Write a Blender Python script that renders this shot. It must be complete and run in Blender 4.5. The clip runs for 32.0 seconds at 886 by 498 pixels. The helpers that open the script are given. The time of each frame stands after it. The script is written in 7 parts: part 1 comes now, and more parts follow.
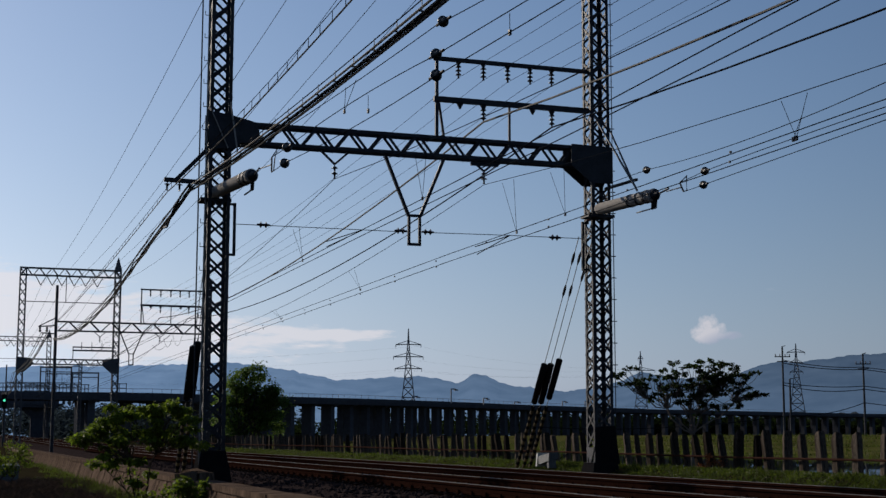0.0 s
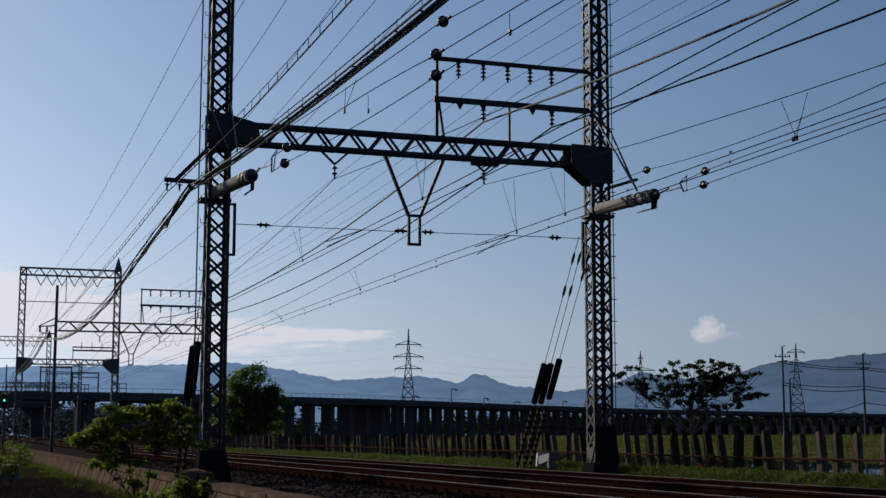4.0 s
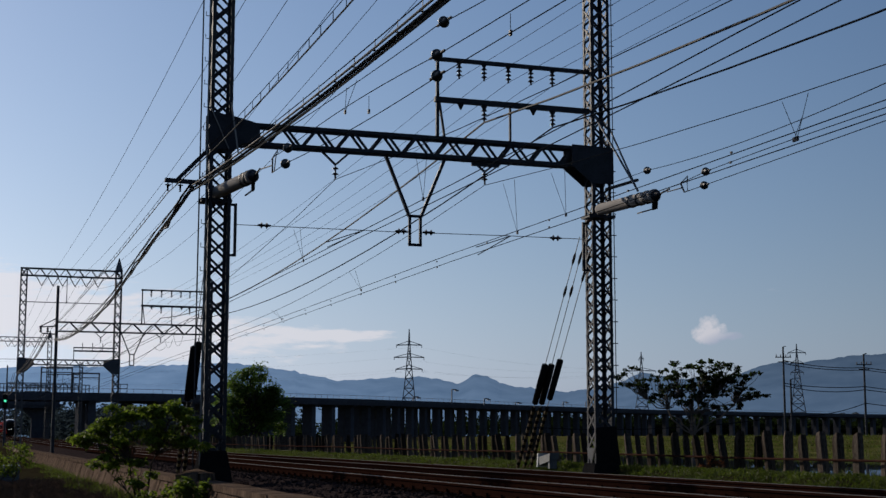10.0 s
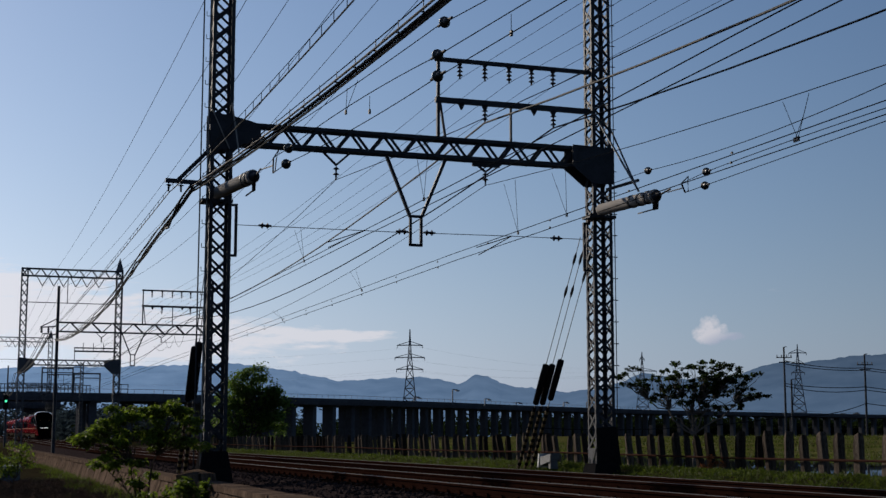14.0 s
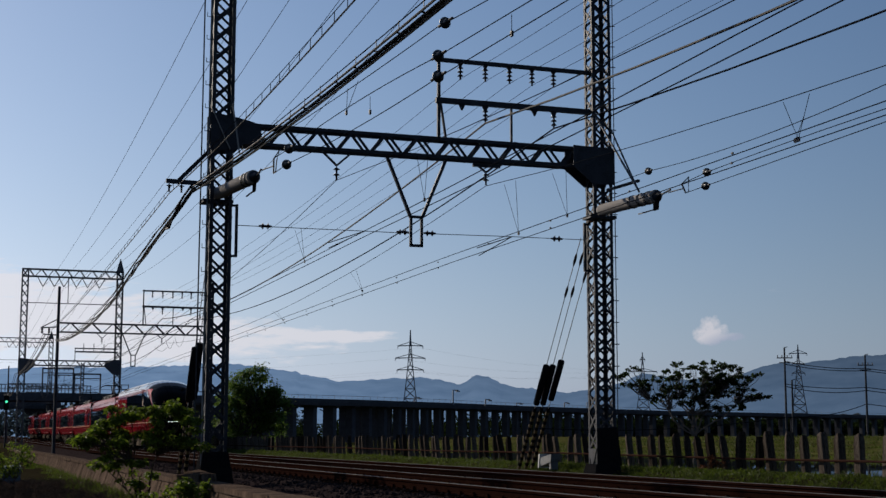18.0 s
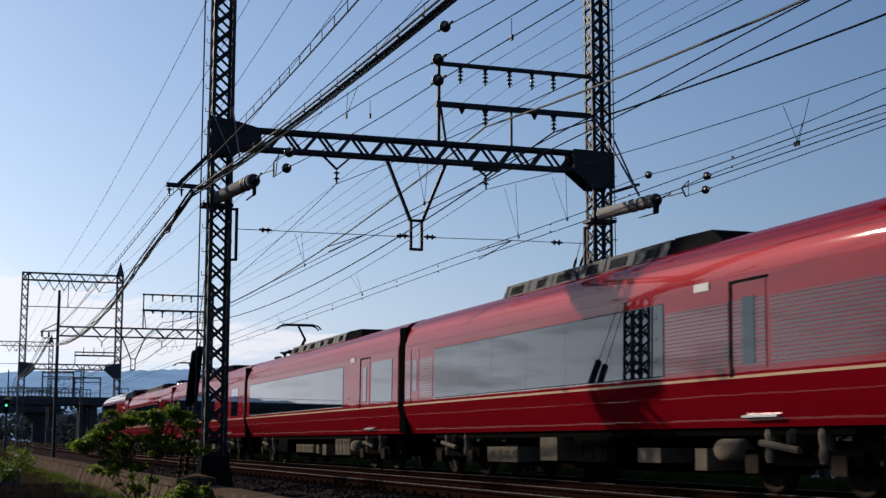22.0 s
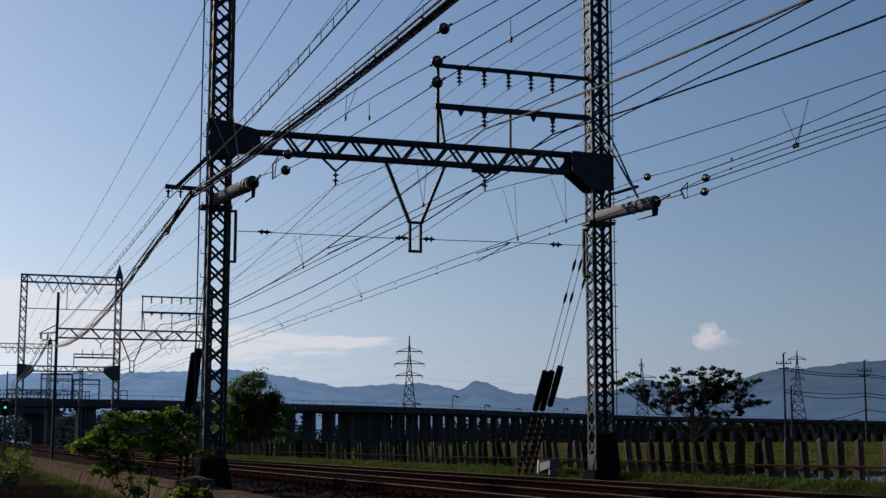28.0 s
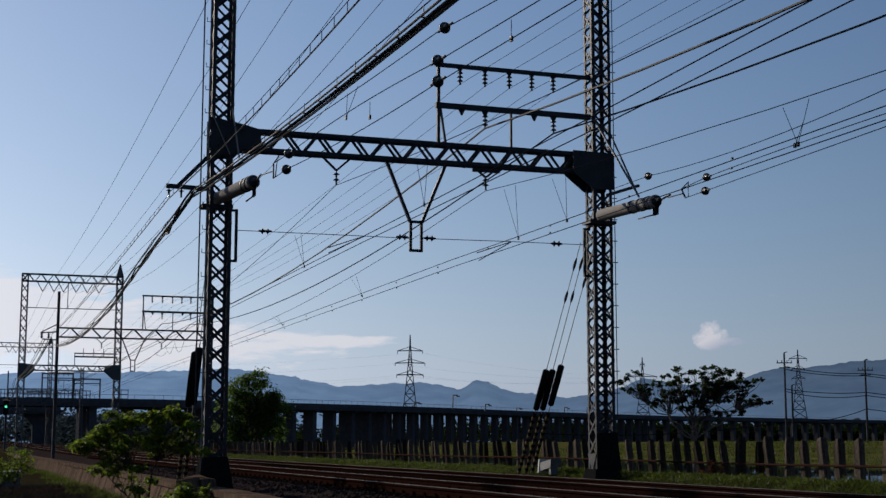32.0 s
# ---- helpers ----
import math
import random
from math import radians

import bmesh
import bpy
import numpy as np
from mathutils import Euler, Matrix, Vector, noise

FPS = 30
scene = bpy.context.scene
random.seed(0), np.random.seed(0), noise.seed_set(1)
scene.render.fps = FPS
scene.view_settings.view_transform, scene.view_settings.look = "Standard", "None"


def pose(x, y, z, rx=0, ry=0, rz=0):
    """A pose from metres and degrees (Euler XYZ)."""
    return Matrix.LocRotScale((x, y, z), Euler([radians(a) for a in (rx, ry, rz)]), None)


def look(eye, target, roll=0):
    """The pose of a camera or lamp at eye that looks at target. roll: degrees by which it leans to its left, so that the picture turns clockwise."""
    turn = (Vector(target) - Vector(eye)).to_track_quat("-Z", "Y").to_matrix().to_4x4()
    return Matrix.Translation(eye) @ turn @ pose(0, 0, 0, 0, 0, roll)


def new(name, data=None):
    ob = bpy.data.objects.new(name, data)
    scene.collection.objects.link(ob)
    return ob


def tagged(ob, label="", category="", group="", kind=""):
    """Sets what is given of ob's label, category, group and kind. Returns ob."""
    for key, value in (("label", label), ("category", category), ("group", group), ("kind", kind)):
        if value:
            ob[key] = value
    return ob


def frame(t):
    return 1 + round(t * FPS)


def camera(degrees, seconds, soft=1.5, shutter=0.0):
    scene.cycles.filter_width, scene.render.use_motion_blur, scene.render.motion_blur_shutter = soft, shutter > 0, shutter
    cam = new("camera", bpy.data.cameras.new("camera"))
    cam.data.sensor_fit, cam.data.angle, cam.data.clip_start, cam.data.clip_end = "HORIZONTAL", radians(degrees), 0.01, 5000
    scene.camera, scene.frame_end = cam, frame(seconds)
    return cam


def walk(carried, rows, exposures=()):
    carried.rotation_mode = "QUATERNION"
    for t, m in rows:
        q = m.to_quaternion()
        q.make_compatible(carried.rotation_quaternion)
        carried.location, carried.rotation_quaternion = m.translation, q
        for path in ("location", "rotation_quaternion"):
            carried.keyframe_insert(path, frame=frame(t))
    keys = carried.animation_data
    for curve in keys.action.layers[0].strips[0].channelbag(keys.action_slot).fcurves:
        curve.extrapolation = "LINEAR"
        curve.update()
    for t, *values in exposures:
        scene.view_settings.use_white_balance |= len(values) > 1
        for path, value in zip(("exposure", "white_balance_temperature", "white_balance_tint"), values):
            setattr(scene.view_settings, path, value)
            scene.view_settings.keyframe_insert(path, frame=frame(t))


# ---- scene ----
# ---- camera and path ----
FOV = 34.68
EYE = (0.0, 0.0, 0.717)
YAW, PITCH, ROLL = 18.58, 7.58, 0.08
cam = camera(FOV, 32.0, soft=1.43, shutter=0.06)
# slow drift of the head of the tripod: seconds, turn to the left, tilt up (in 1/100 degree)
DRIFT = [(0.0, -4, 0), (1.0, -6, 1), (2.0, -6, 0), (3.0, -4, 0), (4.0, -4, 0), (5.5, -4, 0), (7.0, -4, 0), (8.0, -3, 0), (9.0, 0, 0),
         (10.0, -1, 2), (11.0, -2, 2), (12.0, 0, 3), (13.0, 0, 2), (14.0, 2, 3), (16.5, 3, 3), (18.0, 4, 5), (19.0, 4, 5),
         (20.0, 4, 6), (20.5, 2, 9), (21.0, 4, 13), (21.5, 3, 16), (22.0, 4, 20), (22.5, 1, 22), (23.0, 1, 25), (23.5, 0, 28),
         (24.0, -1, 29), (24.5, 0, 31), (25.0, 0, 30), (25.5, -2, 29), (27.5, 0, 28), (28.0, 0, 28), (29.0, 1, 28), (29.5, 3, 26),
         (30.0, 3, 25), (31.0, 4, 25), (32.0, 3, 25)]
EXPO = [(t, e, 6200, 12) for t, e in ((0.0, 0.0), (18.5, 0.0), (20.0, 0.05), (21.0, 0.25), (22.0, 0.32), (24.5, 0.3), (25.5, 0.12), (27.5, 0.02), (32.0, 0.02))]
walk(cam, [(t, pose(*EYE, 90 + PITCH + b / 100, 0, -YAW + a / 100) @ pose(0, 0, 0, 0, 0, ROLL)) for t, a, b in DRIFT], EXPO)

# ---- world, sun ----
SUN_AZ, SUN_EL = -29.0, 24.0     # degrees from +Y towards +X; degrees up
world = bpy.data.worlds.new("sky")
scene.world = world
world.use_nodes = True
wt = world.node_tree
bg = wt.nodes["Background"]
sky = wt.nodes.new("ShaderNodeTexSky")
sky.sky_type = "NISHITA"
sky.sun_disc = False
sky.sun_elevation, sky.sun_rotation = radians(SUN_EL), radians(SUN_AZ % 360)
sky.air_density, sky.dust_density, sky.ozone_density = 1.0, 0.7, 3.0
SKY_STRENGTH = 0.0775
_a, _e = radians(SUN_AZ), radians(SUN_EL)
SUN_DIR = Vector((math.sin(_a) * math.cos(_e), math.cos(_a) * math.cos(_e), math.sin(_e)))


def wnode(kind, **inputs):
    n = wt.nodes.new(kind)
    for k, v in inputs.items():
        n.inputs[k].default_value = v
    return n


def wmath(op, a, b=None, c=None, clamp=False):
    n = wt.nodes.new("ShaderNodeMath")
    n.operation, n.use_clamp = op, clamp
    for i, v in enumerate((a, b, c)):
        if v is None:
            continue
        if isinstance(v, (int, float)):
            n.inputs[i].default_value = v
        else:
            wt.links.new(v, n.inputs[i])
    return n.outputs[0]


def cloud_mask():
    """Low banks of cloud all round the horizon and one small cumulus, as a mask over the directions of the sky."""
    tc = wt.nodes.new("ShaderNodeTexCoord")
    sep = wt.nodes.new("ShaderNodeSeparateXYZ")
    wt.links.new(tc.outputs["Generated"], sep.inputs[0])
    x, y, z = sep.outputs
    az = wmath("ARCTAN2", x, y)
    comb = wt.nodes.new("ShaderNodeCombineXYZ")
    wt.links.new(wmath("MULTIPLY", az, 1.0), comb.inputs[0])
    wt.links.new(wmath("MULTIPLY", z, 5.0), comb.inputs[1])
    n1 = wnode("ShaderNodeTexNoise", Scale=13.0, Detail=7.0, Roughness=0.55)
    wt.links.new(comb.outputs[0], n1.inputs["Vector"])
    n2 = wnode("ShaderNodeTexNoise", Scale=70.0, Detail=5.0, Roughness=0.6)
    wt.links.new(tc.outputs["Generated"], n2.inputs["Vector"])
    fine = wmath("SUBTRACT", n1.outputs["Fac"], 0.5)
    low = wmath("MULTIPLY", wmath("SUBTRACT", z, 0.02), 50.0, clamp=True)
    high = wmath("SUBTRACT", 1.0, wmath("MULTIPLY", wmath("SUBTRACT", z, 0.075), 20.0, clamp=True), clamp=True)
    off = wmath("MULTIPLY", wmath("MAXIMUM", wmath("ADD", az, 0.28), 0.0), 2.2)
    west = wmath("MULTIPLY_ADD", wmath("MULTIPLY", off, off), -0.25, 0.0)
    bank = wmath("MULTIPLY", wmath("SUBTRACT", wmath("ADD", n1.outputs["Fac"], wmath("MAXIMUM", west, -0.2)), 0.49), 8.0, clamp=True)
    bank = wmath("MULTIPLY", wmath("MULTIPLY", bank, low), high)
    # the cumulus
    def puff(a0, z0, ra, rz):
        da = wmath("DIVIDE", wmath("SUBTRACT", az, a0), ra)
        dz = wmath("DIVIDE", wmath("SUBTRACT", z, z0), rz)
        d = wmath("ADD", wmath("MULTIPLY", da, da), wmath("MULTIPLY", dz, dz))
        return wmath("SUBTRACT", 1.0, d)
    p = wmath("MAXIMUM", puff(0.5125, 0.0722, 0.0135, 0.0080), puff(0.5105, 0.0785, 0.0080, 0.0078))
    p = wmath("MAXIMUM", p, puff(0.5190, 0.0702, 0.0155, 0.0040))
    p = wmath("MULTIPLY", wmath("ADD", p, wmath("MULTIPLY", wmath("SUBTRACT", n2.outputs["Fac"], 0.52), 2.6)), 1.7, clamp=True)
    long_bank = wmath("MAXIMUM", puff(0.235, 0.0705, 0.056, 0.0052), wmath("MAXIMUM", puff(0.205, 0.0745, 0.036, 0.0042), wmath("MAXIMUM", wmath("ADD", puff(0.02, 0.086, 0.10, 0.022), 0.55), wmath("ADD", puff(0.12, 0.068, 0.11, 0.016), 0.3))))
    n3 = wnode("ShaderNodeTexNoise", Scale=26.0, Detail=6.0, Roughness=0.6)
    wt.links.new(comb.outputs[0], n3.inputs["Vector"])
    billow = wmath("MULTIPLY", wmath("SUBTRACT", n3.outputs["Fac"], 0.5), 4.5)
    long_bank = wmath("MULTIPLY", wmath("ADD", long_bank, wmath("ADD", billow, wmath("MULTIPLY", fine, 2.0))), 1.1, clamp=True)
    bank = wmath("MAXIMUM", bank, wmath("MULTIPLY", long_bank, 1.0))
    base = wmath("ADD", wmath("MULTIPLY", wmath("SUBTRACT", 0.0745, z), 110.0), wmath("MULTIPLY", wmath("SUBTRACT", az, 0.515), 50.0), clamp=True)
    haze = wmath("POWER", 2.718, wmath("MULTIPLY", wmath("MAXIMUM", z, 0.0), -6.5))
    # the air scatters forward: the sky brightens towards the sun
    near_sun = wt.nodes.new("ShaderNodeVectorMath")
    near_sun.operation = "DOT_PRODUCT"
    near_sun.inputs[1].default_value = SUN_DIR
    wt.links.new(tc.outputs["Generated"], near_sun.inputs[0])
    forward = wmath("MINIMUM", wmath("MAXIMUM", wmath("MULTIPLY_ADD", near_sun.outputs["Value"], 0.6, 0.615), 0.75), 1.12)
    away = wmath("MULTIPLY", wmath("SUBTRACT", 0.82, near_sun.outputs["Value"]), 3.2, clamp=True)
    return bank, p, wmath("MULTIPLY", haze, 0.82), wmath("MULTIPLY", forward, SKY_STRENGTH), away, base


bank, puff_mask, haze_mask, strength, away, base = cloud_mask()
mix0 = wt.nodes.new("ShaderNodeMix")
mix0.data_type = "RGBA"
grey = wt.nodes.new("ShaderNodeRGBToBW")
wt.links.new(sky.outputs[0], grey.inputs[0])
tone = wt.nodes.new("ShaderNodeVectorMath")
tone.operation = "SCALE"
tone.inputs[0].default_value = (0.82, 0.905, 1.165)
wt.links.new(grey.outputs[0], tone.inputs["Scale"])
wt.links.new(tone.outputs[0], mix0.inputs[7])
wt.links.new(sky.outputs[0], mix0.inputs[6])
wt.links.new(haze_mask, mix0.inputs[0])
deep = wt.nodes.new("ShaderNodeMix")
deep.data_type, deep.blend_type = "RGBA", "MULTIPLY"
deep.inputs[7].default_value = (0.945, 1.0, 1.045, 1)
wt.links.new(mix0.outputs[2], deep.inputs[6])
wt.links.new(away, deep.inputs[0])
mix1 = wt.nodes.new("ShaderNodeMix")
mix1.data_type = "RGBA"
mix1.inputs[7].default_value = (8.9, 8.65, 8.75, 1)
wt.links.new(deep.outputs[2], mix1.inputs[6])
wt.links.new(wmath("MULTIPLY", bank, 0.8), mix1.inputs[0])
mix2 = wt.nodes.new("ShaderNodeMix")
mix2.data_type = "RGBA"
shade = wt.nodes.new("ShaderNodeMix")
shade.data_type = "RGBA"
shade.inputs[6].default_value, shade.inputs[7].default_value = (8.6, 8.3, 8.5, 1), (4.9, 5.4, 6.6, 1)
wt.links.new(base, shade.inputs[0])
wt.links.new(shade.outputs[2], mix2.inputs[7])
wt.links.new(mix1.outputs[2], mix2.inputs[6])
wt.links.new(wmath("MULTIPLY", puff_mask, 0.85), mix2.inputs[0])
wt.links.new(mix2.outputs[2], bg.inputs[0])
wt.links.new(strength, bg.inputs[1])

sun = new("sun", bpy.data.lights.new("sun", "SUN"))
sun.data.energy, sun.data.angle, sun.data.color = 4.5, radians(0.6), (1.0, 0.86, 0.68)
sun.matrix_world = look(SUN_DIR * 60, (0, 0, 0))


# ---- materials ----
def material(name, color, rough=0.6, metal=0.0, var=0.25, scale=6.0, fine=60.0, bump=0.15, spec=0.5, coat=0.0, tint=None, rand=0.0, stretch=None):
    """A surface with two scales of variation: broad stains and fine grain, with a slight relief."""
    m = bpy.data.materials.new(name)
    m.use_nodes = True
    nt = m.node_tree
    b = nt.nodes["Principled BSDF"]
    b.inputs["Roughness"].default_value, b.inputs["Metallic"].default_value = rough, metal
    b.inputs["Specular IOR Level"].default_value = 0.0 if rough >= 0.8 else spec
    b.inputs["Coat Weight"].default_value = coat
    b.inputs["Coat Roughness"].default_value = 0.03
    tc = nt.nodes.new("ShaderNodeTexCoord")
    src = tc.outputs["Object"]
    if stretch:
        mp = nt.nodes.new("ShaderNodeMapping")
        mp.inputs["Scale"].default_value = stretch
        nt.links.new(src, mp.inputs["Vector"])
        src = mp.outputs[0]
    n1 = nt.nodes.new("ShaderNodeTexNoise")
    n1.inputs["Scale"].default_value, n1.inputs["Detail"].default_value = scale, 5
    n2 = nt.nodes.new("ShaderNodeTexNoise")
    n2.inputs["Scale"].default_value, n2.inputs["Detail"].default_value = fine, 3
    nt.links.new(src, n1.inputs["Vector"])
    nt.links.new(src, n2.inputs["Vector"])
    ramp = nt.nodes.new("ShaderNodeMix")
    ramp.data_type = "RGBA"
    lo = [max(0.0, c * (1 - var)) for c in color]
    hi = [min(1.0, c * (1 + var)) for c in (tint or color)]
    ramp.inputs[6].default_value, ramp.inputs[7].default_value = (*lo, 1), (*hi, 1)
    mul = nt.nodes.new("ShaderNodeMath")
    mul.operation = "MULTIPLY_ADD"
    mul.inputs[1].default_value, mul.inputs[2].default_value = 0.5, 0.0
    add = nt.nodes.new("ShaderNodeMath")
    add.operation = "MULTIPLY_ADD"
    add.inputs[1].default_value = 0.5
    nt.links.new(n2.outputs["Fac"], mul.inputs[0])
    nt.links.new(n1.outputs["Fac"], add.inputs[0])
    nt.links.new(mul.outputs[0], add.inputs[2])
    sharp = nt.nodes.new("ShaderNodeMapRange")
    sharp.inputs[1].default_value, sharp.inputs[2].default_value = 0.3, 0.7
    nt.links.new(add.outputs[0], sharp.inputs[0])
    nt.links.new(sharp.outputs[0], ramp.inputs[0])
    out = ramp.outputs[2]
    if rand:
        oi = nt.nodes.new("ShaderNodeObjectInfo")
        hsv = nt.nodes.new("ShaderNodeHueSaturation")
        mr = nt.nodes.new("ShaderNodeMapRange")
        mr.inputs[3].default_value, mr.inputs[4].default_value = 1 - rand, 1 + rand
        nt.links.new(oi.outputs["Random"], mr.inputs[0])
        nt.links.new(mr.outputs[0], hsv.inputs["Value"])
        nt.links.new(out, hsv.inputs["Color"])
        out = hsv.outputs[0]
    nt.links.new(out, b.inputs["Base Color"])
    if bump:
        bp = nt.nodes.new("ShaderNodeBump")
        bp.inputs["Strength"].default_value, bp.inputs["Distance"].default_value = bump, 0.008
        nt.links.new(n2.outputs["Fac"], bp.inputs["Height"])
        nt.links.new(bp.outputs[0], b.inputs["Normal"])
    return m


def glow(name, color, strength):
    m = bpy.data.materials.new(name)
    m.use_nodes = True
    b = m.node_tree.nodes["Principled BSDF"]
    b.inputs["Base Color"].default_value = (*color, 1)
    b.inputs["Emission Color"].default_value = (*color, 1)
    b.inputs["Emission Strength"].default_value = strength
    return m


def leaf_material(name, color, var=0.4, rough=0.6):
    m = material(name, color, rough, 0, var, 1.2, 9.0, 0.0, 0.15)
    nt = m.node_tree
    b = nt.nodes["Principled BSDF"]
    tr = nt.nodes.new("ShaderNodeBsdfTranslucent")
    mx = nt.nodes.new("ShaderNodeMixShader")
    mx.inputs[0].default_value = 0.5
    src = b.inputs["Base Color"].links[0].from_socket
    g = nt.nodes.new("ShaderNodeNewGeometry")
    hs = nt.nodes.new("ShaderNodeHueSaturation")
    mr = nt.nodes.new("ShaderNodeMapRange")
    mr.inputs[3].default_value, mr.inputs[4].default_value = 0.6, 1.45
    nt.links.new(g.outputs["Random Per Island"], mr.inputs[0])
    nt.links.new(mr.outputs[0], hs.inputs["Value"])
    nt.links.new(src, hs.inputs["Color"])
    nt.links.new(hs.outputs[0], b.inputs["Base Color"])
    hs2 = nt.nodes.new("ShaderNodeHueSaturation")
    hs2.inputs["Value"].default_value = 1.5
    nt.links.new(hs.outputs[0], hs2.inputs["Color"])
    nt.links.new(hs2.outputs[0], tr.inputs["Color"])
    nt.links.new(b.outputs[0], mx.inputs[1])
    nt.links.new(tr.outputs[0], mx.inputs[2])
    nt.links.new(mx.outputs[0], nt.nodes["Material Output"].inputs["Surface"])
    return m


STEEL = material("weathered dark steel paint", (0.0105, 0.013, 0.018), 0.6, 0.0, 0.5, 3.0, 40.0, 0.3, 0.2, tint=(0.0185, 0.0225, 0.031))
GALV = material("dull galvanised steel", (0.09, 0.095, 0.1), 0.6, 0.3, 0.3, 4.0, 50.0, 0.15)
# paler than STEEL: distance haze is mixed into the colour
FAR_STEEL = material("far gantry steel with painted haze", (0.04, 0.045, 0.055), 0.7, 0.0, 0.25, 2.0, 20.0, 0.0)
# lightened to carry the haze over pylons and other far metal
PYLON = material("pale far steel with haze painted in", (0.12, 0.128, 0.15), 0.7, 0.0, 0.15, 1.0, 9.0, 0.0)
TANK = material("off-white painted cylinder", (0.25, 0.24, 0.232), 0.8, 0.0, 0.15, 5.0, 60.0, 0.1, tint=(0.22, 0.21, 0.2))
BLACK = material("black rubber and paint", (0.010, 0.010, 0.011), 0.92, 0, 0.3, 8.0, 60.0, 0.15, 0.12)
WIRE = material("dull copper and steel wire", (0.0105, 0.012, 0.0155), 0.85, 0.0, 0.3, 9.0, 60.0, 0.0)
CABLE = material("black cable sheath", (0.0085, 0.0095, 0.0115), 0.7, 0, 0.3, 6.0, 50.0, 0.1, 0.12)
PORCELAIN = material("brown glazed porcelain", (0.0171, 0.0147, 0.0171), 0.2, 0, 0.2, 9.0, 50.0, 0.0)
DISC = material("dark green glazed insulator", (0.012, 0.018, 0.024), 0.5, 0, 0.3, 9.0, 50.0, 0.0)
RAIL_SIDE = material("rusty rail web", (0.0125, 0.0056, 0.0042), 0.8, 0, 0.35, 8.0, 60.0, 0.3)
RAIL_TOP = material("polished rail head", (0.06, 0.053, 0.05), 0.62, 0.0, 0.15, 3.0, 80.0, 0.03, 0.45)
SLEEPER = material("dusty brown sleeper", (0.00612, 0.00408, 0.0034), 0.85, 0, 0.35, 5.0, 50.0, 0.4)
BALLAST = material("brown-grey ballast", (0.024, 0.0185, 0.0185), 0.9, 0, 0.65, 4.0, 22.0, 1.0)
CONCRETE = material("stained old concrete", (0.046, 0.036, 0.029), 0.9, 0, 0.65, 2.0, 22.0, 0.5, tint=(0.092, 0.067, 0.051), stretch=(1.0, 1.0, 0.35))
# the blue in this grey is distance haze put into the base colour
VIADUCT = material("grey concrete with bluish painted haze", (0.054, 0.058, 0.071), 0.85, 0, 0.25, 0.15, 1.5, 0.1)
OLD_WOOD = material("weathered old sleeper wood", (0.034, 0.025, 0.02), 0.95, 0, 0.85, 2.5, 18.0, 0.35, 0.08, tint=(0.05, 0.042, 0.035), rand=0.7, stretch=(4, 4, 0.7))
RUST = material("rusty steel bar", (0.03, 0.0156, 0.012), 0.8, 0, 0.35, 4.0, 40.0, 0.3)
SOIL = material("dry brown soil", (0.022, 0.0155, 0.0115), 0.95, 0, 0.6, 0.9, 9.0, 0.6, tint=(0.02, 0.018, 0.0095))
FIELD = material("rough green field", (0.005, 0.0072, 0.0024), 0.95, 0, 0.9, 0.3, 1.6, 0.5, tint=(0.056, 0.056, 0.018), stretch=(0.12, 0.7, 1.0))
WATER = material("still paddy water", (0.012, 0.014, 0.016), 0.012, 0, 0.3, 0.5, 3.0, 0.0, 0.4)
GRASS = leaf_material("fresh green grass", (0.032, 0.046, 0.0055))
LEAF_SHRUB = leaf_material("bright spring leaves", (0.0724, 0.107, 0.0099))
LEAF_TREE = leaf_material("mid green leaves", (0.058, 0.096, 0.0165))
LEAF_DARK = leaf_material("dark green leaf clumps", (0.00783, 0.0127, 0.00392), rough=0.85)
LEAF_UMBRELLA = leaf_material("deep green broad leaves", (0.017, 0.028, 0.0075), rough=0.7)
# green leaves turned bluish: the haze before the far trees is painted in
LEAF_HAZE = leaf_material("far leaves with bluish painted haze", (0.014, 0.021, 0.026), rough=0.85)
BARK = material("grey-brown bark", (0.0441, 0.0367, 0.0294), 0.9, 0, 0.4, 6.0, 40.0, 0.6)
PALE_BARK = material("pale grey bark", (0.10, 0.088, 0.08), 0.9, 0, 0.35, 6.0, 40.0, 0.5)
WHITE = material("white painted metal", (0.343, 0.343, 0.333), 0.5, 0, 0.1, 5.0, 50.0, 0.05)
YELLOW = material("faded yellow plastic guard", (0.0783, 0.049, 0.00979), 0.7, 0, 0.3, 5.0, 40.0, 0.1)


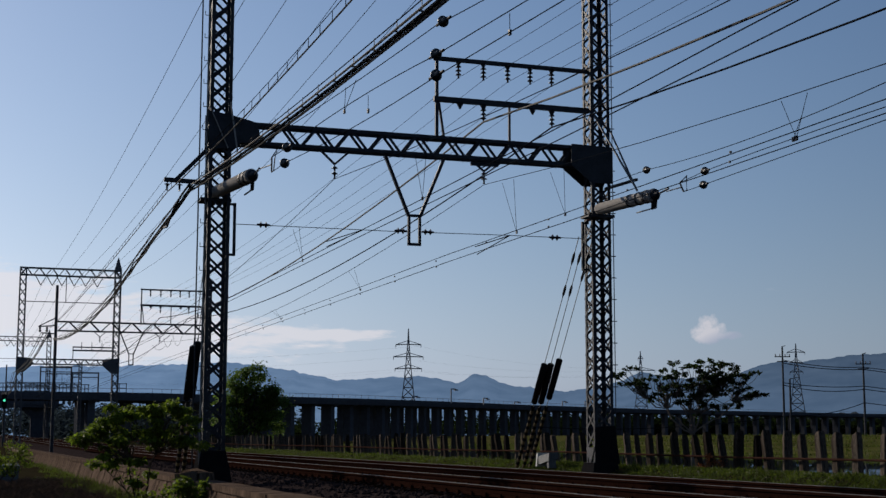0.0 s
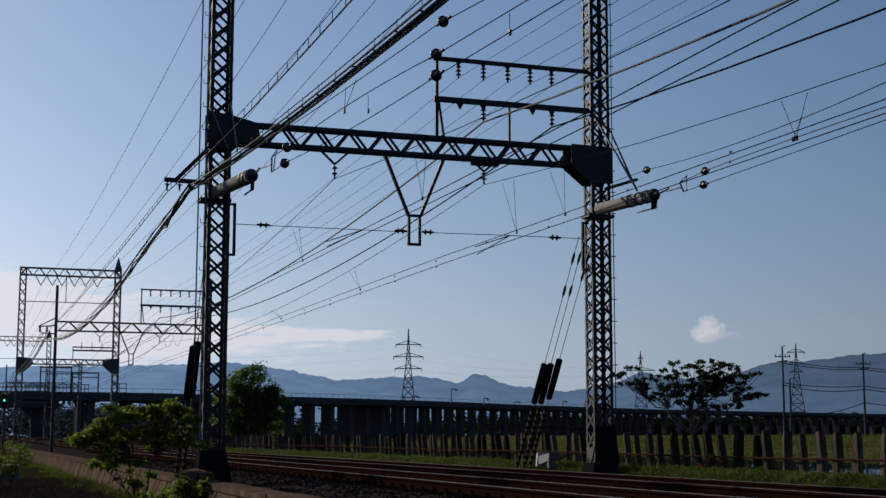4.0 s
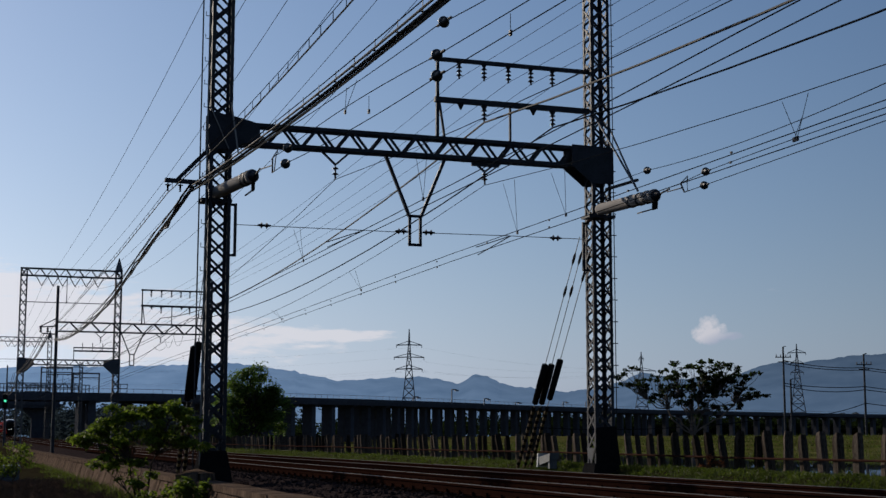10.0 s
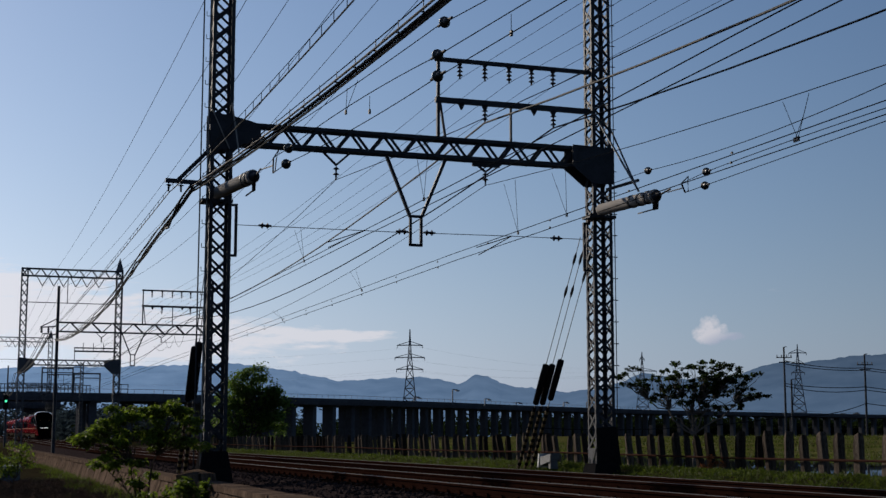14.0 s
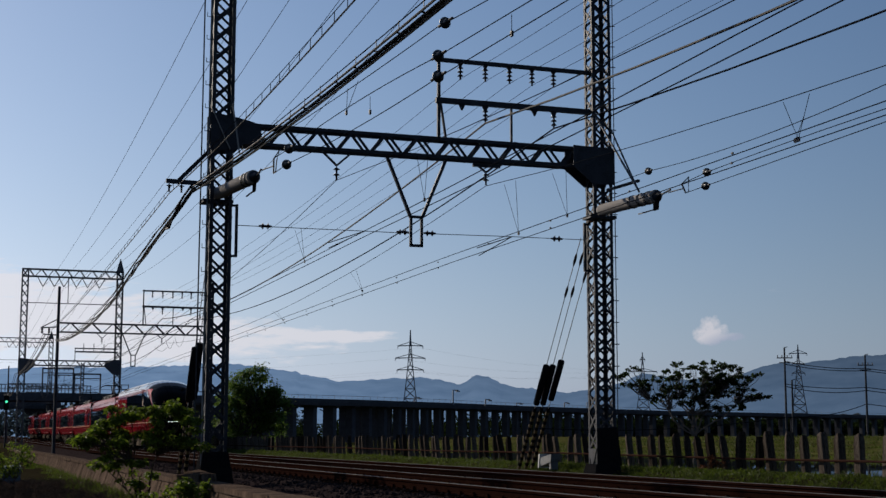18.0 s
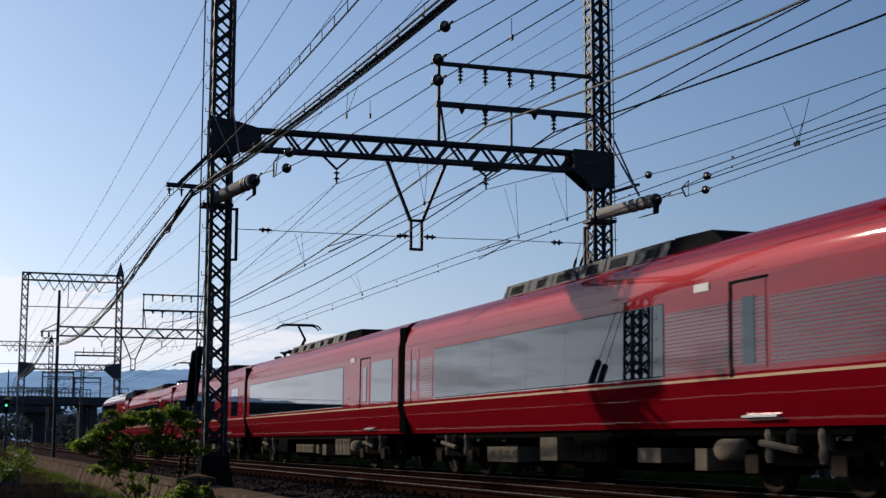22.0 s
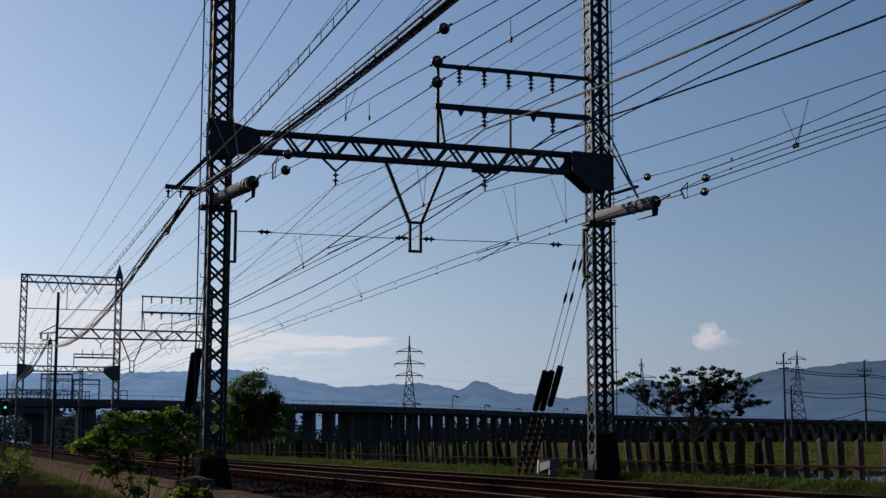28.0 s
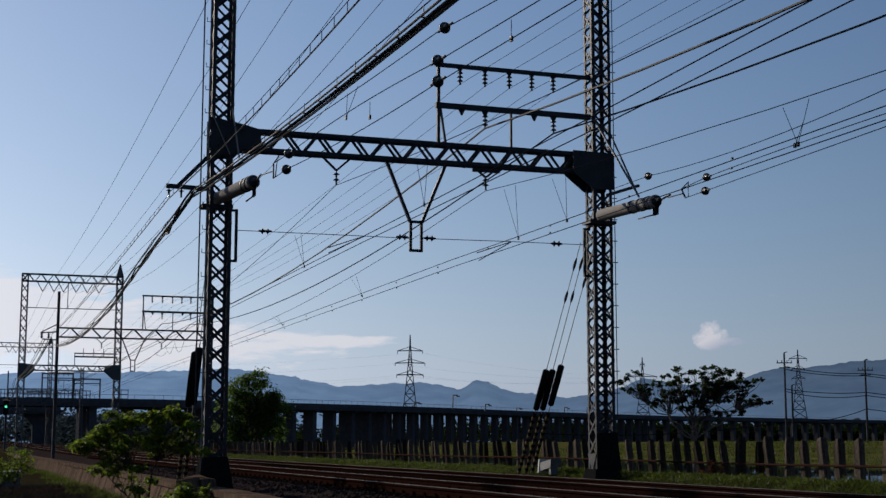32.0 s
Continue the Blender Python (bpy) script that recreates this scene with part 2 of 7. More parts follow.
# ---- mesh helpers ----
class Shape:
    """Collects vertices and faces of one mesh."""

    def __init__(self):
        self.v, self.f = [], []

    def quad(self, a, b, c, d):
        n = len(self.v)
        self.v += [tuple(a), tuple(b), tuple(c), tuple(d)]
        self.f.append((n, n + 1, n + 2, n + 3))
        return self

    def hexa(self, p):
        n = len(self.v)
        self.v += [tuple(q) for q in p]
        self.f += [tuple(n + i for i in q) for q in ((0, 3, 2, 1), (4, 5, 6, 7), (0, 1, 5, 4), (1, 2, 6, 5), (2, 3, 7, 6), (3, 0, 4, 7))]
        return self

    def box(self, x0, x1, y0, y1, z0, z1, m=None):
        p = [(x0, y0, z0), (x1, y0, z0), (x1, y1, z0), (x0, y1, z0), (x0, y0, z1), (x1, y0, z1), (x1, y1, z1), (x0, y1, z1)]
        return self.hexa([m @ Vector(q) for q in p] if m else p)

    def bar(self, a, b, w, h=None, up=(0, 0, 1)):
        """A square bar from a to b, w wide and h deep."""
        a, b = Vector(a), Vector(b)
        d = (b - a).normalized()
        s = d.cross(Vector(up))
        if s.length < 1e-4:
            s = d.cross(Vector((0, 1, 0)))
        s.normalize()
        u = s.cross(d)
        s, u = s * w / 2, u * (h or w) / 2
        return self.hexa([a - s - u, a + s - u, a + s + u, a - s + u, b - s - u, b + s - u, b + s + u, b - s + u])

    def tube(self, pts, r, n=6, r2=None, caps=True):
        """A round tube through pts; r may run to r2 at the far end."""
        pts = [Vector(p) for p in pts]
        base, k = len(self.v), len(pts)
        for i, p in enumerate(pts):
            d = (pts[min(i + 1, k - 1)] - pts[max(i - 1, 0)]).normalized()
            s = d.cross(Vector((0, 0, 1)))
            if s.length < 1e-3:
                s = d.cross(Vector((0, 1, 0)))
            s.normalize()
            u = s.cross(d)
            rr = r if r2 is None else r + (r2 - r) * i / (k - 1)
            for j in range(n):
                a = 2 * math.pi * j / n
                self.v.append(tuple(p + (s * math.cos(a) + u * math.sin(a)) * rr))
        for i in range(k - 1):
            for j in range(n):
                a, b = base + i * n + j, base + i * n + (j + 1) % n
                self.f.append((a, b, b + n, a + n))
        if caps:
            self.f.append(tuple(base + j for j in reversed(range(n))))
            self.f.append(tuple(base + (k - 1) * n + j for j in range(n)))
        return self

    def turned(self, axis_a, axis_b, prof, n=12):
        """A turned shape along the line a-b: prof holds (share of the line, radius)."""
        a, b = Vector(axis_a), Vector(axis_b)
        d = (b - a).normalized()
        s = d.cross(Vector((0, 0, 1)))
        if s.length < 1e-3:
            s = d.cross(Vector((0, 1, 0)))
        s.normalize()
        u = s.cross(d)
        base = len(self.v)
        for t, r in prof:
            p = a + (b - a) * t
            for j in range(n):
                g = 2 * math.pi * j / n
                self.v.append(tuple(p + (s * math.cos(g) + u * math.sin(g)) * max(r, 0.001)))
        for i in range(len(prof) - 1):
            for j in range(n):
                q, w = base + i * n + j, base + i * n + (j + 1) % n
                self.f.append((q, w, w + n, q + n))
        self.f.append(tuple(base + j for j in reversed(range(n))))
        self.f.append(tuple(base + (len(prof) - 1) * n + j for j in range(n)))
        return self

    def mesh(self, name, mat, smooth=False):
        me = bpy.data.meshes.new(name)
        me.from_pydata(self.v, [], self.f)
        if smooth:
            me.polygons.foreach_set("use_smooth", [True] * len(me.polygons))
        if mat:
            me.materials.append(mat)
        me.update()
        return me


def part(name, shape, mat, parent=None, label="", smooth=False):
    ob = new(name, shape.mesh(name, mat, smooth))
    ob.parent = parent
    return tagged(ob, label)


def thing(name, label, category, at=(0, 0, 0), group="", kind=""):
    ob = new(name)
    ob.empty_display_size = 0.2
    ob.matrix_basis = Matrix.Translation(at)
    return tagged(ob, label, category, group, kind)


def solid(name, shape, mat, label, category, group="", kind="", smooth=False):
    return tagged(part(name, shape, mat, None, "", smooth), label, category, group, kind)


# ---- ground ----
def smooth_step(a, b, x):
    t = min(1.0, max(0.0, (x - a) / (b - a)))
    return t * t * (3 - 2 * t)


NEAR_TRACK, FAR_TRACK = 8.3, 11.63


def grade(y):
    """The line climbs slightly in the distance."""
    return 0.0042 * (y - 100 + math.hypot(y - 100, 25)) / 2 - 0.0042 * (math.hypot(100, 25) - 100) / 2 if y < 460 else grade(459.9) * (1 - smooth_step(460, 800, y))


def ground_z(x, y):
    if x < 4.42:
        far = smooth_step(90, 160, y)
        return -0.78 * (1 - far) - 0.35 * far + 0.05 * noise.noise(Vector((x * 0.5, y * 0.3, 0)))
    if x < 13.9:
        return -0.30 + grade(y)
    z = -0.30 + grade(y) * (1 - smooth_step(13.9, 17.5, x)) + 0.30 * smooth_step(13.9, 15.2, x)
    z -= 0.55 * smooth_step(16.8, 18.5, x)
    z += 1.75 * smooth_step(46, 112, x)
    return z + 0.08 * noise.noise(Vector((x * 0.2, y * 0.2, 3.0))) * smooth_step(17, 25, x)


def build_ground():
    xs = [-4000, -2000, -900, -400, -200, -100, -50, -25, -12, -6, -3, -1, 1, 2, 3, 3.6, 4.2, 4.41, 4.43, 6, 9, 12, 13.8, 14.2, 14.6, 15, 15.6, 16.2, 16.8, 17.3, 17.9, 18.5,
          20, 22, 25, 28, 32, 36, 40, 44, 47, 50, 54, 59, 64, 76, 90, 105, 120, 150, 200, 300, 500, 900, 1800, 3000, 4600]
    ys = [-600, -200, -80, -40, -20] + list(range(-10, 61, 4)) + [66, 72, 80, 90, 100, 115, 130, 150, 180, 220, 280, 360, 500, 800, 1300, 2200, 3400, 4700]
    s = Shape()
    s.v = [(x, y, ground_z(x, y)) for y in ys for x in xs]
    n = len(xs)
    s.f = [(j * n + i, j * n + i + 1, (j + 1) * n + i + 1, (j + 1) * n + i) for j in range(len(ys) - 1) for i in range(n - 1)]
    ob = solid("ground", s, FIELD, "rough green field and dry brown soil beside the railway", "ground", kind="structure", smooth=True)
    ob.data.materials.append(SOIL)
    for p in ob.data.polygons:
        if p.center.x < 18.2 and p.center.y < 300:
            p.material_index = 1


build_ground()

# flooded paddies behind the fence, as still sheets set in the field
WATER_Z = -0.42
s = Shape()
s.box(18.9, 47.5, 8.0, 112.0, WATER_Z - 0.1, WATER_Z)
solid("water", s, WATER, "still water of a flooded paddy behind the fence", "water", kind="structure")


# ---- tracks ----
Y_NEAR, Y_FAR = 4.0, 450.0


def build_ballast():
    s = Shape()
    prof = [(4.86, -0.30), (5.9, -0.28), (6.6, -0.18), (9.6, -0.17), (9.95, -0.2), (10.3, -0.17), (13.4, -0.18), (14.3, -0.31)]
    ys = [Y_NEAR - 20, 0] + [4 + 1.5 * i for i in range(60)] + [100, 130, 170, 230, Y_FAR]
    for y in ys:
        for x, z in prof:
            s.v.append((x, y, z + grade(y) + 0.02 * noise.noise(Vector((x * 2, y * 2, 0)))))
    n = len(prof)
    s.f = [(j * n + i, j * n + i + 1, (j + 1) * n + i + 1, (j + 1) * n + i) for j in range(len(ys) - 1) for i in range(n - 1)]
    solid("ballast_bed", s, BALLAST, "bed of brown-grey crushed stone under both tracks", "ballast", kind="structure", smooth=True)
    rnd = random.Random(3)
    s = Shape()
    for _ in range(26000):
        x, y = rnd.uniform(5.8, 14.1), 10 + 48 * rnd.random() ** 1.6
        r = rnd.uniform(0.022, 0.05)
        z = -0.18 + rnd.uniform(-0.02, 0.02) - 0.1 * (1 - smooth_step(5.9, 6.6, x)) - 0.08 * smooth_step(13.3, 14.1, x)
        a = rnd.uniform(0, 6.28)
        c, d = math.cos(a) * r, math.sin(a) * r
        k = len(s.v)
        s.v += [(x + c, y + d, z), (x - d, y + c, z + r * 0.2), (x - c, y - d, z), (x + d, y - c, z - r * 0.2), (x + c * 0.3, y + d * 0.2, z + r * rnd.uniform(0.5, 1.0)), (x, y, z - r)]
        s.f += [(k, k + 1, k + 4), (k + 1, k + 2, k + 4), (k + 2, k + 3, k + 4), (k + 3, k, k + 4), (k + 1, k, k + 5), (k + 2, k + 1, k + 5), (k + 3, k + 2, k + 5), (k, k + 3, k + 5)]
    solid("ballast_stones", s, BALLAST, "loose crushed stones lying on the track bed", "ballast", kind="stuff")


build_ballast()


def rail_section(x):
    return [(x - 0.065, -0.150), (x + 0.065, -0.150), (x + 0.065, -0.138), (x + 0.012, -0.118), (x + 0.010, -0.050), (x + 0.034, -0.036), (x + 0.034, -0.006),
            (x + 0.026, 0.0), (x - 0.026, 0.0), (x - 0.034, -0.006), (x - 0.034, -0.036), (x - 0.010, -0.050), (x - 0.012, -0.118), (x - 0.065, -0.138)]


def build_rail(x, group):
    s, top = Shape(), Shape()
    sec = rail_section(x)
    n = len(sec)
    ys = [Y_NEAR - 24, 40, 60, 75, 90, 105, 120, 140, 165, 200, 260, Y_FAR]
    for y in ys:
        s.v += [(a, y, b + grade(y)) for a, b in sec]
    k = n * (len(ys) - 1)
    s.f = [(j * n + i, j * n + (i + 1) % n, j * n + n + (i + 1) % n, j * n + n + i) for j in range(len(ys) - 1) for i in range(n)] + [tuple(reversed(range(n))), tuple(range(k, k + n))]
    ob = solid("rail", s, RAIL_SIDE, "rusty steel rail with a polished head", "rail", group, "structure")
    for a, b in zip(ys, ys[1:]):
        top.hexa([(x + d, y, z + grade(y)) for z in (-0.002, 0.003) for d, y in ((-0.027, a), (0.027, a), (0.027, b), (-0.027, b))])
    part("rail_head", top, RAIL_TOP, ob, "bright worn running surface")


for c in (NEAR_TRACK, FAR_TRACK):
    for sgn in (-1, 1):
        build_rail(c + sgn * 0.75, "rails of the two tracks")


def build_sleepers():
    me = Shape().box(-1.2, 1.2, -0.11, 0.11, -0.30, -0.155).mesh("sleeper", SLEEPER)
    clip = Shape().box(-0.03, 0.03, -0.05, 0.05, -0.155, -0.118).tube([(0, 0, -0.12), (0, 0, -0.095)], 0.018, 6).mesh("rail_clip", RAIL_SIDE)
    for c in (NEAR_TRACK, FAR_TRACK):
        for i in range(130):
            y = 9.0 + i * 0.62
            ob = new("sleeper", me)
            ob.matrix_basis = pose(c, y, grade(y))
            tagged(ob, "dusty brown railway sleeper bedded in crushed stone", "sleeper", "sleepers of the two tracks")
            if i > 70:
                continue
            for x in (-0.82, -0.68, 0.68, 0.82):
                cl = new("rail_clip", clip)
                cl.parent = ob
                cl.matrix_basis = pose(x, 0, 0)


# ---- retaining wall on the near side ----
def build_wall():
    s = Shape()
    s.hexa([(4.22, 10, -0.95), (4.86, 10, -0.95), (4.86, 150, -0.95), (4.22, 150, -0.95), (4.44, 10, -0.24), (4.86, 10, -0.24), (4.86, 150, -0.24), (4.44, 150, -0.24)])
    wall = solid("retaining_wall", s, CONCRETE, "stained sloping concrete retaining wall below the track", "wall", kind="structure")
    rnd = random.Random(5)
    y = 10.0
    while y < 150:
        l = 1.9
        d = rnd.uniform(-0.012, 0.012)
        c = Shape().box(4.40 + d, 4.90 + d, y, y + l - 0.02, -0.24, -0.13 + d * 0.5)
        part("coping_stone", c, CONCRETE, wall)
        y += l
    y = 14.0
    while y < 110:
        y += rnd.choice((0.9, 1.3, 2.1, 2.6))
        b = Shape().bar((4.20, y, -0.95), (4.415, y, -0.26), 0.05, 0.012, up=(1, 0, 0))
        part("wall_rib", b, CONCRETE, wall)


build_wall()


# ---- lattice portals ----
def insulator(parent, x, y, z, h=0.42, r=0.075, n=3):
    """A hanging string of glazed sheds under a short stem; z is its top."""
    prof = [(0.0, 0.012), (0.18, 0.012)]
    for i in range(n):
        t = 0.2 + 0.72 * i / n
        prof += [(t, 0.02), (t + 0.03, r * 0.55), (t + 0.12, r), (t + 0.15, 0.025)]
    prof += [(0.94, 0.02), (1.0, 0.03)]
    return part("insulator", Shape().turned((x, y, z), (x, y, z - h), prof, 10), PORCELAIN, parent, "dark glazed porcelain insulator", True)


def lattice_column(parent, x, y, z0, z1, w=0.48, steel=STEEL, pitch=0.44, leg=0.075, split=False):
    h = w / 2
    for dx in (-1, 1):
        for dy in (-1, 1):
            s = Shape()
            cx, cy = x + dx * h, y + dy * h
            s.box(min(cx, cx - dx * leg), max(cx, cx - dx * leg), cy - 0.006, cy + 0.006, z0, z1)
            s.box(cx - 0.006, cx + 0.006, min(cy - dy * 0.006, cy - dy * leg), max(cy - dy * 0.006, cy - dy * leg), z0, z1)
            part("leg", s, steel, parent)
    n = max(2, int((z1 - z0) / pitch))
    for face in range(4):
        s = Shape()
        for i in range(n):
            a, b = z0 + (z1 - z0) * i / n, z0 + (z1 - z0) * (i + 1) / n
            for p, q in (((-h, a), (h, b)), ((h, a), (-h, b))):
                lay = h - 0.012 if p[0] < 0 else h + 0.0
                if face == 0 and split and b < 10.0:
                    part("lacing_bar", Shape().bar((x + p[0], y - lay, p[1]), (x + q[0], y - lay, q[1]), 0.055, 0.008, up=(0, 1, 0)), steel, parent)
                elif face == 2 and split and x > 10 and b < 7.0:
                    part("lacing_bar", Shape().bar((x - lay, y + p[0], p[1]), (x - lay, y + q[0], q[1]), 0.055, 0.008, up=(1, 0, 0)), steel, parent)
                elif face == 0:
                    s.bar((x + p[0], y - lay, p[1]), (x + q[0], y - lay, q[1]), 0.055, 0.008, up=(0, 1, 0))
                elif face == 1:
                    s.bar((x + p[0], y + lay, p[1]), (x + q[0], y + lay, q[1]), 0.055, 0.008, up=(0, 1, 0))
                elif face == 2:
                    s.bar((x - lay, y + p[0], p[1]), (x - lay, y + q[0], q[1]), 0.055, 0.008, up=(1, 0, 0))
                else:
                    s.bar((x + lay, y + p[0], p[1]), (x + lay, y + q[0], q[1]), 0.055, 0.008, up=(1, 0, 0))
        if s.v:
            tagged(part("lacing", s, steel, parent), kind="stuff")


def lattice_beam(parent, x0, x1, y, z0, z1, w=0.44, steel=STEEL, pitch=0.5, c=0.085, lace=0.06, split=False):
    h = w / 2
    for dy in (-1, 1):
        for z in (z0, z1):
            s = Shape()
            zz = z + (c if z == z0 else -c)
            s.box(x0, x1, y + dy * h - 0.006, y + dy * h + 0.006, min(z, zz), max(z, zz))
            s.box(x0, x1, y + dy * h - (c if dy > 0 else -0.006), y + dy * h + (c if dy < 0 else -0.006), z - 0.006, z + 0.006)
            part("chord", s, steel, parent)
    n = int((x1 - x0) / pitch)
    for dy in (-1, 1):
        s = Shape()
        for i in range(n):
            a, b = x0 + (x1 - x0) * i / n, x0 + (x1 - x0) * (i + 1) / n
            m = (a + b) / 2
            for p, q, d in ((a, m, 0.012), (m, b, 0.022)):
                za, zb = (z0, z1) if d == 0.012 else (z1, z0)
                t = Shape() if split and dy < 0 else s
                t.bar((p, y + dy * (h - d), za), (q, y + dy * (h - d), zb), lace, 0.008, up=(0, 1, 0))
                if t is not s:
                    part("lacing_bar", t, steel, parent)
        if s.v:
            tagged(part("lacing", s, steel, parent), kind="stuff")
    for z in (z0 + 0.016, z1 - 0.016):
        s = Shape()
        for i in range(n):
            a, b = x0 + (x1 - x0) * i / n, x0 + (x1 - x0) * (i + 1) / n
            m = (a + b) / 2
            s.bar((a, y - h, z), (m, y + h, z), 0.04, 0.006)
            s.bar((m, y + h, z), (b, y - h, z), 0.04, 0.006)
        tagged(part("lacing", s, steel, parent), kind="stuff")


def gusset(parent, pts, y0, y1, steel=STEEL):
    """Plates on both faces of a joint: pts is the outline in x and z."""
    for y in (y0, y1):
        s = Shape()
        n = len(pts)
        s.v = [(x, y - 0.008, z) for x, z in pts] + [(x, y + 0.008, z) for x, z in pts]
        s.f = [tuple(range(n)), tuple(reversed(range(n, 2 * n)))] + [(i, n + i, n + (i + 1) % n, (i + 1) % n) for i in range(n)]
        part("gusset_plate", s, steel, parent, "solid dark steel joint plate")


XL, XR, YP = 5.16, 14.37, 30.96
BEAM0, BEAM1 = 7.20, 7.70


def hanger_v(parent, x, y, z, w, d, steel):
    """A small steel V under the beam."""
    s = Shape()
    s.bar((x - w, y, z), (x, y, z - d), 0.045)
    s.bar((x + w, y, z), (x, y, z - d), 0.045)
    part("hanger", s, steel, parent)


def long_hanger(parent, y, steel):
    """The long V between the tracks, with its loop for the steady wires."""
    s = Shape()
    s.bar((9.01, y, BEAM0), (9.59, y, 5.80), 0.07)
    s.bar((10.45, y, BEAM0), (9.87, y, 5.80), 0.07)
    part("hanger", s, steel, parent)
    s = Shape()
    s.box(9.57, 9.63, y - 0.03, y + 0.03, 5.13, 5.82).box(9.83, 9.89, y - 0.03, y + 0.03, 5.13, 5.82)
    s.box(9.57, 9.89, y - 0.03, y + 0.03, 5.11, 5.17).box(9.57, 9.89, y - 0.03, y + 0.03, 5.78, 5.84)
    part("hanger_loop", s, steel, parent)


def cross_arms(parent, y, steel, x_end=XR, up=0.0):
    hi, lo = 9.60 + up, 8.62 + up
    s = Shape().bar((10.27, y, BEAM1), (10.27, y, hi + 0.06), 0.07)
    s.bar((10.45, y, BEAM1), (10.32, y, lo - 0.07), 0.05)
    part("arm_post", s, steel, parent)
    part("cross_arm", Shape().bar((10.2, y, hi), (x_end, y, hi), 0.09), steel, parent)
    part("cross_arm", Shape().bar((10.2, y, lo), (x_end, y, lo), 0.12), steel, parent)
    part("strut", Shape().bar((12.1, y, BEAM1), (12.1, y, lo), 0.05), steel, parent)
    for x in (10.81, 11.44, 12.06, 12.64, 13.2):
        insulator(parent, x, y, hi - 0.04, 0.40, 0.075, 3)
        part("bracket", Shape().turned((x, y, hi - 0.02), (x, y, hi - 0.14), [(0, 0.085), (1, 0.02)], 8), steel, parent)
    for x in (11.44, 13.2):
        insulator(parent, x, y, lo - 0.06, 0.42, 0.075, 3)
    for x in (10.85, 11.44, 12.7, 13.2):
        part("bracket", Shape().turned((x, y, lo - 0.05), (x, y, lo - 0.2), [(0, 0.095), (1, 0.02)], 8), steel, parent)


def main_portal():
    p = thing("catenary_portal", "dark riveted lattice steel portal spanning two railway tracks", "portal", (0, 0, 0), "catenary portals")
    lattice_column(p, XL, YP, 0.2, 16.2, split=True)
    lattice_column(p, XR, YP, 0.0, 16.2, split=True)
    lattice_beam(p, XL + 0.24, XR - 0.24, YP, BEAM0, BEAM1, w=0.34, pitch=0.77, c=0.078, lace=0.065, split=True)
    gusset(p, [(XL - 0.27, 7.02), (XL + 0.32, 7.06), (XL + 0.46, 7.2), (XL + 0.86, 7.2), (XL + 0.86, 7.66), (XL + 0.55, 7.74), (XL + 0.27, 7.80), (XL - 0.27, 7.88)], YP - 0.262, YP + 0.262)
    gusset(p, [(XR - 0.78, 7.2), (XR - 0.27, 6.80), (XR + 0.28, 6.80), (XR + 0.28, 7.70), (XR - 0.78, 7.72)], YP - 0.262, YP + 0.262)
    def frustum(x, z0, z1, a, b):
        return Shape().hexa([(x - a, YP - a, z0), (x + a, YP - a, z0), (x + a, YP + a, z0), (x - a, YP + a, z0), (x - b, YP - b, z1), (x + b, YP - b, z1), (x + b, YP + b, z1), (x - b, YP + b, z1)])
    s = frustum(XL, -0.32, 0.44, 0.40, 0.265)
    part("footing", s, BLACK, p, "black concrete footing")
    s = frustum(XR, -0.32, 0.14, 0.40, 0.30)
    part("footing", s, BLACK, p, "dark footing in the grass")
    plate = Shape()
    plate.hexa([(XR - 0.25, YP - 0.275, 0.1), (XR + 0.38, YP - 0.275, 0.1), (XR + 0.38, YP - 0.263, 0.1), (XR - 0.25, YP - 0.263, 0.1), (XR - 0.25, YP - 0.275, 0.97), (XR + 0.26, YP - 0.275, 1.0), (XR + 0.26, YP - 0.263, 1.0), (XR - 0.25, YP - 0.263, 0.97)])
    part("base_plate", plate, BLACK, p, "black base plate")
    part("base_plate", Shape().hexa([(XR - 0.262, YP - 0.04, 0.14), (XR - 0.25, YP - 0.04, 0.14), (XR - 0.25, YP + 0.04, 0.14), (XR - 0.262, YP + 0.04, 0.14), (XR - 0.262, YP - 0.24, 0.5), (XR - 0.25, YP - 0.24, 0.5), (XR - 0.25, YP + 0.24, 0.5), (XR - 0.262, YP + 0.24, 0.5)]), STEEL, p)
    cross_arms(p, YP, STEEL, XR - 0.2)
    hanger_v(p, 7.82, YP, BEAM0, 0.33, 0.30, STEEL)
    insulator(p, 7.82, YP, 6.92, 0.36, 0.08, 2)
    part("hanger_bar", Shape().bar((11.12, YP, 7.12), (11.8, YP, 7.12), 0.07), STEEL, p)
    hanger_v(p, 11.45, YP, 7.12, 0.2, 0.16, STEEL)
    insulator(p, 11.45, YP, 7.0, 0.34, 0.08, 2)
    long_hanger(p, YP, STEEL)
    # frame on the near column for the steady wire, and the same on the far one
    for x, sg in ((XL + 0.24, 1), (XR - 0.24, -1)):
        s = Shape().bar((x, YP, 5.85), (x + sg * 0.16, YP, 5.85), 0.05).bar((x, YP, 4.72), (x + sg * 0.16, YP, 4.72), 0.05)
        s.bar((x + sg * 0.15, YP, 4.70), (x + sg * 0.15, YP, 5.88), 0.06)
        part("steady_frame", s, STEEL, p)
    # arm that carries the cables on the outer side
    s = Shape().bar((3.98, YP, 6.32), (XL - 0.2, YP, 6.30), 0.09)
    s.bar((4.25, YP, 6.34), (XL - 0.22, YP, 7.08), 0.085)
    part("cable_arm", s, STEEL, p)
    for x in (4.05, 4.32, 4.55):
        insulator(p, x, YP, 6.28, 0.2, 0.07, 1)
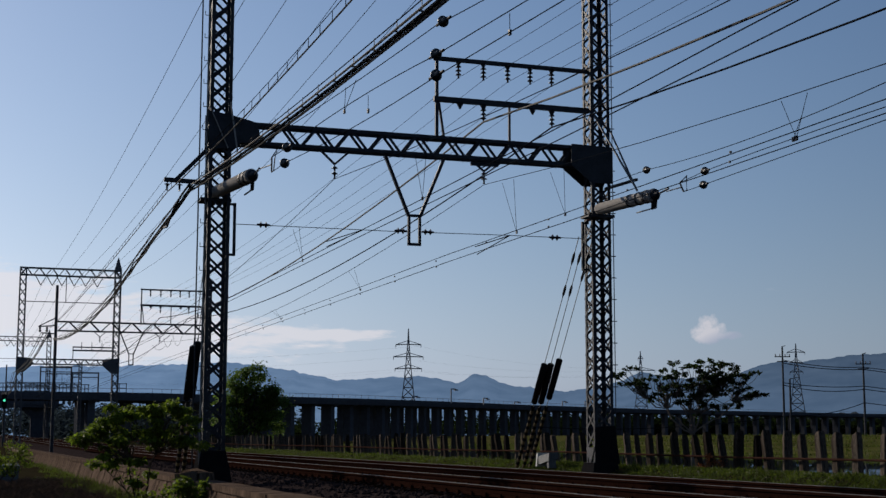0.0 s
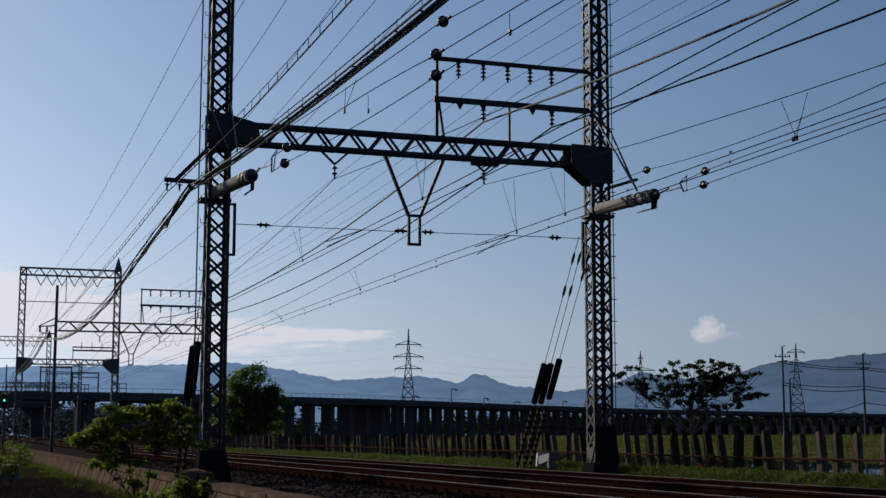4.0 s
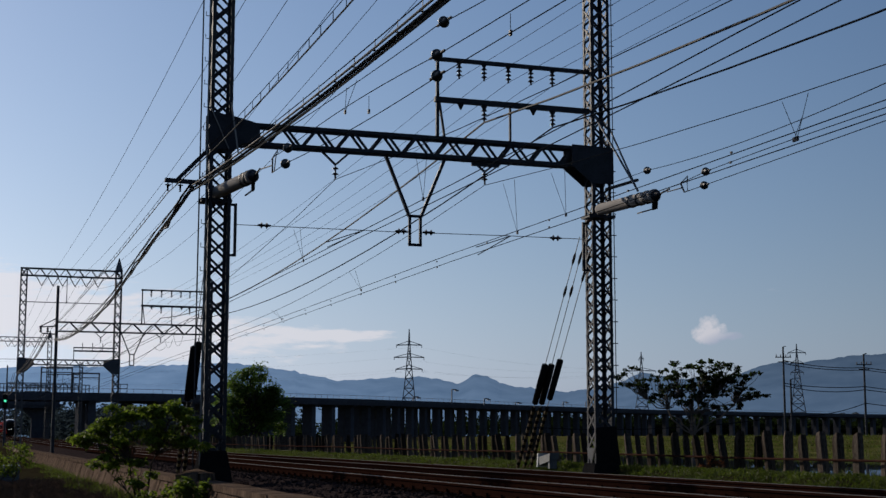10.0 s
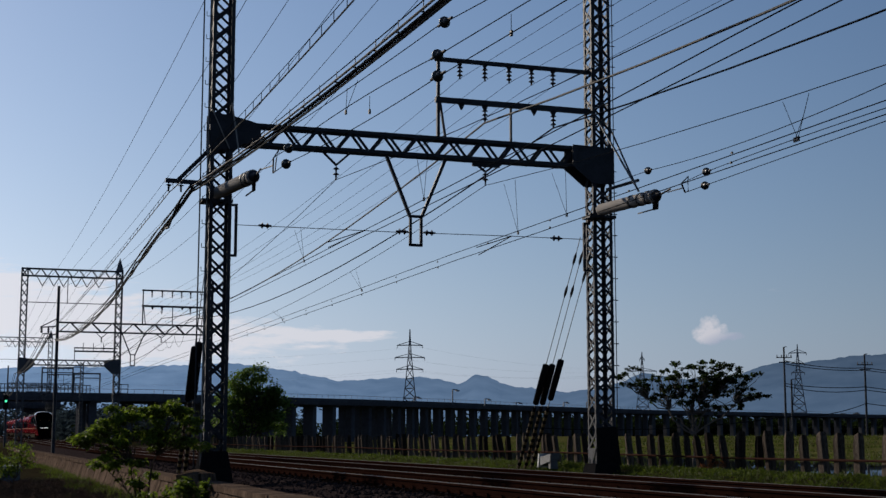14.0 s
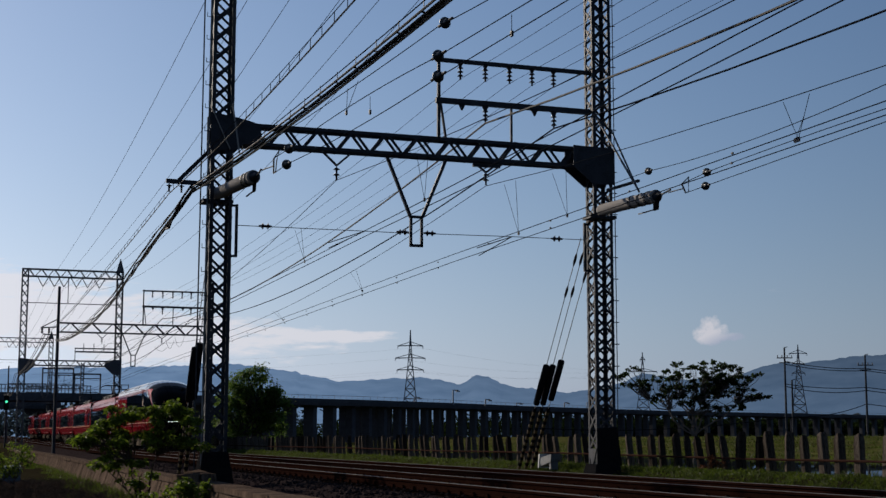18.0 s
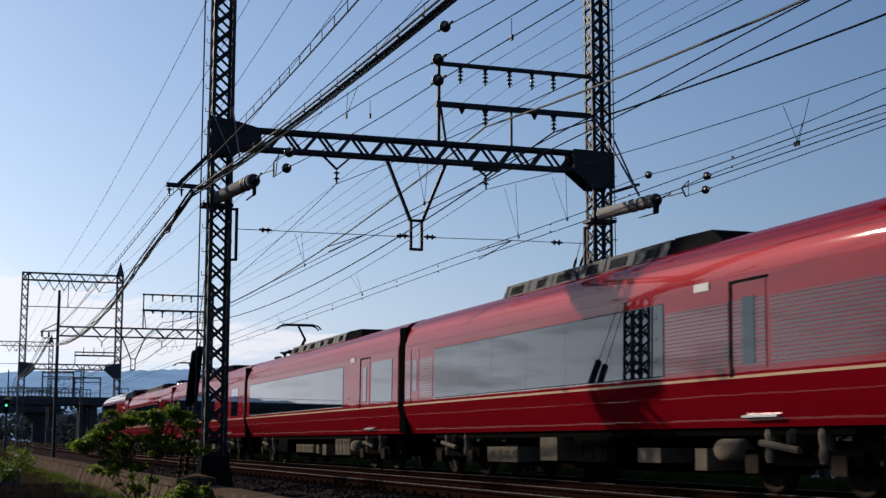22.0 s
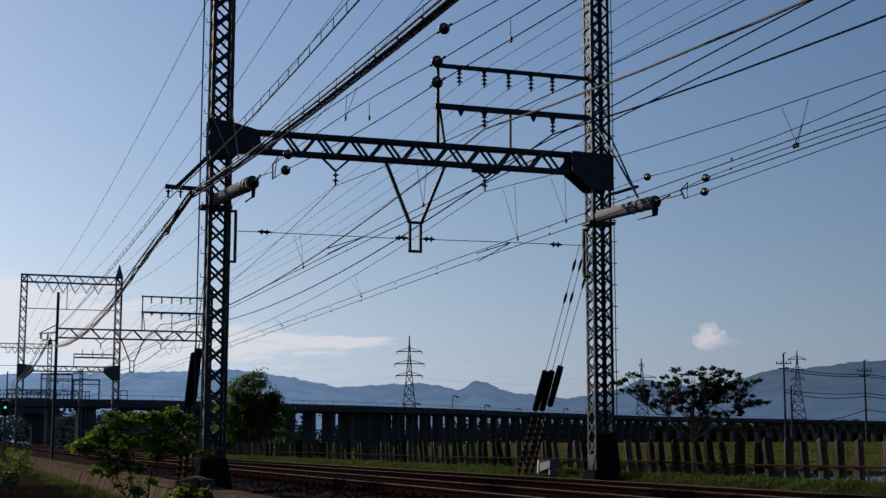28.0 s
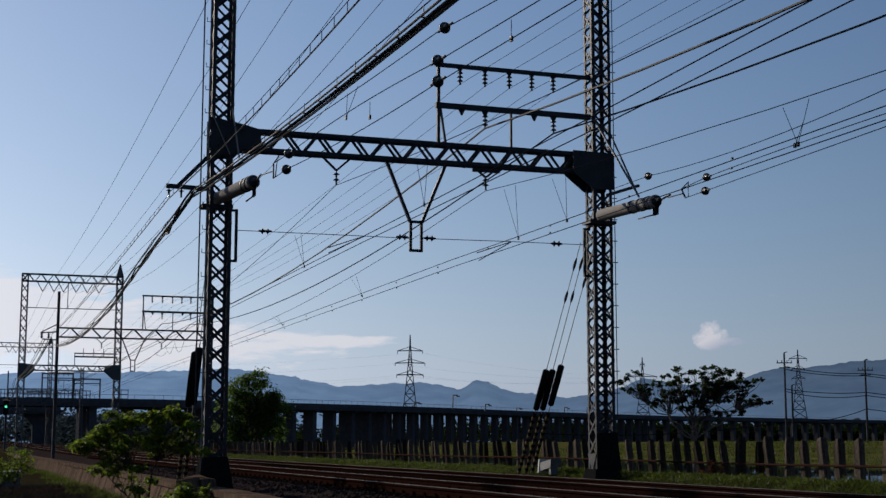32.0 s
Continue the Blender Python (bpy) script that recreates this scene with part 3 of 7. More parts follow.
    # steps and pipes on the near column
    for i in range(26):
        z = 1.2 + i * 0.52
        s = Shape().tube([(XL - 0.24, YP - 0.24, z), (XL - 0.40, YP - 0.26, z), (XL - 0.40, YP - 0.26, z + 0.09)], 0.010, 5)
        part("step_bolt", s, STEEL, p)
        s = Shape().tube([(XR + 0.24, YP - 0.24, z + 0.2), (XR + 0.36, YP - 0.26, z + 0.2)], 0.012, 5)
        part("step_bolt", s, STEEL, p)
    part("conduit", Shape().tube([(XL - 0.30, YP - 0.22, 0.0), (XL - 0.30, YP - 0.22, 16)], 0.022, 6), GALV, p, "pale galvanised cable conduit")
    part("conduit", Shape().tube([(XL - 0.42, YP, 0.0), (XL - 0.42, YP, 16)], 0.016, 6), STEEL, p)
    part("conduit", Shape().tube([(XR + 0.42, YP, 0.0), (XR + 0.42, YP, 16)], 0.012, 6), STEEL, p)
    part("top_beam", Shape().bar((XL, YP, 16.2), (XR, YP, 16.2), 0.3, 0.4), STEEL, p)
    return p


def balancer(x, y0, z, xe, y1, ze, bands):
    """A spring tension balancer: a pale cylinder along the track with black bands and a black cap."""
    b = thing("tension_balancer", "off-white cylindrical tension balancer with dark bands on portal column", "balancer", (0, 0, 0), "tension balancers")
    a, e = Vector((x, y0, z)), Vector((xe, y1, ze))
    part("cylinder", Shape().turned(a, e, [(0, 0.09), (0.01, 0.14), (0.025, 0.14), (0.845, 0.14), (0.86, 0.14), (0.865, 0.12), (0.885, 0.12), (0.89, 0.145), (0.925, 0.145), (0.93, 0.10)], 18), TANK, b, "", True)
    for p, q in bands:
        part("band", Shape().turned(a + (e - a) * p, a + (e - a) * q, [(0, 0.13), (0.02, 0.152), (0.98, 0.152), (1, 0.13)], 18), STEEL, b, "dark band")
    part("cap", Shape().turned(a, e, [(0.925, 0.10), (0.93, 0.118), (0.945, 0.118), (0.95, 0.08), (0.97, 0.075), (0.985, 0.045), (1.0, 0.04)], 18), STEEL, b, "black ribbed end cap", True)
    part("cradle", Shape().box(x - 0.34, x + 0.34, y0 - 0.15, y0 + 0.32, z - 0.21, z - 0.14), STEEL, b)
    part("cradle_beam", Shape().bar((x, y0 + 0.55, z - 0.18), (x, y0 - 0.1, z - 0.18), 0.14, 0.05), RUST, b, "rusty carrying beam")
    part("rod", Shape().tube([e, e + Vector((0, -0.45, 0.04))], 0.02, 6), STEEL, b)
    part("bracket", Shape().hexa([(xe - 0.02, y1 + 0.35, ze - 0.3), (xe + 0.02, y1 + 0.35, ze - 0.3), (xe + 0.02, y1 + 0.15, ze - 0.3), (xe - 0.02, y1 + 0.15, ze - 0.3), (xe - 0.02, y1 + 0.35, ze), (xe + 0.02, y1 + 0.35, ze), (xe + 0.02, y1 + 0.1, ze), (xe - 0.02, y1 + 0.1, ze)]), BLACK, b)
    part("stay", Shape().bar((xe, y1 + 1.1, ze - 0.26), (xe, y1 + 0.2, ze - 0.28), 0.025), STEEL, b)
    return b


main_portal()
balancer(5.10, YP - 0.05, 6.08, 5.50, 28.45, 6.09, ((0.74, 0.77), (0.83, 0.855)))
balancer(14.18, 30.45, 6.12, 14.20, 27.4, 6.0, ((0.55, 0.575), (0.69, 0.715), (0.80, 0.83)))


def pole_portal(y, steel=STEEL):
    p = thing("catenary_portal", "slender lattice beam portal with a plain round pole beside the tracks", "portal", (0, 0, 0), "catenary portals")
    part("pole", Shape().tube([(5.2, y, -0.3), (5.2, y, 9.9)], 0.11, 10, 0.085), steel, p, "plain dark round pole")
    lattice_column(p, XR, y, -0.1, 10.5, 0.45, steel, 0.5)
    lattice_beam(p, 5.3, XR - 0.2, y, 7.10, 7.72, 0.4, steel, 1.25, 0.07)
    cross_arms(p, y, steel, XR - 0.2, 0.22)
    long_hanger(p, y, steel)
    hanger_v(p, 7.82, y, 7.1, 0.33, 0.30, steel)
    insulator(p, 7.82, y, 6.85, 0.36, 0.08, 2)
    hanger_v(p, 11.45, y, 7.12, 0.33, 0.25, steel)
    insulator(p, 11.45, y, 6.9, 0.34, 0.08, 2)
    return p


pole_portal(89.0)
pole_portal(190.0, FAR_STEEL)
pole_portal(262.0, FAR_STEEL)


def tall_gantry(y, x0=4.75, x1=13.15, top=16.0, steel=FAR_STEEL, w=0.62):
    p = thing("tall_gantry", "tall grey lattice gantry with hanging insulator strings over the tracks", "gantry", (0, 0, 0), "tall gantries")
    lattice_column(p, x0, y, -0.3, top, w, steel, 0.9, 0.11)
    lattice_column(p, x1, y, -0.3, top, w, steel, 0.9, 0.11)
    lattice_beam(p, x0 - 0.3, x1 + 0.3, y, top - 0.75, top, 0.6, steel, 1.1, 0.1)
    lattice_beam(p, x0 + 0.3, x1 - 0.3, y, 7.2, 7.75, 0.5, steel, 0.9, 0.1)
    for x, sg in ((x0, 1), (x1, -1)):
        gusset(p, [(x - sg * 0.33, 6.5), (x + sg * 0.33, 6.5), (x + sg * 1.1, 7.2), (x + sg * 1.1, 7.75), (x - sg * 0.33, 7.9)], y - 0.34, y + 0.34, steel)
    part("peak", Shape().turned((x1, y, top), (x1, y, top + 1.2), [(0, 0.36), (1, 0.03)], 4), steel, p)
    part("tie_bar", Shape().bar((x0, y, 12.9), (x1, y, 12.9), 0.07), steel, p)
    part("strut", Shape().bar((8.55, y, 12.9), (8.55, y, top - 0.7), 0.07), steel, p)
    for x in (6.3, 7.3, 8.15, 9.25, 10.25, 11.3):
        s = Shape().bar((x - 0.48, y, top - 0.75), (x, y, top - 1.6), 0.075).bar((x + 0.48, y, top - 0.75), (x, y, top - 1.6), 0.075)
        part("insulator_string", s, steel, p)
    part("cross_arm", Shape().bar((9.3, y, 8.85), (x1, y, 8.85), 0.11), steel, p)
    part("cross_arm", Shape().bar((9.3, y, 8.55), (x1, y, 8.55), 0.14), steel, p)
    for x in (10.1, 11.0, 11.9):
        part("insulator", Shape().bar((x, y, 8.5), (x, y, 9.3), 0.06), steel, p)
    for z in (4.75, 5.15, 5.55):
        part("platform_rail", Shape().bar((x1 - 0.3, y - 1.0, z), (x1 + 0.95, y - 1.0, z), 0.06), steel, p)
    for x in (x1 - 0.3, x1 + 0.33, x1 + 0.95):
        part("platform_post", Shape().bar((x, y - 1.0, 4.7), (x, y - 1.0, 5.6), 0.06), steel, p)
    part("platform_deck", Shape().box(x1 - 0.35, x1 + 1.0, y - 1.05, y - 0.3, 4.66, 4.73), steel, p)
    part("arm_post", Shape().bar((9.35, y, 7.75), (9.35, y, 8.9), 0.07), steel, p)
    return p


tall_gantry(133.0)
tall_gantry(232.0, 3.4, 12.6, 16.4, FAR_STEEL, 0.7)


# ---- train ----
RED = material("deep red pearl coach paint", (0.158, 0.0013, 0.006), 0.45, 0.08, 0.06, 1.5, 12.0, 0.0, 0.0, coat=0.46)


def ripple(m, strength):
    """Slight waviness of thin sheet panels, seen in what they mirror."""
    nt = m.node_tree
    b = nt.nodes["Principled BSDF"]
    tc = nt.nodes.new("ShaderNodeTexCoord")
    mp = nt.nodes.new("ShaderNodeMapping")
    mp.inputs["Scale"].default_value = (1.0, 0.7, 2.2)
    n = nt.nodes.new("ShaderNodeTexNoise")
    n.inputs["Scale"].default_value, n.inputs["Detail"].default_value = 1.0, 2.0
    bp = nt.nodes.new("ShaderNodeBump")
    bp.inputs["Strength"].default_value, bp.inputs["Distance"].default_value = 1.0, strength
    nt.links.new(tc.outputs["Object"], mp.inputs["Vector"])
    nt.links.new(mp.outputs[0], n.inputs["Vector"])
    nt.links.new(n.outputs["Fac"], bp.inputs["Height"])
    nt.links.new(bp.outputs[0], b.inputs["Coat Normal"])


ripple(RED, 0.0026)
GOLD = material("matt gold lining", (0.40, 0.25, 0.13), 0.4, 0.2, 0.08, 2.0, 20.0, 0.0)
GLASS = material("dark tinted coach glass", (0.0012, 0.0028, 0.006), 0.02, 0.0, 0.1, 1.0, 9.0, 0.0, 0.28)
GLASS.node_tree.nodes["Principled BSDF"].inputs["Specular Tint"].default_value = (0.38, 0.76, 1.0, 1)
NOSE_BLACK = material("black gloss nose and windscreen", (0.0012, 0.0012, 0.0016), 0.06, 0.0, 0.1, 1.0, 9.0, 0.0, 0.03)
SILVER = material("bright worn metal trim", (0.42, 0.415, 0.41), 0.3, 0.6, 0.12, 1.0, 15.0, 0.03)
FAIRING = material("silver-grey gloss roof fairing", (0.20, 0.20, 0.206), 0.6, 0.0, 0.25, 0.8, 10.0, 0.0, 0.0, coat=1.0)
ripple(FAIRING, 0.002)
AC_GREY = material("light grey roof housing", (0.018, 0.0245, 0.035), 0.7, 0.0, 0.2, 2.0, 20.0, 0.05, 0.08)
UNDER = material("dusty underframe equipment", (0.11, 0.092, 0.07), 0.8, 0.0, 0.4, 3.0, 30.0, 0.2)
# near black: the shade below the car floor is put into this colour
UNDER_DARK = material("underframe with shade painted dark", (0.00153, 0.00138, 0.00127), 0.9, 0.1, 0.4, 3.0, 30.0, 0.2)
WHEEL = material("brown dusty wheel steel", (0.0204, 0.0147, 0.0106), 0.8, 0.2, 0.4, 5.0, 40.0, 0.2)
LAMP = glow("white headlight strip", (1.0, 0.97, 0.9), 4.5)
LOUVRE = material("mauve-red louvred panel", (0.045, 0.0075, 0.016), 0.4, 0.0, 0.12, 1.5, 12.0, 0.0, 0.0, coat=0.8)
AMBER = glow("dim amber lamp", (0.3, 0.12, 0.04), 0.06)
# darker than BLACK, with the shade under nose and floor painted in
TRAIN_BLACK = material("black train parts with painted shade", (0.003, 0.003, 0.003), 0.95, 0, 0.3, 8.0, 60.0, 0.1, 0.05)

PITCH_CAR, HALF_W, ROOF_Z = 20.6, 1.40, 3.85


def flank(z):
    """The flank leans in above the gold stripe: its half width as a share of the full one."""
    return 1 - 0.011 * max(0.0, z - 1.72) / 1.33


def ring(w, top, y, bottom=0.94):
    """Half of the body's cross-section, from the skirt on one side over the roof to the other."""
    k = (top - 3.2) / 0.8
    half = [(0.85 * w, bottom), (0.857 * w, bottom + 0.03), (0.93 * w, 1.25), (0.985 * w, 1.56), (w, 1.62), (w, 1.71), (flank(1.76) * w, 1.76), (flank(2.3) * w, 2.3), (flank(3.0) * w, 3.0), (flank(3.06) * w, 3.06), (0.935 * w, 3.2 + 0.2 * k), (0.875 * w, 3.2 + 0.42 * k),
            (0.75 * w, 3.2 + 0.6 * k), (0.5 * w, 3.2 + 0.74 * k), (0.2 * w, 3.2 + 0.80 * k)]
    return [(-x, y, z) for x, z in half] + [(x, y, z) for x, z in reversed(half)]


def loft(rings, caps=True):
    s = Shape()
    n = len(rings[0])
    for r in rings:
        s.v += r
    for j in range(len(rings) - 1):
        for i in range(n - 1):
            a = j * n + i
            s.f.append((a, a + n, a + n + 1, a + 1))
    if caps:
        s.f.append(tuple(range(n)))
        s.f.append(tuple(reversed(range((len(rings) - 1) * n, len(rings) * n))))
    return s


def bogie(car, y):
    b = part("bogie", Shape().box(-1.12, -1.0, y - 1.5, y + 1.5, 0.42, 0.62).box(1.0, 1.12, y - 1.5, y + 1.5, 0.42, 0.62).box(-1.0, 1.0, y - 0.25, y + 0.25, 0.45, 0.75), UNDER_DARK, car, "dark bogie frame")
    for dy in (-1.05, 1.05):
        for sx in (-1, 1):
            part("wheel", Shape().turned((sx * 0.67, y + dy, 0.435), (sx * 0.80, y + dy, 0.435), [(0, 0.455), (0.2, 0.455), (0.24, 0.43), (1.0, 0.425), (1.001, 0.34), (0.7, 0.33), (0.7, 0.12), (1.1, 0.11), (1.1, 0.02)], 24), WHEEL, b, "dusty steel wheel", True)
            part("axle_box", Shape().box(sx * 1.06 - 0.12, sx * 1.06 + 0.12, y + dy - 0.17, y + dy + 0.17, 0.30, 0.56), WHEEL, b)
            part("spring", Shape().turned((sx * 1.06, y + dy * 0.62, 0.45), (sx * 1.06, y + dy * 0.62, 0.92), [(0, 0.1), (0.2, 0.12), (0.5, 0.1), (0.8, 0.12), (1, 0.1)], 10), UNDER, b)
        part("axle", Shape().tube([(-0.8, y + dy, 0.435), (0.8, y + dy, 0.435)], 0.08, 8), UNDER_DARK, b)
    for sx in (-1, 1):
        part("air_spring", Shape().turned((sx * 0.95, y, 0.62), (sx * 0.95, y, 0.94), [(0, 0.2), (0.3, 0.27), (0.7, 0.27), (1, 0.2)], 14), BLACK, b)
        part("damper", Shape().tube([(sx * 1.2, y - 0.2, 0.62), (sx * 1.2, y + 0.75, 0.72)], 0.05, 8), UNDER, b, "pale hydraulic damper")


def underfloor(car, rnd, a, b, boxes=None):
    """Dark frame with equipment boxes slung under it: (from, to, bottom, top) along the car, or a random row."""
    # the dark central mass stands in for the shadow under the car
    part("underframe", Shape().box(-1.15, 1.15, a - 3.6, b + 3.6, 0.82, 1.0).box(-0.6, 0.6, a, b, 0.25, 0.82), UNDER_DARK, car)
    given = boxes is not None
    if not given:
        boxes, y = [], a
        while y < b - 0.4:
            l = min(rnd.choice((0.35, 0.45, 0.8, 1.7, 2.4)), b - y)
            boxes.append((y, y + l, rnd.uniform(0.25, 0.48), rnd.choice((0.64, 0.66, 0.82))))
            y += l + rnd.uniform(0.35, 1.3)
    for y, y1, z, zt in boxes:
        l, d = y1 - y, rnd.uniform(1.16, 1.26)
        light = given or rnd.random() < 0.6
        mat, label = (UNDER, "beige dusty equipment box") if light else (UNDER_DARK, "")
        for sd in (-1, 1):
            box_ob = part("equipment_box", Shape().box(min(sd * d, sd * 0.4), max(sd * d, sd * 0.4), y, y1, z, zt), mat, car, label)
            part("hanger", Shape().box(min(sd * 0.9, sd * 1.0), max(sd * 0.9, sd * 1.0), y + l * 0.3, y + l * 0.7, zt - 0.02, 0.86), UNDER_DARK, box_ob)
            if l > 1.0:
                k = int(l / 0.4)
                for i in range(k):
                    yy = y + 0.06 + i * (l - 0.06) / k
                    zz = z + 0.04 + 0.05 * (i % 2)
                    part("cover", Shape().box(sd * d - 0.012, sd * d + 0.012, yy, yy + (l - 0.06) / k - 0.06, zz, zt - 0.04), mat, box_ob)
                    part("latch", Shape().box(sd * d - 0.02, sd * d + 0.02, yy + 0.08, yy + 0.13, zt - 0.13, zt - 0.09), UNDER_DARK, box_ob)
    part("cylinder_tank", Shape().turned((-1.1, a - 0.9, 0.62), (-1.1, a - 0.2, 0.62), [(0, 0.1), (0.06, 0.16), (0.94, 0.16), (1, 0.1)], 12), UNDER, car, "pale air tank", True)


def panel(name, car, mat, y0, y1, z0, z1, proud=0.006, label="", xw=HALF_W, side=-1):
    """A flat panel let on the car's flank."""
    def half(z):
        return side * xw * (flank(z) if z > 1.62 else 1 - 0.145 * (1.62 - z) / 0.68)
    a, b = half(z0), half(z1)
    o, i = side * proud, -side * 0.03
    pts = [(a + i, y0, z0), (a + o, y0, z0), (a + o, y1, z0), (a + i, y1, z0), (b + i, y0, z1), (b + o, y0, z1), (b + o, y1, z1), (b + i, y1, z1)]
    if z0 < 1.5 and z1 > 1.8:
        c = side * xw
        upper = [(c + i, y0, 1.66), (c + o, y0, 1.66), (c + o, y1, 1.66), (c + i, y1, 1.66)]
        s = Shape().hexa(pts[:4] + upper).hexa(upper + pts[4:])
    else:
        s = Shape().hexa(pts)
    return part(name, s, mat, car, label)


def side_fittings(car, windows, door, small, louvres, sides=(-1, 1), stripe=(-10.05, 10.05), w0=1.745, w1=2.85, pane=1.95, back=1):
    for sd in sides:
        for a, b in windows:
            n = max(1, round((b - a) / pane))
            panel("window_seal", car, AC_GREY, a - 0.02, b + 0.02, w0 - 0.018, w1 + 0.018, 0.004, "thin grey window surround", side=sd)
            for i in range(n):
                if i == 0 and w0 < 1.8:
                    panel("stripe", car, WHITE, a, b, 1.712, 1.722, 0.007, "hairline pale edge below the windows", side=sd)
                panel("window_pane", car, GLASS, a + (b - a) * i / n + 0.004, a + (b - a) * (i + 1) / n - 0.004, w0, w1, 0.010, "", side=sd)
        panel("stripe", car, GOLD, stripe[0], stripe[1], 1.612, 1.652, 0.007, "thin gold stripe", side=sd)
        panel("skirt_seam", car, BLACK, stripe[0], stripe[1], 1.03, 1.038, 0.004, "fine seam above the skirt edge", side=sd)
        for y in door:
            d = panel("door", car, RED, y - 0.45, y + 0.45, 1.74, 2.94, 0.008, "red plug door with a narrow dark window", side=sd)
            if louvres and w0 < 1.8:
                panel("door_leaf", d, LOUVRE, y - 0.44, y + 0.44, 1.78, 2.70, 0.010, "mauve slatted door leaf", side=sd)
                for i in range(16):
                    panel("louvre", d, RED, y - 0.44, y + 0.44, 1.80 + i * 0.0565, 1.814 + i * 0.0565, 0.013, "", side=sd)
            panel("door_foot", d, RED, y - 0.45, y + 0.45, 1.10, 1.60, 0.010, "", side=sd)
            panel("door_window", d, GLASS, y - 0.16, y + 0.16, 1.80, 2.74, 0.018, "", side=sd)
            e = y + back * 0.48
            panel("door_seal", d, BLACK, e - 0.045, e + 0.045, 1.08, 2.99, 0.014, "", side=sd)
            panel("door_seal", d, BLACK, y - 0.50, y + 0.50, 2.955, 2.99, 0.014, "", side=sd)
            part("door_step", Shape().box(sd * HALF_W * 0.885 - 0.07, sd * HALF_W * 0.885 + 0.10, y - 0.5, y + 0.42, 1.07, 1.10), SILVER, d, "bright step edge")
        for a, b in small:
            panel("side_window", car, GLASS, a, b, 1.76, 2.83, 0.010, "small dark window", side=sd)
        for a, b, z0, z1 in louvres:
            lv = panel("louvre_panel", car, LOUVRE, a, b, z0, z1, 0.003, "mauve louvred panel with fine red slats", side=sd)
            n = round((z1 - z0) / 0.056)
            for i in range(n):
                z = z0 + (i + 0.5) * (z1 - z0) / n
                panel("louvre", lv, RED, a, b, z, z + 0.014, 0.010, "", side=sd)
        panel("destination_panel", car, WHITE, door[0] + 1.1, door[0] + 1.55, 2.93, 3.05, 0.012, "small pale display panel", side=sd)


def car_ends(car, y0, y1):
    for y, sg in ((y0, -1), (y1, 1)):
        s = Shape().box(-1.36, 1.36, min(y, y + sg * 0.245), max(y, y + sg * 0.245), 0.95, 3.55)
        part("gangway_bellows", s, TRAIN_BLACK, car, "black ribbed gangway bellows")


def pantograph(car, y, knee):
    """A single-arm pantograph raised to the contact wire, its knee towards knee (+1 or -1 along y)."""
    p = part("pantograph", Shape().box(-0.6, 0.6, y - 0.7, y - 0.62, 3.98, 4.04).box(-0.6, 0.6, y + 0.5, y + 0.7, 3.98, 4.04).box(-0.5, -0.42, y - 0.7, y + 0.7, 3.98, 4.04).box(0.42, 0.5, y - 0.7, y + 0.7, 3.98, 4.04), BLACK, car, "single-arm pantograph raised to the wire")
    for sx in (-0.46, 0.46):
        for dy in (-0.6, 0.6):
            part("foot", Shape().turned((sx, y + dy, 3.78), (sx, y + dy, 3.98), [(0, 0.06), (0.3, 0.1), (0.6, 0.06), (1, 0.09)], 10), PORCELAIN, p)
    part("lower_arm", Shape().bar((0, y - knee * 0.3, 4.02), (0, y + knee * 0.75, 4.42), 0.08), BLACK, p)
    part("upper_arm", Shape().bar((0, y + knee * 0.75, 4.42), (0, y - knee * 0.35, 4.98), 0.06), BLACK, p)
    part("thrust_rod", Shape().bar((0, y - knee * 0.05, 4.02), (0, y + knee * 0.85, 4.40), 0.03), BLACK, p)
    hd = Shape()
    for dy in (-0.2, 0.2):
        pts = [(-0.82, y - knee * 0.35 + dy, 4.86), (-0.7, y - knee * 0.35 + dy, 4.98), (-0.5, y - knee * 0.35 + dy, 5.04), (0.5, y - knee * 0.35 + dy, 5.04), (0.7, y - knee * 0.35 + dy, 4.98), (0.82, y - knee * 0.35 + dy, 4.86)]
        hd.tube(pts, 0.028, 6)
    hd.bar((-0.55, y - knee * 0.35 - 0.2, 5.02), (-0.55, y - knee * 0.35 + 0.2, 5.02), 0.04).bar((0.55, y - knee * 0.35 - 0.2, 5.02), (0.55, y - knee * 0.35 + 0.2, 5.02), 0.04)
    hd.box(-0.5, 0.5, y - knee * 0.35 - 0.2, y - knee * 0.35 + 0.2, 5.0, 5.03)
    part("collector_head", hd, BLACK, p)


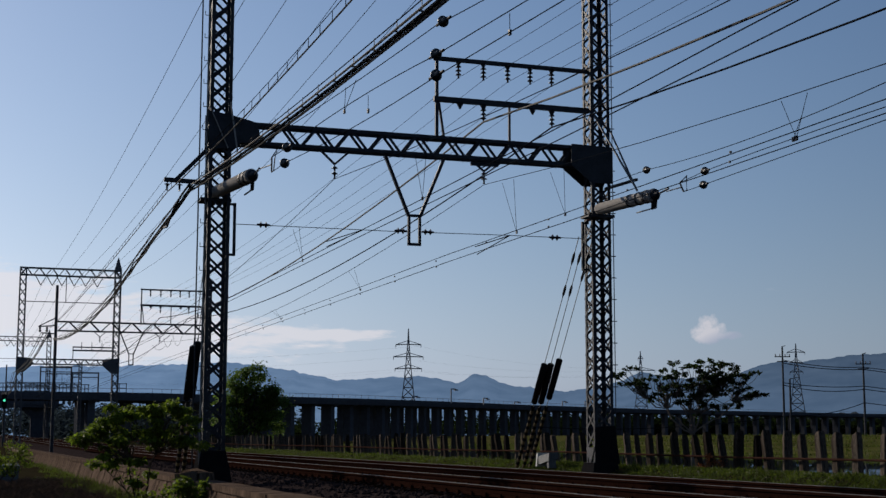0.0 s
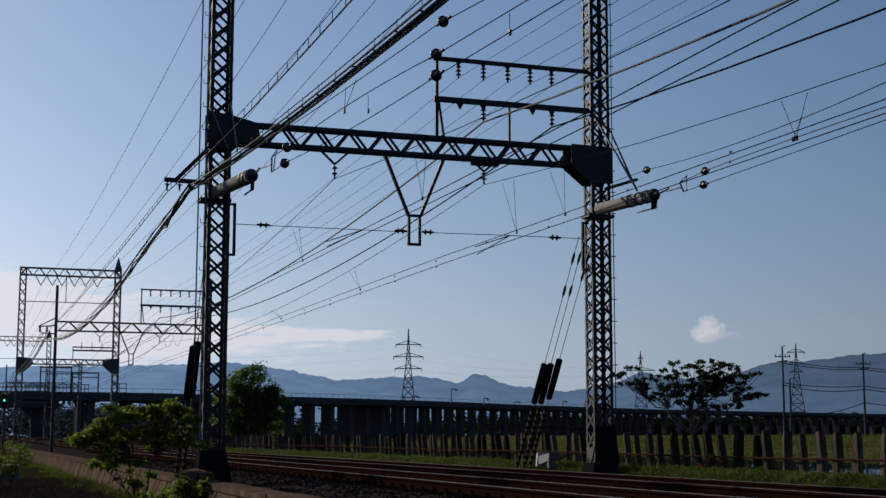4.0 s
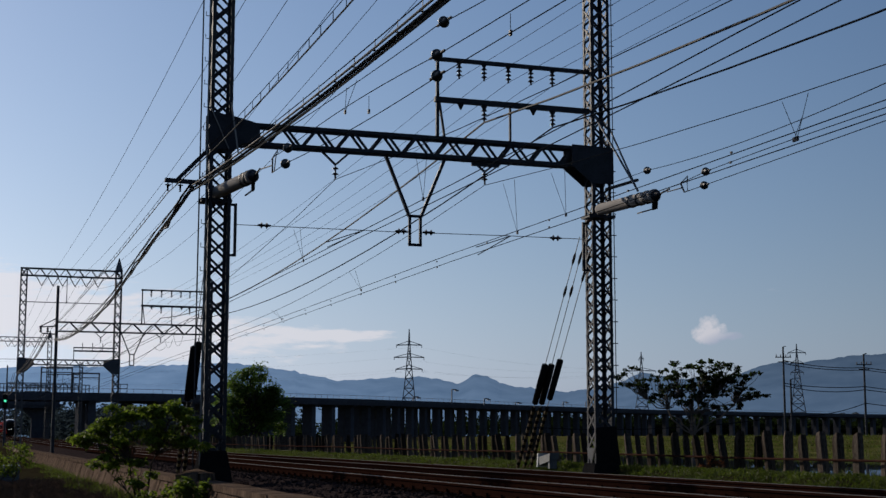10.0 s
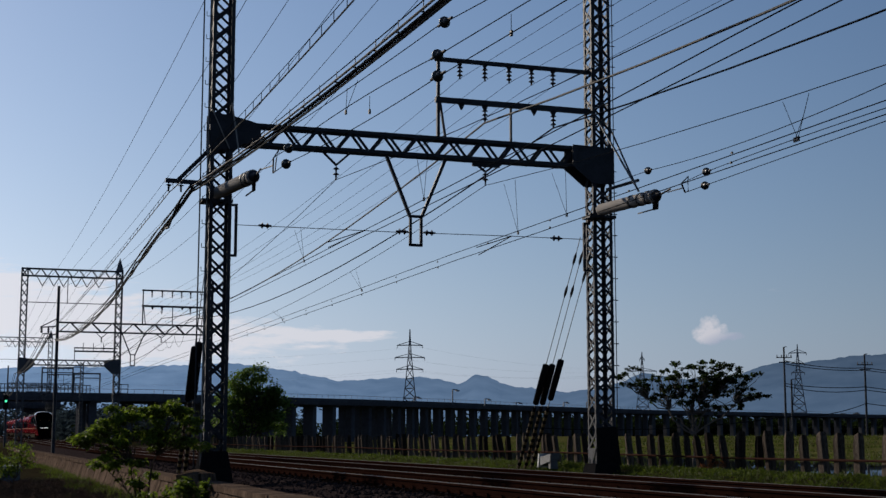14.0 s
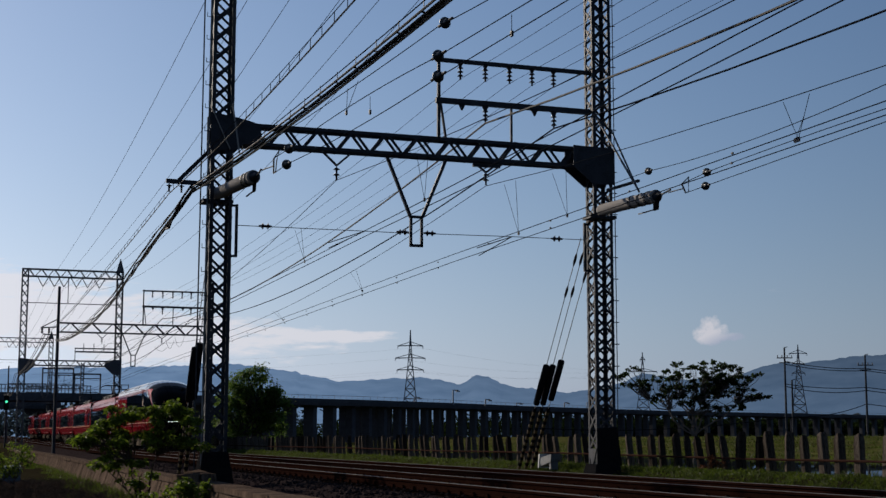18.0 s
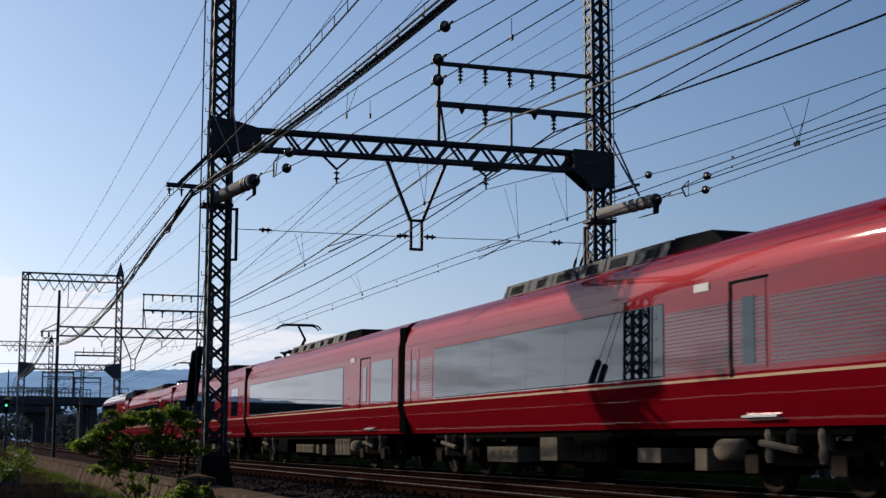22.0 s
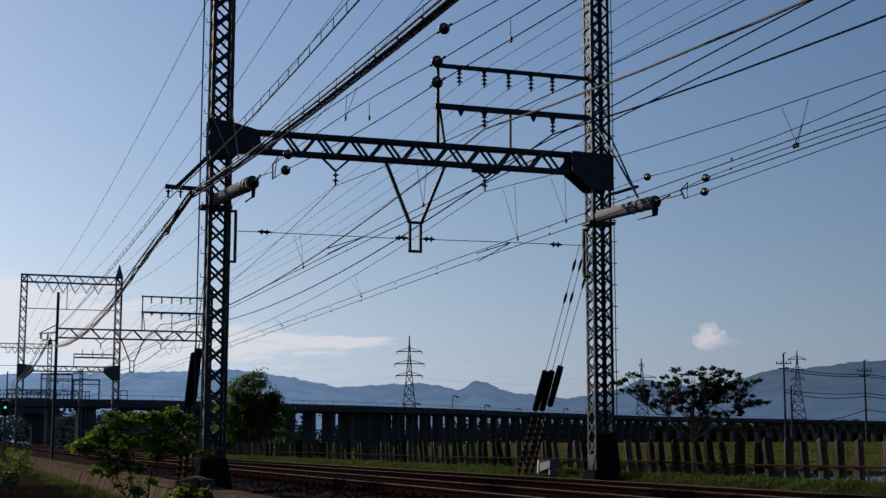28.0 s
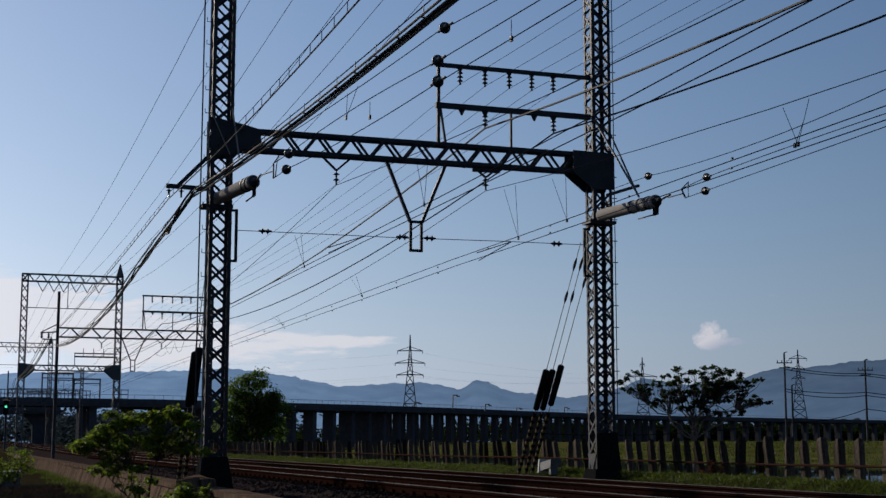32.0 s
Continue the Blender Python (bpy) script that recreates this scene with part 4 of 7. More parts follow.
def roof_gear(car, panto, o=0.0):
    """Local y grows towards the rear; the rear gap is at +10.3."""
    a, b, z0, z1 = o - 1.75, o + 5.7, 3.66, 3.98
    ac = part("air_conditioner", Shape().hexa([(-0.98, a, z0), (0.98, a, z0), (0.98, b, z0), (-0.98, b, z0), (-0.88, a, z1), (0.88, a, z1), (0.88, b - 0.08, z1), (-0.88, b - 0.08, z1)]), AC_GREY, car, "grey roof air conditioner housing with dark vents")

    def on_side(y0, y1, lo, hi, proud):
        f, g = 0.98 - 0.10 * (lo - z0) / (z1 - z0) + proud, 0.98 - 0.10 * (hi - z0) / (z1 - z0) + proud
        return [Shape().hexa([(sd * f, y0, lo), (sd * (f - 0.03), y0, lo), (sd * (f - 0.03), y1, lo), (sd * f, y1, lo), (sd * g, y0, hi), (sd * (g - 0.03), y0, hi), (sd * (g - 0.03), y1, hi), (sd * g, y1, hi)]) for sd in (-1, 1)]
    for i in range(6):
        y = a + 0.35 + i * 1.2
        for k in range(7 if i % 2 else 5):
            for sh in on_side(y + k * 0.1, y + k * 0.1 + 0.06, 3.75, 3.92, 0.006):
                part("vent", sh, BLACK, ac)
        for sh in on_side(y + 0.86, y + 0.90, 3.68, 3.975, 0.004):
            part("joint", sh, BLACK, ac)
    part("roof_cover", Shape().hexa([(-0.95, a - 1.9, 3.66), (0.95, a - 1.9, 3.66), (0.95, a - 0.05, 3.66), (-0.95, a - 0.05, 3.66), (-0.75, a - 1.1, 4.0), (0.75, a - 1.1, 4.0), (0.84, a - 0.05, 4.0), (-0.84, a - 0.05, 4.0)]), BLACK, car, "black roof cover")
    if panto:
        part("roof_box", Shape().box(-0.4, 0.4, 9.2, 9.8, 3.80, 3.97), BLACK, car, "black roof box")
        part("roof_box", Shape().box(-0.3, 0.3, 8.4, 8.6, 3.80, 3.94), BLACK, car)
        pantograph(car, panto[0], panto[1])
        part("roof_lead", Shape().tube([(0.5, panto[0] - 0.6, 4.13), (0.5, panto[0] + (2.2 if panto[0] > 0 else -2.2), 4.05)], 0.025, 6), BLACK, car)


def mid_car(k, panto, style):
    car = thing("railcar", "glossy deep red railcar with gold stripe and long dark windows", "railcar", (0, 0, 0), "cars of the express train")
    rings = [ring(HALF_W - 0.02, ROOF_Z, -10.05), ring(HALF_W, ROOF_Z, -10.0), ring(HALF_W, ROOF_Z, -9.95), ring(HALF_W, ROOF_Z, 9.95), ring(HALF_W, ROOF_Z, 10.0), ring(HALF_W - 0.02, ROOF_Z, 10.05)]
    part("body", loft(rings), RED, car, "", True)
    for sd in (-1, 1):
        s = Shape()
        rows = [(0.938, 0.852), (1.05, 0.881), (1.16, 0.909), (1.27, 0.936), (1.38, 0.959), (1.5, 0.981), (1.605, 1.0)]
        s.v = [(sd * (a * HALF_W + 0.006), y, z) for z, a in rows for y in (-10.04, 10.04)]
        quads = [(2 * i, 2 * i + 1, 2 * i + 3, 2 * i + 2) for i in range(len(rows) - 1)]
        s.f = quads if sd < 0 else [tuple(reversed(q)) for q in quads]
        part("skirt", s, RED, car, "red lower panel tucked under", True)
    if style == "long":
        side_fittings(car, [(-4.6, 9.4)], [-6.95], [(-9.5, -7.6)], [])
    elif style == "short":
        side_fittings(car, [(-3.2, 9.5)], [-6.0], [(-8.7, -7.3)], [])
    else:
        side_fittings(car, [(-3.7, 7.7)], [-6.25], [], [(-5.68, -3.75, 1.78, 2.70), (-9.9, -6.8, 1.78, 2.70), (7.8, 8.8, 1.78, 2.70), (9.5, 9.95, 1.78, 2.70)])
        for sd in (-1, 1):
            d = panel("door", car, RED, 8.85, 9.45, 1.76, 2.94, 0.006, "narrow red service door", side=sd)
            panel("door_window", d, GLASS, 9.0, 9.3, 1.95, 2.7, 0.012, "", side=sd)
            panel("door_seal", d, BLACK, 9.45, 9.49, 1.06, 2.94, 0.010, "", side=sd)
    car_ends(car, -10.05, 10.05)
    bogie(car, -6.9)
    bogie(car, 6.9)
    underfloor(car, random.Random(40 + k), -4.7, 4.7)
    roof_gear(car, panto, -1.3)
    return car


NOSE_TIP = -11.3      # local y of the tip; the rear gap is at +10.3


def nose_section(u):
    """Half width, roof height and bottom of the end car, u metres behind the tip."""
    def curve(table):
        for (a, p), (b, q) in zip(table, table[1:]):
            if u <= b:
                t = (u - a) / (b - a)
                return p + (q - p) * t
        return table[-1][1]
    w = curve([(0, 0.98), (0.15, 1.04), (0.4, 1.12), (0.9, 1.22), (1.6, 1.31), (2.6, 1.38), (3.6, 1.40), (30, 1.40)])
    top = curve([(0, 1.9), (0.15, 2.16), (0.4, 2.5), (0.8, 2.93), (1.3, 3.34), (2.0, 3.73), (2.8, 3.99), (3.8, 4.14), (5.0, 4.20), (7, 4.21), (19.45, 4.21), (19.55, 3.86), (30, 3.85)])
    bot = curve([(0, 0.46), (2.2, 0.46), (2.9, 0.92), (30, 0.94)])
    return w, top, bot


def nose_ring(u, y):
    w, top, bot = nose_section(u)
    pts = []
    shoulder = max(1.5, top - 0.62)
    cut = 1 - smooth_step(2.2, 3.6, u)
    # a crease sweeps down and back below the stripe, with a hollow above it
    crease = 1.54 - 0.50 * min(1.0, max(0.0, (u - 0.4) / 2.6))
    hollow = 0.085 * smooth_step(0.15, 0.9, u) * (1 - smooth_step(2.3, 3.4, u))
    zs = [bot, 0.96, 1.0, crease, 1.60, 1.80]
    zs[1] = max(zs[1], bot + 0.02)
    lean = [0.80 + 0.075 * smooth_step(2.2, 2.9, u), 0.875, 0.88, 0.88 + 0.2 * (crease - 1.0) - hollow * 0.6, 1.0, 1.0]
    fold = [0.015, 0.02, 0.02, 0.022, 0.0, 0.0]
    half = [(w * (a - b * cut), z) for a, b, z in zip(lean, fold, zs)]
    for k in range(1, 5):
        z = 1.80 + (shoulder - 1.80) * k / 4
        half.append((w * flank(z), z))
    for k in range(1, 9):
        a = math.pi / 2 * k / 8.5
        half.append((w * flank(shoulder) * math.cos(a) ** 0.85, shoulder + (top - shoulder) * math.sin(a)))
    return [(-x, y, z) for x, z in half] + [(x, y, z) for x, z in reversed(half)]


def mask_edge(z):
    """How far behind the tip the black mask ends at height z."""
    return 0.25 if z < 1.7 else 3.0 if z > 3.6 else 0.25 + (z - 1.7) * 0.97 if z < 2.63 else 1.15 + (z - 2.63) * 1.2


def nose_x(u, z):
    """Half width of the end car's skin u metres behind the tip at height z."""
    w, top, _ = nose_section(u)
    shoulder = max(1.5, top - 0.62)
    if z <= shoulder:
        return w * flank(z)
    a = math.asin(min(0.98, (z - shoulder) / (top - shoulder)))
    return w * flank(shoulder) * math.cos(a) ** 0.85


def end_car(tail):
    car = thing("railcar", "glossy red end railcar with black sloping nose", "railcar", (0, 0, 0), "cars of the express train")
    us = [0, 0.06, 0.15, 0.27, 0.4, 0.6, 0.8, 1.05, 1.3, 1.65, 2.0, 2.4, 2.8, 3.3, 3.8, 4.4, 5.0, 6, 7, 7.1, 19.35, 19.45, 19.55, 19.7, 21.3, 21.35]
    rings = [nose_ring(u, NOSE_TIP + u) for u in us]
    whole = loft(rings)
    bm = bmesh.new()
    vs = [bm.verts.new(v) for v in whole.v]
    for fc in whole.f:
        bm.faces.new([vs[k] for k in fc])
    for co, no in (((0, NOSE_TIP + 0.25, 1.7), (0, 1, 0)), ((0, NOSE_TIP + 0.25, 1.7), (0, 1, -0.97)), ((0, NOSE_TIP + 1.15, 2.63), (0, 1, -1.2)), ((0, 0, 1.7), (0, 0, 1)), ((0, 0, 2.63), (0, 0, 1)), ((0, 0, 3.6), (0, 0, 1)), ((0, NOSE_TIP + 3.0, 0), (0, 1, 0))):
        bmesh.ops.bisect_plane(bm, geom=bm.verts[:] + bm.edges[:] + bm.faces[:], dist=1e-5, plane_co=co, plane_no=no)
    red, blk, roof, low = Shape(), Shape(), Shape(), Shape()
    picks = []
    for fc in bm.faces:
        c = fc.calc_center_median()
        u, z = c.y - NOSE_TIP, c.z
        edge = mask_edge(z)
        if u > 21:
            sh = red
        elif u < edge:
            sh = blk
        elif z > 3.6 and u > 3.0:
            sh = roof
        elif 0.97 < z < 1.6 or (z < 1.6 and u > 2.9):
            sh = low
        else:
            sh = red
        picks.append((sh, fc))
    for sh in (red, blk, roof, low):
        index = {}
        for own, fc in picks:
            if own is sh:
                for v in fc.verts:
                    if v not in index:
                        index[v] = len(sh.v)
                        sh.v.append(tuple(v.co))
                sh.f.append(tuple(index[v] for v in fc.verts))
    bm.free()
    part("body", red, RED, car, "", True)
    part("nose_mask", blk, NOSE_BLACK, car, "black gloss nose and windscreen", True)
    part("roof_fairing", roof, FAIRING, car, "silver roof fairing", True)
    part("skirt", low, RED, car, "red lower panel tucked under", True)
    part("deflector", Shape().hexa([(-0.98, NOSE_TIP + 0.12, 0.06), (0.98, NOSE_TIP + 0.12, 0.06), (1.05, NOSE_TIP + 1.2, 0.06), (-1.05, NOSE_TIP + 1.2, 0.06), (-0.93, NOSE_TIP + 0.05, 0.6), (0.93, NOSE_TIP + 0.05, 0.6), (1.05, NOSE_TIP + 1.2, 0.6), (-1.05, NOSE_TIP + 1.2, 0.6)]), TRAIN_BLACK, car, "black obstacle deflector")
    side_fittings(car, [(-5.1, 2.4)], [6.3], [], [(-7.4, 2.52, 1.84, 2.27), (2.56, 5.9, 1.84, 2.78), (6.95, 8.3, 1.84, 2.78)], stripe=(NOSE_TIP + 3.6, 10.05), w0=2.30, w1=3.41, pane=1.27, back=-1 if tail else 1)
    for sd in (-1, 1):
        d = panel("cab_door", car, LOUVRE, -8.1, -7.5, 1.84, 2.27, 0.004, "narrow door behind the cab", xw=1.39, side=sd)
        panel("door_window", d, NOSE_BLACK, -7.9, -7.7, 1.95, 2.9, 0.022, "", xw=1.39, side=sd)
        for y in (-8.14, -7.5):
            panel("door_seal", d, BLACK, y, y + 0.035, 1.1, 3.05, 0.022, "", xw=1.39, side=sd)
        panel("door_seal", d, BLACK, -8.14, -7.4, 3.02, 3.05, 0.022, "", xw=1.39, side=sd)
        part("handrail", Shape().tube([(sd * 1.40, -7.68, 1.95), (sd * 1.41, -7.68, 2.0), (sd * 1.40, -7.68, 2.75)], 0.012, 5), SILVER, d, "bright handrail")
        part("door_step", Shape().box(sd * 1.27 - 0.06, sd * 1.27 + 0.08, -8.15, -7.45, 1.05, 1.09), SILVER, d, "bright step edge")
        rows = []
        for u in (6.17, 5.0, 4.4, 3.8, 3.3, 2.8, 2.4, 2.0, 1.65, 1.3, 1.05, 0.8, 0.6, 0.5):
            hi = 3.43 if u > 2.75 else 1.7 + (u - 0.5) * 1.33 if u < 1.2 else 2.63 + (u - 1.2) * 0.52
            lo = 2.29 if u > 2.5 else 1.84 + max(0.0, u - 1.3) * 0.375
            rows.append([(sd * (nose_x(u, z) + 0.016), NOSE_TIP + u, z) for z in [lo + (max(hi, lo + 0.02) - lo) * k / 5 for k in range(6)]])
        s = Shape()
        for rw in rows:
            s.v += rw
        for a in range(len(rows) - 1):
            for b in range(5):
                q = (6 * a + b, 6 * a + 6 + b, 6 * a + 7 + b, 6 * a + 1 + b)
                s.f.append(q if sd < 0 else tuple(reversed(q)))
        part("cab_window", s, GLASS, car, "dark sloping cab side window", True)
        tl = [(2.35, 2.26), (1.75, 2.07), (1.1, 2.04), (0.75, 2.03)]
        part("trim", Shape().tube([(sd * (nose_x(u, z) + 0.02), NOSE_TIP + u, z) for u, z in tl], 0.014, 5), SILVER, car, "thin silver trim")
        for i in range(4):
            z = 1.88 + i * 0.1
            us = [3.1, 2.6, 2.1, 1.6] if i < 2 else [3.1, 2.7, 2.4]
            part("louvre", Shape().tube([(sd * (nose_x(u, z) + 0.004), NOSE_TIP + u, z) for u in us], 0.012, 4), RED, car)
        st = Shape()
        for u in (3.6, 2.8, 2.0, 1.6, 1.2, 0.8, 0.5):
            st.v += [(sd * (nose_x(u, 1.68) + 0.007), NOSE_TIP + u, 1.605), (sd * (nose_x(u, 1.68) + 0.007), NOSE_TIP + u, 1.645)]
        st.f = [(2 * i, 2 * i + 2, 2 * i + 3, 2 * i + 1) if sd < 0 else (2 * i, 2 * i + 1, 2 * i + 3, 2 * i + 2) for i in range(6)]
        part("stripe", st, GOLD, car, "thin gold stripe")
        part("skirt_line", Shape().tube([(sd * (nose_section(u)[0] * 0.86 + 0.004), NOSE_TIP + u, 0.955) for u in (0.25, 0.6, 1.2, 2.0, 2.8)], 0.014, 5), BLACK, car)
    for sd in (-1, 1):
        part("marker_lamp", Shape().bar((sd * 0.66, NOSE_TIP + 0.60, 2.72), (sd * 0.63, NOSE_TIP + 0.76, 2.89), 0.018, 0.016), AMBER, car, "small amber lamp")
    part("headlight", Shape().box(-0.51, 0.51, NOSE_TIP - 0.012, NOSE_TIP + 0.02, 1.648, 1.661), BLACK if tail else LAMP, car, "wide white light strip" if not tail else "unlit light strip")
    car_ends(car, 40, 10.05)
    for o in [o for o in car.children if o.name.startswith("gangway") and o.data.vertices[0].co.y > 20]:
        bpy.data.objects.remove(o)
    for sd in (-1, 1):
        wing = ((0.0, 0.0), (-0.55, 0.22), (-0.2, 0.12)), ((-0.05, 0.08), (-0.42, 0.5), (-0.22, 0.16)), ((0.0, -0.04), (-0.42, -0.1), (-0.15, 0.06)), ((0.02, 0.02), (0.22, 0.34), (-0.1, 0.1)), ((-0.1, -0.05), (-0.3, -0.26), (-0.02, 0.02))
        for y0, z0 in ((-6.5, 2.72), (9.4, 2.52)):
            feathers = [[(y0 + p, z0 + q) for p, q in f] for f in wing]
            em = Shape()
            for a, b, c in feathers:
                k = len(em.v)
                em.v += [(sd * (HALF_W * flank(z) + 0.02), y, z) for y, z in (a, b, c)]
                em.f.append((k, k + 1, k + 2) if sd > 0 else (k, k + 2, k + 1))
            part("emblem", em, GOLD, car, "plain gold emblem shape")
    bogie(car, -6.3)
    bogie(car, 6.9)
    underfloor(car, random.Random(77), -5.6, 4.7, ((-5.5, -5.15, 0.27, 0.62), (-4.65, -4.3, 0.26, 0.62), (-3.8, -2.1, 0.27, 0.68), (-1.15, 0.5, 0.50, 0.82), (0.0, 2.35, 0.28, 0.65), (2.9, 3.25, 0.3, 0.62), (4.2, 4.65, 0.26, 0.62)))
    part("roof_cover", Shape().hexa([(-0.95, NOSE_TIP + 19.56, 3.6), (0.95, NOSE_TIP + 19.56, 3.6), (0.95, NOSE_TIP + 21.3, 3.6), (-0.95, NOSE_TIP + 21.3, 3.6), (-0.84, NOSE_TIP + 19.56, 4.16), (0.84, NOSE_TIP + 19.56, 4.16), (0.84, NOSE_TIP + 21.2, 3.98), (-0.84, NOSE_TIP + 21.2, 3.98)]), BLACK, car, "black roof cover behind the fairing")
    part("under_nose", Shape().box(-0.8, 0.8, NOSE_TIP + 0.5, NOSE_TIP + 3.0, 0.35, 0.9), UNDER_DARK, car)
    return car


CARS = []
for k in range(8):
    if k in (0, 7):
        c = end_car(k == 7)
    else:
        c = mid_car(k, {1: (7.0, -1), 2: (7.0, -1), 4: (7.1, -1), 6: (-7.0, -1)}.get(k), "louvred" if k == 3 else "short" if k == 5 else "long")
    CARS.append(c)


# ---- wires and cables ----
def sagging(a, b, sag, n=14):
    a, b = Vector(a), Vector(b)
    return [a + (b - a) * (i / n) - Vector((0, 0, 4 * sag * (i / n) * (1 - i / n))) for i in range(n + 1)]


def wire(name, label, spans, r, mat=WIRE, group="", n=14, category="wire"):
    """One wire run through several spans: each is (start, end, sag)."""
    pts = []
    for a, b, sag in spans:
        p = sagging(a, b, sag, n)
        pts += p if not pts else p[1:]
    return solid(name, Shape().tube(pts, r, 5), mat, label, category, group)


Y0, YB, YC = -27.0, 89.0, 133.0
wire("messenger_wire", "thin sagging messenger wire over the far track", [((11.45, Y0, 6.67), (11.45, YP, 6.64), 1.27), ((11.45, YP, 6.64), (11.45, YB, 6.6), 1.0), ((11.45, YB, 6.6), (11.45, 146, 6.6), 0.9)], 0.008, group="catenary wires")
wire("messenger_wire", "thin sagging messenger wire over the near track", [((8.6, Y0, 6.5), (7.82, YP, 6.56), 1.08), ((7.82, YP, 6.56), (8.2, YB, 6.5), 1.0), ((8.2, YB, 6.5), (8.2, 146, 6.5), 0.9)], 0.008, group="catenary wires")
for x, z, xb in ((11.95, 5.49, 0.0), (12.05, 5.33, 0.06)):
    wire("contact_wire", "taut copper contact wire over the far track", [((x - 0.8 + xb, Y0, z), (x - 0.05, 16, z - 0.13), 0.02), ((x - 0.05, 16, z - 0.13), (x + 0.1, YP, z + 0.02), 0.0), ((x + 0.1, YP, z + 0.05), (x - 0.3, YB, z), 0.02), ((x - 0.3, YB, z), (11.5, 450, z), 0.02)], 0.0095, group="catenary wires")
for x, z, zn in ((8.5, 5.43, 5.37), (8.52, 5.31, 5.15)):
    wire("contact_wire", "taut copper contact wire over the near track", [((8.1, Y0, zn), (8.3, 14, zn), 0.02), ((8.3, 14, zn), (x, YP, z), 0.02), ((x, YP, z), (8.2, YB, z), 0.02), ((8.2, YB, z), (8.2, 450, z), 0.02)], 0.0095, group="catenary wires")
# feeders on the lower arm and thin lines on the upper arm
wire("feeder_cable", "thick black feeder cable hung below the cross arm", [((11.44, Y0, 8.1), (11.44, YP, 8.15), 1.35), ((11.44, YP, 8.15), (11.44, YB, 8.1), 1.05), ((11.44, YB, 8.1), (11.44, 146, 8.1), 1.0)], 0.024, CABLE, "feeder cables", category="cable")
wire("feeder_cable", "thick dull grey feeder cable hung below the cross arm", [((13.2, Y0, 8.1), (13.2, YP, 8.15), 1.24), ((13.2, YP, 8.15), (13.2, YB, 8.1), 1.1), ((13.2, YB, 8.1), (13.2, 146, 8.1), 1.0)], 0.020, WIRE, "feeder cables", category="cable")
for x in (10.81, 11.44, 12.06, 12.64, 13.2):
    wire("line_wire", "fine bare line wire on the upper cross arm", [((x, Y0, 9.2), (x, YP, 9.17), 0.55), ((x, YP, 9.17), (x, YB, 9.2), 0.55), ((x, YB, 9.2), (x, 146, 9.2), 0.55)], 0.0055, group="fine line wires")
# high lines of the tall gantries
for x, z, sg in ((6.3, 14.05, 1.1), (7.3, 13.7, 1.2), (8.15, 13.25, 1.6), (9.25, 12.9, 1.8), (10.25, 12.8, 1.5), (11.3, 12.9, 2.0)):
    wire("high_wire", "thin high power wire strung along the railway", [((x, Y0, z + 0.6), (x, YP, z), 0.4), ((x, YP, z), (x, YC, 14.3), sg), ((x, YC, 14.3), (x - 0.8, 232, 14.9), 1.6)], 0.009, group="high power wires", n=20)
# overlap wires from the two balancers
wire("anchor_wire", "taut wire from the tension balancer over the near track", [((5.55, 27.0, 6.17), (5.65, 26.0, 6.19), 0), ((5.65, 26.0, 6.19), (6.3, 19.1, 6.23), -0.08), ((6.3, 19.1, 6.23), (7.4, 2, 5.85), 0.0), ((7.4, 2, 5.85), (8.3, Y0, 6.1), 0)], 0.008, group="anchor wires")
wire("anchor_wire", "taut wire from the tension balancer over the near track", [((5.55, 27.0, 5.87), (5.65, 26.2, 5.92), 0), ((5.65, 26.2, 5.92), (6.3, 19.1, 5.91), 0.06), ((6.3, 19.1, 5.91), (7.1, 2, 5.55), 0.0), ((7.1, 2, 5.55), (8.3, Y0, 5.6), 0)], 0.008, group="anchor wires")
wire("anchor_wire", "sagging messenger wire from the near portal column", [((5.42, 30.7, 6.75), (6.5, 19.7, 6.86), 0.06), ((6.5, 19.7, 6.86), (8.1, 2, 6.7), 0.2), ((8.1, 2, 6.7), (8.2, Y0, 6.9), 0.1)], 0.008, group="anchor wires")
wire("anchor_wire", "thin wire from the far portal column", [((14.62, 30.8, 6.83), (14.3, 28.17, 6.67), 0), ((14.3, 28.17, 6.67), (12.5, 17.0, 5.84), 0.12), ((12.5, 17.0, 5.84), (11.6, -10, 5.6), 0.2)], 0.008, group="anchor wires")
wire("anchor_wire", "taut wire from the tension balancer over the far track", [((14.1, 26.26, 6.04), (14.0, 25.0, 6.06), 0), ((14.0, 25.0, 6.06), (12.5, 17.0, 5.48), -0.02), ((12.5, 17.0, 5.48), (11.6, -10, 5.3), 0.03)], 0.008, group="anchor wires")
wire("anchor_wire", "taut wire from the tension balancer over the far track", [((14.1, 26.1, 5.82), (14.0, 25.07, 5.79), 0), ((14.0, 25.07, 5.79), (12.5, 17.0, 5.29), 0), ((12.5, 17.0, 5.29), (11.6, -10, 5.15), 0.02)], 0.008, group="anchor wires")


def yoke(a, b, c):
    """The small linkage that joins a balancer rod to two wires."""
    y = thing("wire_yoke", "small steel yoke joining balancer and wires", "yoke", (0, 0, 0), "wire yokes")
    part("link", Shape().tube([a, Vector(b) * 0.5 + Vector(c) * 0.5], 0.014, 5), STEEL, y)
    part("plate", Shape().bar(b, c, 0.03, 0.02), STEEL, y)
    mid = Vector(b) * 0.5 + Vector(c) * 0.5 + Vector((0.03, -0.15, 0.1))
    part("jumper", Shape().tube([Vector(b), Vector(b) + Vector((0.06, -0.2, 0.12)), mid, Vector(c) + Vector((0.02, -0.1, 0.02)), Vector(c)], 0.012, 5), STEEL, y)


